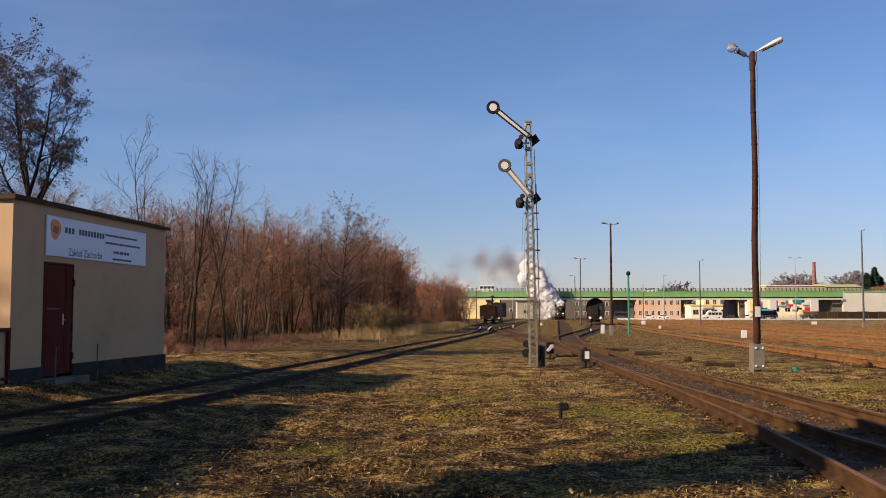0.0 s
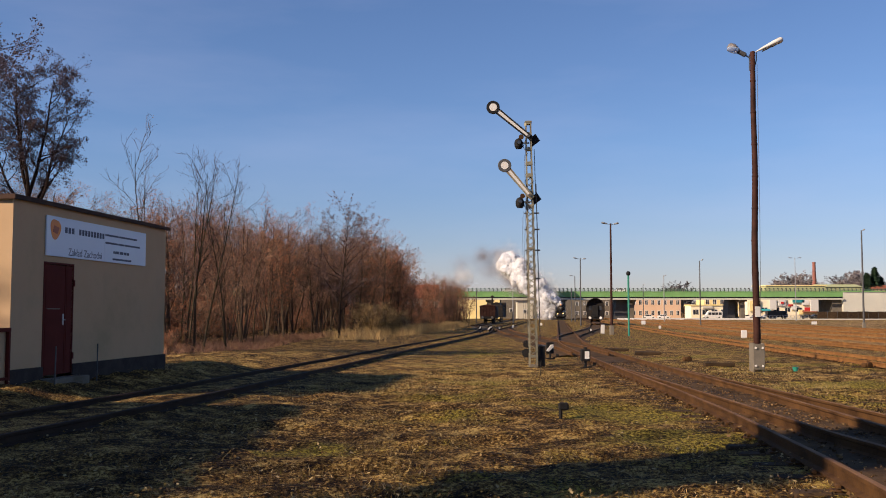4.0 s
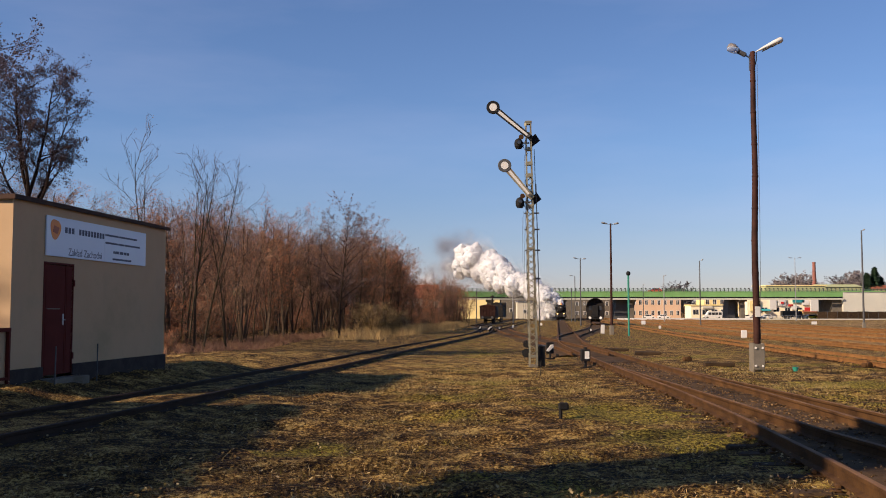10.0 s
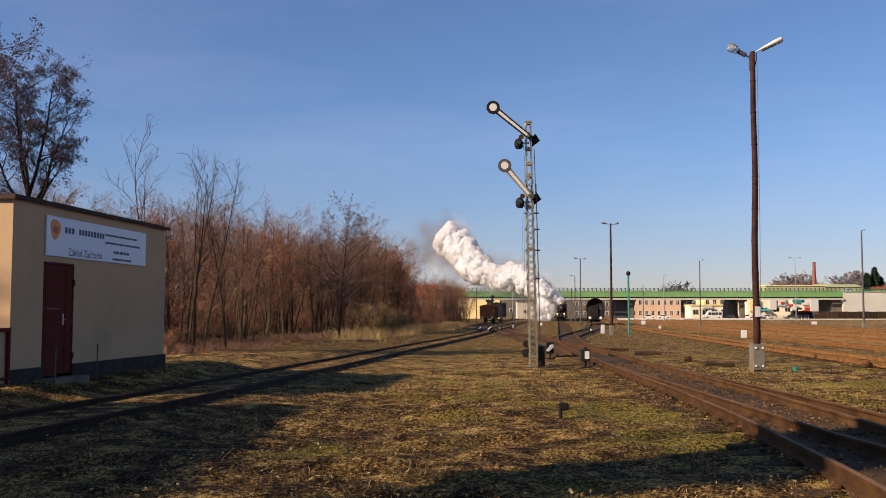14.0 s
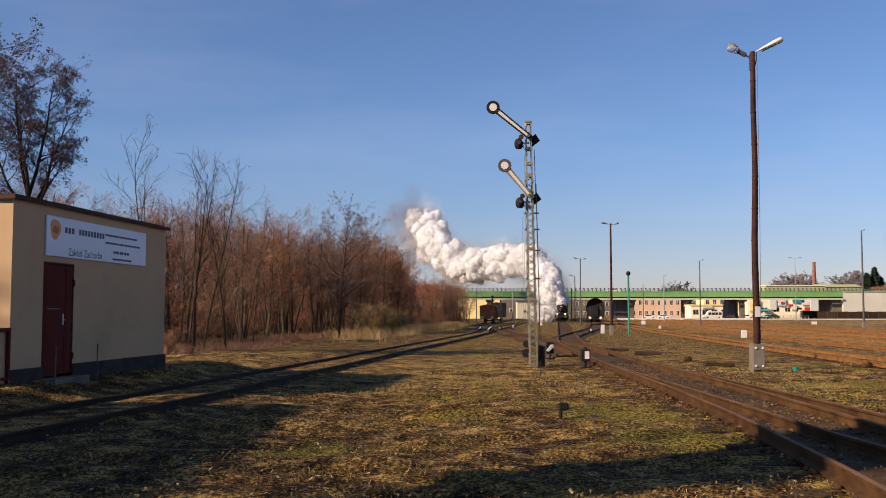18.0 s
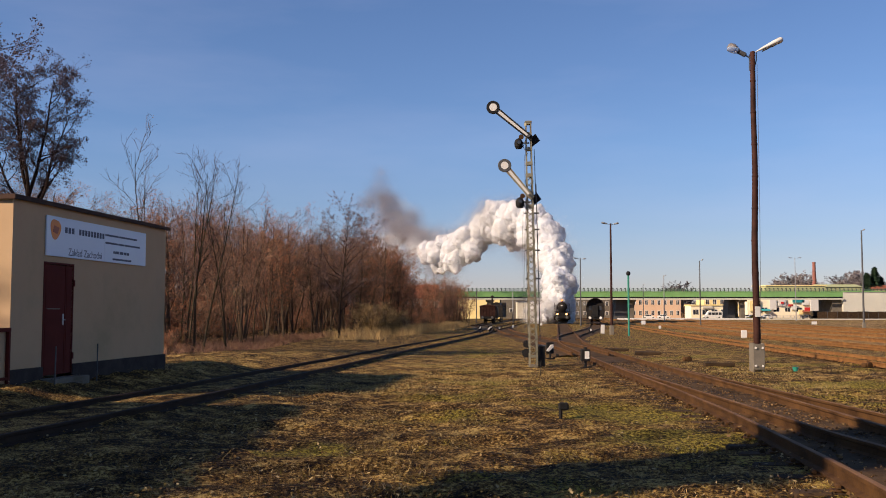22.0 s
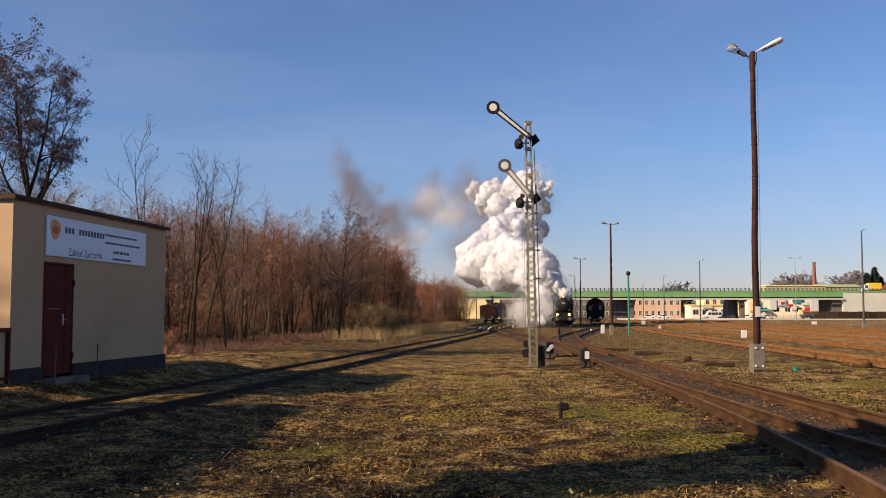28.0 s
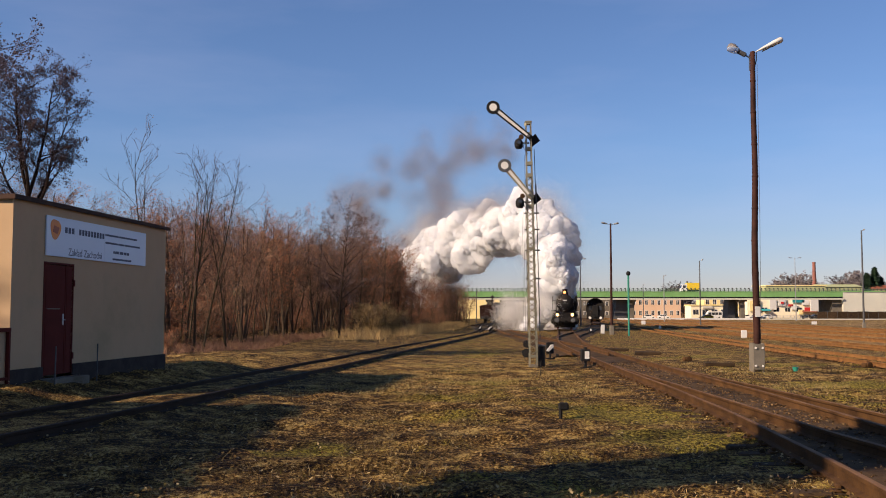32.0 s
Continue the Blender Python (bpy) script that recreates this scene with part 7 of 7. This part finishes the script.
def loco_y(t):
    """The locomotive's way along the main track, smooth between the rows."""
    r = LOCO_RUN
    i = 0
    while i < len(r) - 2 and t > r[i + 1][0]:
        i += 1
    (a, p), (b, q) = r[i], r[i + 1]
    u = min(max((t - a) / (b - a), 0), 1)

    def slope(k):
        if k <= 1 or k >= len(r) - 1:
            return (r[min(k + 1, len(r) - 1)][1] - r[k][1]) / (r[min(k + 1, len(r) - 1)][0] - r[k][0]) if k < len(r) - 1 else -6.5
        return (r[k + 1][1] - r[k - 1][1]) / (r[k + 1][0] - r[k - 1][0])
    m0, m1 = slope(i) * (b - a), slope(i + 1) * (b - a)
    return (2 * u ** 3 - 3 * u * u + 1) * p + (u ** 3 - 2 * u * u + u) * m0 + (-2 * u ** 3 + 3 * u * u) * q + (u ** 3 - u * u) * m1


LOCO_TURN = 180 - math.degrees(math.atan(YARD))


def on_main(y):
    return Vector((main_line_x(y), y, ground_z(main_line_x(y), y) + 0.184))


def puff_mesh(seed, material, haze):
    """A rounded billow of soft lumps, wrapped in very small flecks of vapour that thin out towards the outside."""
    rng = random.Random(300 + seed)
    bm = bmesh.new()
    bmesh.ops.create_icosphere(bm, subdivisions=5, radius=1.0)
    o = Vector((seed * 7.3, seed * 3.1, seed * 1.7))
    s = Shape()
    for v in bm.verts:
        p = v.co.copy()
        d = 0.28 * (0.55 - noise.voronoi(p * 1.25 + o)[0][0]) + 0.16 * (0.5 - noise.voronoi(p * 2.6 + o)[0][0]) + 0.085 * (0.5 - noise.voronoi(p * 5.5 + o)[0][0]) + 0.04 * (0.5 - noise.voronoi(p * 11.0 + o)[0][0]) + 0.34 * noise.noise(p * 0.95 + o)
        v.co = p * (0.8 + d)
    bm.verts.index_update()
    s.add([v.co for v in bm.verts], [[v.index for v in f.verts] for f in bm.faces])
    spots = [v.co.copy() for v in bm.verts]
    bm.free()
    for k in range(haze):
        q = rng.choice(spots) * (0.98 + min(rng.expovariate(1 / 0.06), 0.3)) + Vector((rng.gauss(0, 0.03), rng.gauss(0, 0.03), rng.gauss(0, 0.03)))
        z = rng.uniform(0.0018, 0.0048)
        s.add([q + Vector(w) * z for w in TETRA], TETRA_FACES)
    return s.mesh("puff", material, smooth=True)


TETRA = [(1, 1, 1), (-1, -1, 1), (-1, 1, -1), (1, -1, -1)]
TETRA_FACES = [(0, 2, 1), (0, 1, 3), (0, 3, 2), (1, 2, 3)]
WHITE_PUFFS = [puff_mesh(k, STEAM, 13000) for k in range(6)]


def wisp_mesh(seed, material, count, lo, hi):
    """Thin vapour: a cloud of very small flecks in a few loose clots, thinner towards the outside."""
    rng = random.Random(seed)
    s = Shape()
    clots = [(Vector((rng.gauss(0, 0.42), rng.gauss(0, 0.4), rng.gauss(0, 0.34))), rng.uniform(0.22, 0.5)) for k in range(14)]
    for k in range(count):
        c, w = rng.choice(clots)
        q = c + Vector((rng.gauss(0, w), rng.gauss(0, w), rng.gauss(0, w)))
        z = rng.uniform(lo, hi)
        s.add([q + Vector(o) * z for o in TETRA], TETRA_FACES)
    return s.mesh("wisp", material, smooth=True)


GREY_PUFFS = [wisp_mesh(40 + k, SMOKE, 12000, 0.0022, 0.0055) for k in range(4)]
THIN_PUFFS = [wisp_mesh(20 + k, THIN_STEAM, 16000, 0.0022, 0.0055) for k in range(4)]

# how the vapour of each blast drifts: when it leaves the chimney, how long it stays thick, how wide it spreads,
# then its age, its way sideways and its rise
DRIFTS = []


def drift(te, life, width, *rows):
    DRIFTS.append((te, life, width, ((0.0, 0.0, 0.0),) + rows))


drift(-12, 3, 0.9, (12, -29.4, 19.4), (16, -35.1, 23.4))
drift(-4, 3.2, 0.9, (4, -11.0, 11.0), (7, -17.0, 14.3), (10, -24.9, 16.2), (14, -31.8, 20.2))
drift(0, 8, 1.0, (2, -7.6, 6.2), (3.5, -11.8, 9.6), (6, -17.5, 10.0), (8, -24.0, 9.5), (10, -30.5, 11.6), (14, -38.9, 15.2), (17, -42.4, 15.9))
drift(2.5, 15, 1.0, (3.5, -13.8, 8.2), (5.5, -19.6, 9.8), (7.5, -24.6, 12.2), (9.5, -27.5, 15.5), (11.5, -30.5, 17.8), (14.5, -37.0, 22.0), (18.5, -46.0, 26.6), (22.5, -52.9, 31.7))
drift(6, 11.5, 0.9, (2, -11.1, 5.8), (4, -18.1, 8.0), (6, -21.8, 10.2), (8, -26.0, 11.8), (11, -34.5, 17.3), (15, -41.8, 21.3), (18, -45.1, 23.9))
drift(9, 10, 0.85, (1, -4.6, 2.8), (3, -12.4, 5.2), (5, -18.7, 7.4), (8, -28.3, 10.0), (10, -32.7, 13.9), (13, -38.1, 17.4))
drift(12, 11, 0.9, (2, -8.7, 5.1), (5, -18.6, 8.5), (7, -22.9, 8.9), (9, -27.8, 9.7), (13, -33.8, 13.2))
drift(14, 11.5, 1, (3, -10.4, 8.2), (5, -15.4, 11.1), (7, -20.8, 11.6), (9, -25.5, 14.0), (12, -30.6, 16.2))
drift(15.5, 10.6, 1.08, (1.5, -5.1, 6.5), (3.5, -10.4, 12.0), (5.5, -14.3, 17.1), (7.5, -16.8, 19.8), (9.5, -18.5, 20.5), (12.5, -26.9, 24.1))
drift(17.5, 8.5, 1.08, (1.5, -3.6, 7.2), (3.5, -7.0, 14.7), (5.5, -10.3, 17.6), (7.5, -12.8, 19.2), (10.5, -17.5, 21.9), (13.5, -24.7, 24.2))
drift(19.5, 9.4, 0.95, (1.5, -1.6, 7.6), (3.5, -2.1, 13.2), (5.5, -3.2, 17.1), (8.5, -5.6, 21.3), (10.5, -9.1, 25.9), (12.5, -12.3, 30.5))
drift(21.3, 5.6, 0.85, (1.7, -0.5, 5.5), (3.7, -2.2, 12.2), (6.7, -6.3, 16.6), (8.7, -9.5, 21.5), (10.7, -12.1, 26.6))
drift(21.7, 4.4, 0.85, (1.8, -0.8, 6.1), (2.8, -2.2, 9.1), (5.8, -9.1, 12.9), (7.8, -12.9, 13.0), (9.8, -16.3, 14.4))
drift(23.2, 10, 0.95, (1.8, -2.6, 5.7), (4.8, -10.0, 8.9), (6.8, -13.9, 9.0), (8.8, -18.0, 11.0))
drift(24.5, 10, 0.95, (0.7, -1.9, 2.5), (3.5, -14.4, 5.7), (5.5, -19.3, 4.9), (7.5, -22.9, 4.4))
drift(26.5, 10, 1, (1.5, -5.5, 5.2), (3.5, -12.0, 6.0), (5.5, -17.0, 6.4))
drift(28.5, 10, 0.95, (1.5, -3.8, 5.7), (3.5, -9.0, 8.3))
drift(30, 10, 0.9, (1, -1.0, 4.8), (2, -3.2, 8.1))
drift(33, 10, 0.9, (1, -0.4, 4.6), (2, -2.6, 7.0))


def along(rows, a):
    """Smooth place on one drift line at an age."""
    if a <= 0:
        return 0.0, 0.0
    if a >= rows[-1][0]:
        (p, px, pz), (q, qx, qz) = rows[-2], rows[-1]
        k = (a - q) / (q - p)
        return qx + (qx - px) * k, qz + (qz - pz) * k
    i = 0
    while a > rows[i + 1][0]:
        i += 1

    def slope(j, c):
        lo, hi = max(j - 1, 0), min(j + 1, len(rows) - 1)
        return (rows[hi][c] - rows[lo][c]) / (rows[hi][0] - rows[lo][0])
    d = rows[i + 1][0] - rows[i][0]
    u = (a - rows[i][0]) / d
    return tuple((2 * u ** 3 - 3 * u * u + 1) * rows[i][c] + (u ** 3 - 2 * u * u + u) * slope(i, c) * d + (3 * u * u - 2 * u ** 3) * rows[i + 1][c] + (u ** 3 - u * u) * slope(i + 1, c) * d for c in (1, 2))


def between(te):
    te = min(max(te, DRIFTS[0][0]), DRIFTS[-1][0] - 0.001)
    for p, q in zip(DRIFTS, DRIFTS[1:]):
        if te < q[0]:
            return p, q, (te - p[0]) / (q[0] - p[0])


def blown(te, a):
    p, q, u = between(te)
    (px, pz), (qx, qz) = along(p[3], a), along(q[3], a)
    return Vector((px + (qx - px) * u, -0.5 * a, pz + (qz - pz) * u))


def chimney(t):
    return on_main(loco_y(t) + 1.95) + Vector((0, 0, 4.4))


def plume():
    """Rigid puffs that leave the chimney one after another. Returns (object, rows) pairs to be keyed."""
    rng = random.Random(77)
    white = thing("steam_plume", "billowing white steam plume drifting from the locomotive", "steam", kind="stuff")
    grey = thing("smoke_trail", "thin grey smoke trailing away over the wood", "smoke", kind="stuff")
    keyed = []
    te = -12.0
    while te < 31.9:
        p, q, u = between(te)
        life, width = p[1] + (q[1] - p[1]) * u, p[2] + (q[2] - p[2]) * u
        for k in range(9):
            faint, big = k > 5, k in (2, 3, 4, 5)
            size = (rng.uniform(2.2, 3.7) if big else rng.uniform(0.8, 1.3) * (3.2 if faint else 1.0)) * width ** 0.6
            a0 = rng.uniform(0, 2 * math.pi)
            out = Vector((math.cos(a0), rng.uniform(-0.7, 0.7), math.sin(a0))) * (rng.uniform(0.05, 0.75) if big else rng.uniform(0.4, 1.0)) * width
            ob = part("smoke_puff" if faint else "steam_puff", rng.choice((THIN_PUFFS if k == 7 else GREY_PUFFS) if faint else WHITE_PUFFS), None, grey if k in (6, 8) else white)
            spin, first = rng.uniform(-14, 14), rng.uniform(0, 360)
            end = life * rng.uniform(0.85, 1.12) * (1.9 if k in (6, 8) else 1.15 if k == 7 else 1.0)
            deep = -11.0 if faint else -4.8 if big else 2.0          # the larger ones wait below the track, the small ones in the tender

            def place(t):
                a = t - te
                y = loco_y(t)
                wait = on_main(y + 15.5) + Vector((0, 0, deep))
                if a < -0.7:
                    return wait
                if a < 0:
                    return wait.lerp(on_main(y + (6.0 if deep < 0 else 1.95)) + Vector((-2.6 if deep < 0 else 0, 0, 0.4 if deep < 0 else 2.7)), (a + 0.7) / 0.7)
                born, age = te, a
                if a > end and not faint:                # drawn back into the younger vapour
                    if a > end + 5.0:
                        return wait
                    age = end + (0.6 - end) * smoothstep(0, 4.5, a - end)
                    born = t - age
                grow = 0.3 + 3.9 * (1 - math.exp(-age / 3.0)) + 0.05 * age
                w = chimney(born) + blown(born, age) + out * grow * (0.75 if k == 7 else 1.15 if faint else 1.0)
                if a > end and not faint:
                    w = w.lerp(wait, smoothstep(4.2, 5.0, a - end)) + Vector((0, 1.6, 0)) * smoothstep(0, 3.0, a - end)
                if k in (6, 8):
                    w += Vector((-0.22 * a, 3.5 + 0.2 * a, 0.12 * a))
                if big or faint:
                    w += Vector((-1.6, 5.0, -3.2)) * math.exp(-age / 0.5)
                if a > end and faint:                    # thinning out and sinking away behind the wood
                    w = w.lerp(Vector((-24.0, max(w.y, 190.0) + 14, -5.0)), smoothstep(0, 7.0, a - end))
                return w
            ages = [0.5, 1.0, 1.7, 2.6, 4, 6, 8.5, 11, 14, 17, 21]
            times = [te + w for w in ages + [end, end + 1.0, end + 2.0, end + 3.0, end + 4.0, end + 5.0, end + 7]]
            if te > 0:
                times += [te - 0.7, te - 0.35, te] + [2.0 * w for w in range(1, 16) if 2.0 * w < te - 0.8]
            last = te + end + 7.1
            if not faint:
                times += [te + end + 4 + 2.0 * w for w in range(1, 16)]
                last = 32.0
            times = sorted(set(round(v, 3) for v in times if 0.05 < v < 31.95 and v <= last))
            rows = [(v, Matrix.Translation(place(v)) @ pose(0, 0, 0, 0, 0, first + spin * min(max(v - te, 0), 20))) for v in [0.0] + times + [32.0]]
            ob.scale = (size, size, size)
            keyed.append((ob, rows))
        te += 0.5
    # steam from the cylinder cocks, carried along beside the engine
    low = thing("cylinder_steam", "bright low steam cloud beside the locomotive's cylinders", "steam", kind="stuff")
    for k in range(34):
        thick = k < 17
        ob = part("steam_puff", rng.choice(WHITE_PUFFS if thick else THIN_PUFFS), None, low)
        size = rng.uniform(0.5, 0.95) if thick else rng.uniform(1.1, 1.9)
        ob.scale = (size, size, size)
        ph, sw = rng.uniform(0, 6.28), rng.uniform(0.5, 1.1)
        off = Vector((-1.7 - rng.random() ** 1.3 * (2.6 if thick else 3.0), rng.uniform(0.5, 5.5), rng.uniform(0.4, 2.6 if thick else 2.9)))
        rows = []
        for v in np.arange(0, 32.01, 2.0):
            grow = 1.0 + 0.3 * (v / 32.0 if not thick else 0)
            q = on_main(loco_y(v)) + Vector((off.x * grow + 0.3 * math.sin(ph + v * sw), off.y, off.z + 0.25 * math.sin(ph * 2 + v * sw * 0.8)))
            rows.append((float(v), Matrix.Translation(q) @ pose(0, 0, 0, 0, 0, math.degrees(ph) + v * 6)))
        keyed.append((ob, rows))
    # the dense jet over the chimney, which stays with the engine
    jet = thing("chimney_jet", "dense white exhaust jet over the locomotive's chimney", "steam", kind="stuff")
    for k in range(16):
        h = 0.35 + 4.6 * (k / 15) ** 1.2
        ob = part("steam_puff", rng.choice(WHITE_PUFFS), None, jet)
        size = 0.36 + 0.20 * h + rng.uniform(0, 0.15)
        ob.scale = (size, size, size)
        ph = rng.uniform(0, 6.28)
        off = Vector((rng.uniform(-1, 1), rng.uniform(-0.6, 0.6), rng.uniform(-0.3, 0.3))) * (0.05 + 0.16 * h)
        rows = []
        for v in np.arange(0, 32.01, 1.0):
            d = blown(float(v) - 0.6, 1.1)
            d = Vector((d.x, 0.25 * d.z, d.z)).normalized()
            q = on_main(loco_y(float(v)) + 1.95) + Vector((0, 0, 4.2)) + d * h + off + Vector((0.12 * math.sin(ph + v * 1.3), 0, 0.12 * math.sin(2 * ph + v * 1.7)))
            rows.append((float(v), Matrix.Translation(q) @ pose(0, 0, 0, 0, 0, math.degrees(ph) + v * 9)))
        keyed.append((ob, rows))
    return keyed


PLUME = plume()

# ---------------------------------------------------------------- traffic on the bridge and in the street
TRAFFIC = [
    (lorry(CAR_WHITE, CAR_YELLOW, "yellow box lorry with a white cab crossing the bridge", pose(300, 294.5, 8.11), 5.6, 3.0), 294.5, 8.11, 75.5, 32.0, -13.9),
    (car(CAR_WHITE, "white car crossing the bridge", pose(63, 294.6, 8.11)), 294.6, 8.11, 63.0, 0.0, -10.8),
    (car(CAR_WHITE, "white car crossing the bridge", pose(84, 294.6, 8.11)), 294.6, 8.11, 84.0, 1.0, -10.0),
    (minibus(CAR_WHITE, "white van crossing the bridge", pose(12.8, 294.4, 8.11), 5.6, 2.4), 294.4, 8.11, 12.8, 0.0, -9.0),
    (car(CAR_WHITE, "white car crossing the bridge", pose(200, 294.6, 8.11)), 294.6, 8.11, 124.0, 14.0, -18.0),
    (car(CAR_RED, "red car crossing the bridge", pose(200, 294.6, 8.11)), 294.6, 8.11, 97.0, 8.0, -16.0),
    (lorry(CAR_BLUE, CAR_DARK, "dark blue lorry creeping along the street", pose(100, 308, 0.0), 6.4, 2.6), 308.0, 0.0, 103.5, 0.0, 0.8),
    (car(CAR_YELLOW, "yellow car creeping along the street", pose(117, 305.5, 0.0)), 305.5, 0.0, 110.5, 14.0, -1.5),
]


def motions():
    for ob, back in ((LOCO, 0.0), (TENDER, 12.2)):
        rows = []
        for v in np.arange(0, 32.01, 1.0):
            q = on_main(loco_y(float(v)) + back)
            rows.append((float(v), Matrix.Translation(q) @ pose(0, 0, 0, 0, 0, LOCO_TURN)))
        walk(ob, rows)
        for w in [c for c in ob.children if c.name.startswith("wheelset")]:
            r, base = w["radius"], w.location.copy()
            rows, v, last = [(0.0, Matrix.Translation(base))], 0.0, 0.0
            while v < 31.95:
                v += 1 / 30
                turn = (283.0 - loco_y(v)) / r
                if turn - last > 1.2:
                    rows.append((v, Matrix.Translation(base) @ Matrix.Rotation(-turn, 4, "X")))
                    last = turn
            rows.append((32.0, Matrix.Translation(base) @ Matrix.Rotation(-(283.0 - loco_y(32.0)) / r, 4, "X")))
            if rows[-1][0] - rows[-2][0] < 1 / 30:
                rows.pop(-2)
            walk(w, rows)
    for ob, rows in PLUME:
        walk(ob, rows)
    for ob, y, z, x, t0, speed in TRAFFIC:
        walk(ob, [(v, pose(x + speed * (v - t0), y, z, 0, 0, 180 if speed > 0 else 0)) for v in (0.0, 16.0, 32.0)])


motions()
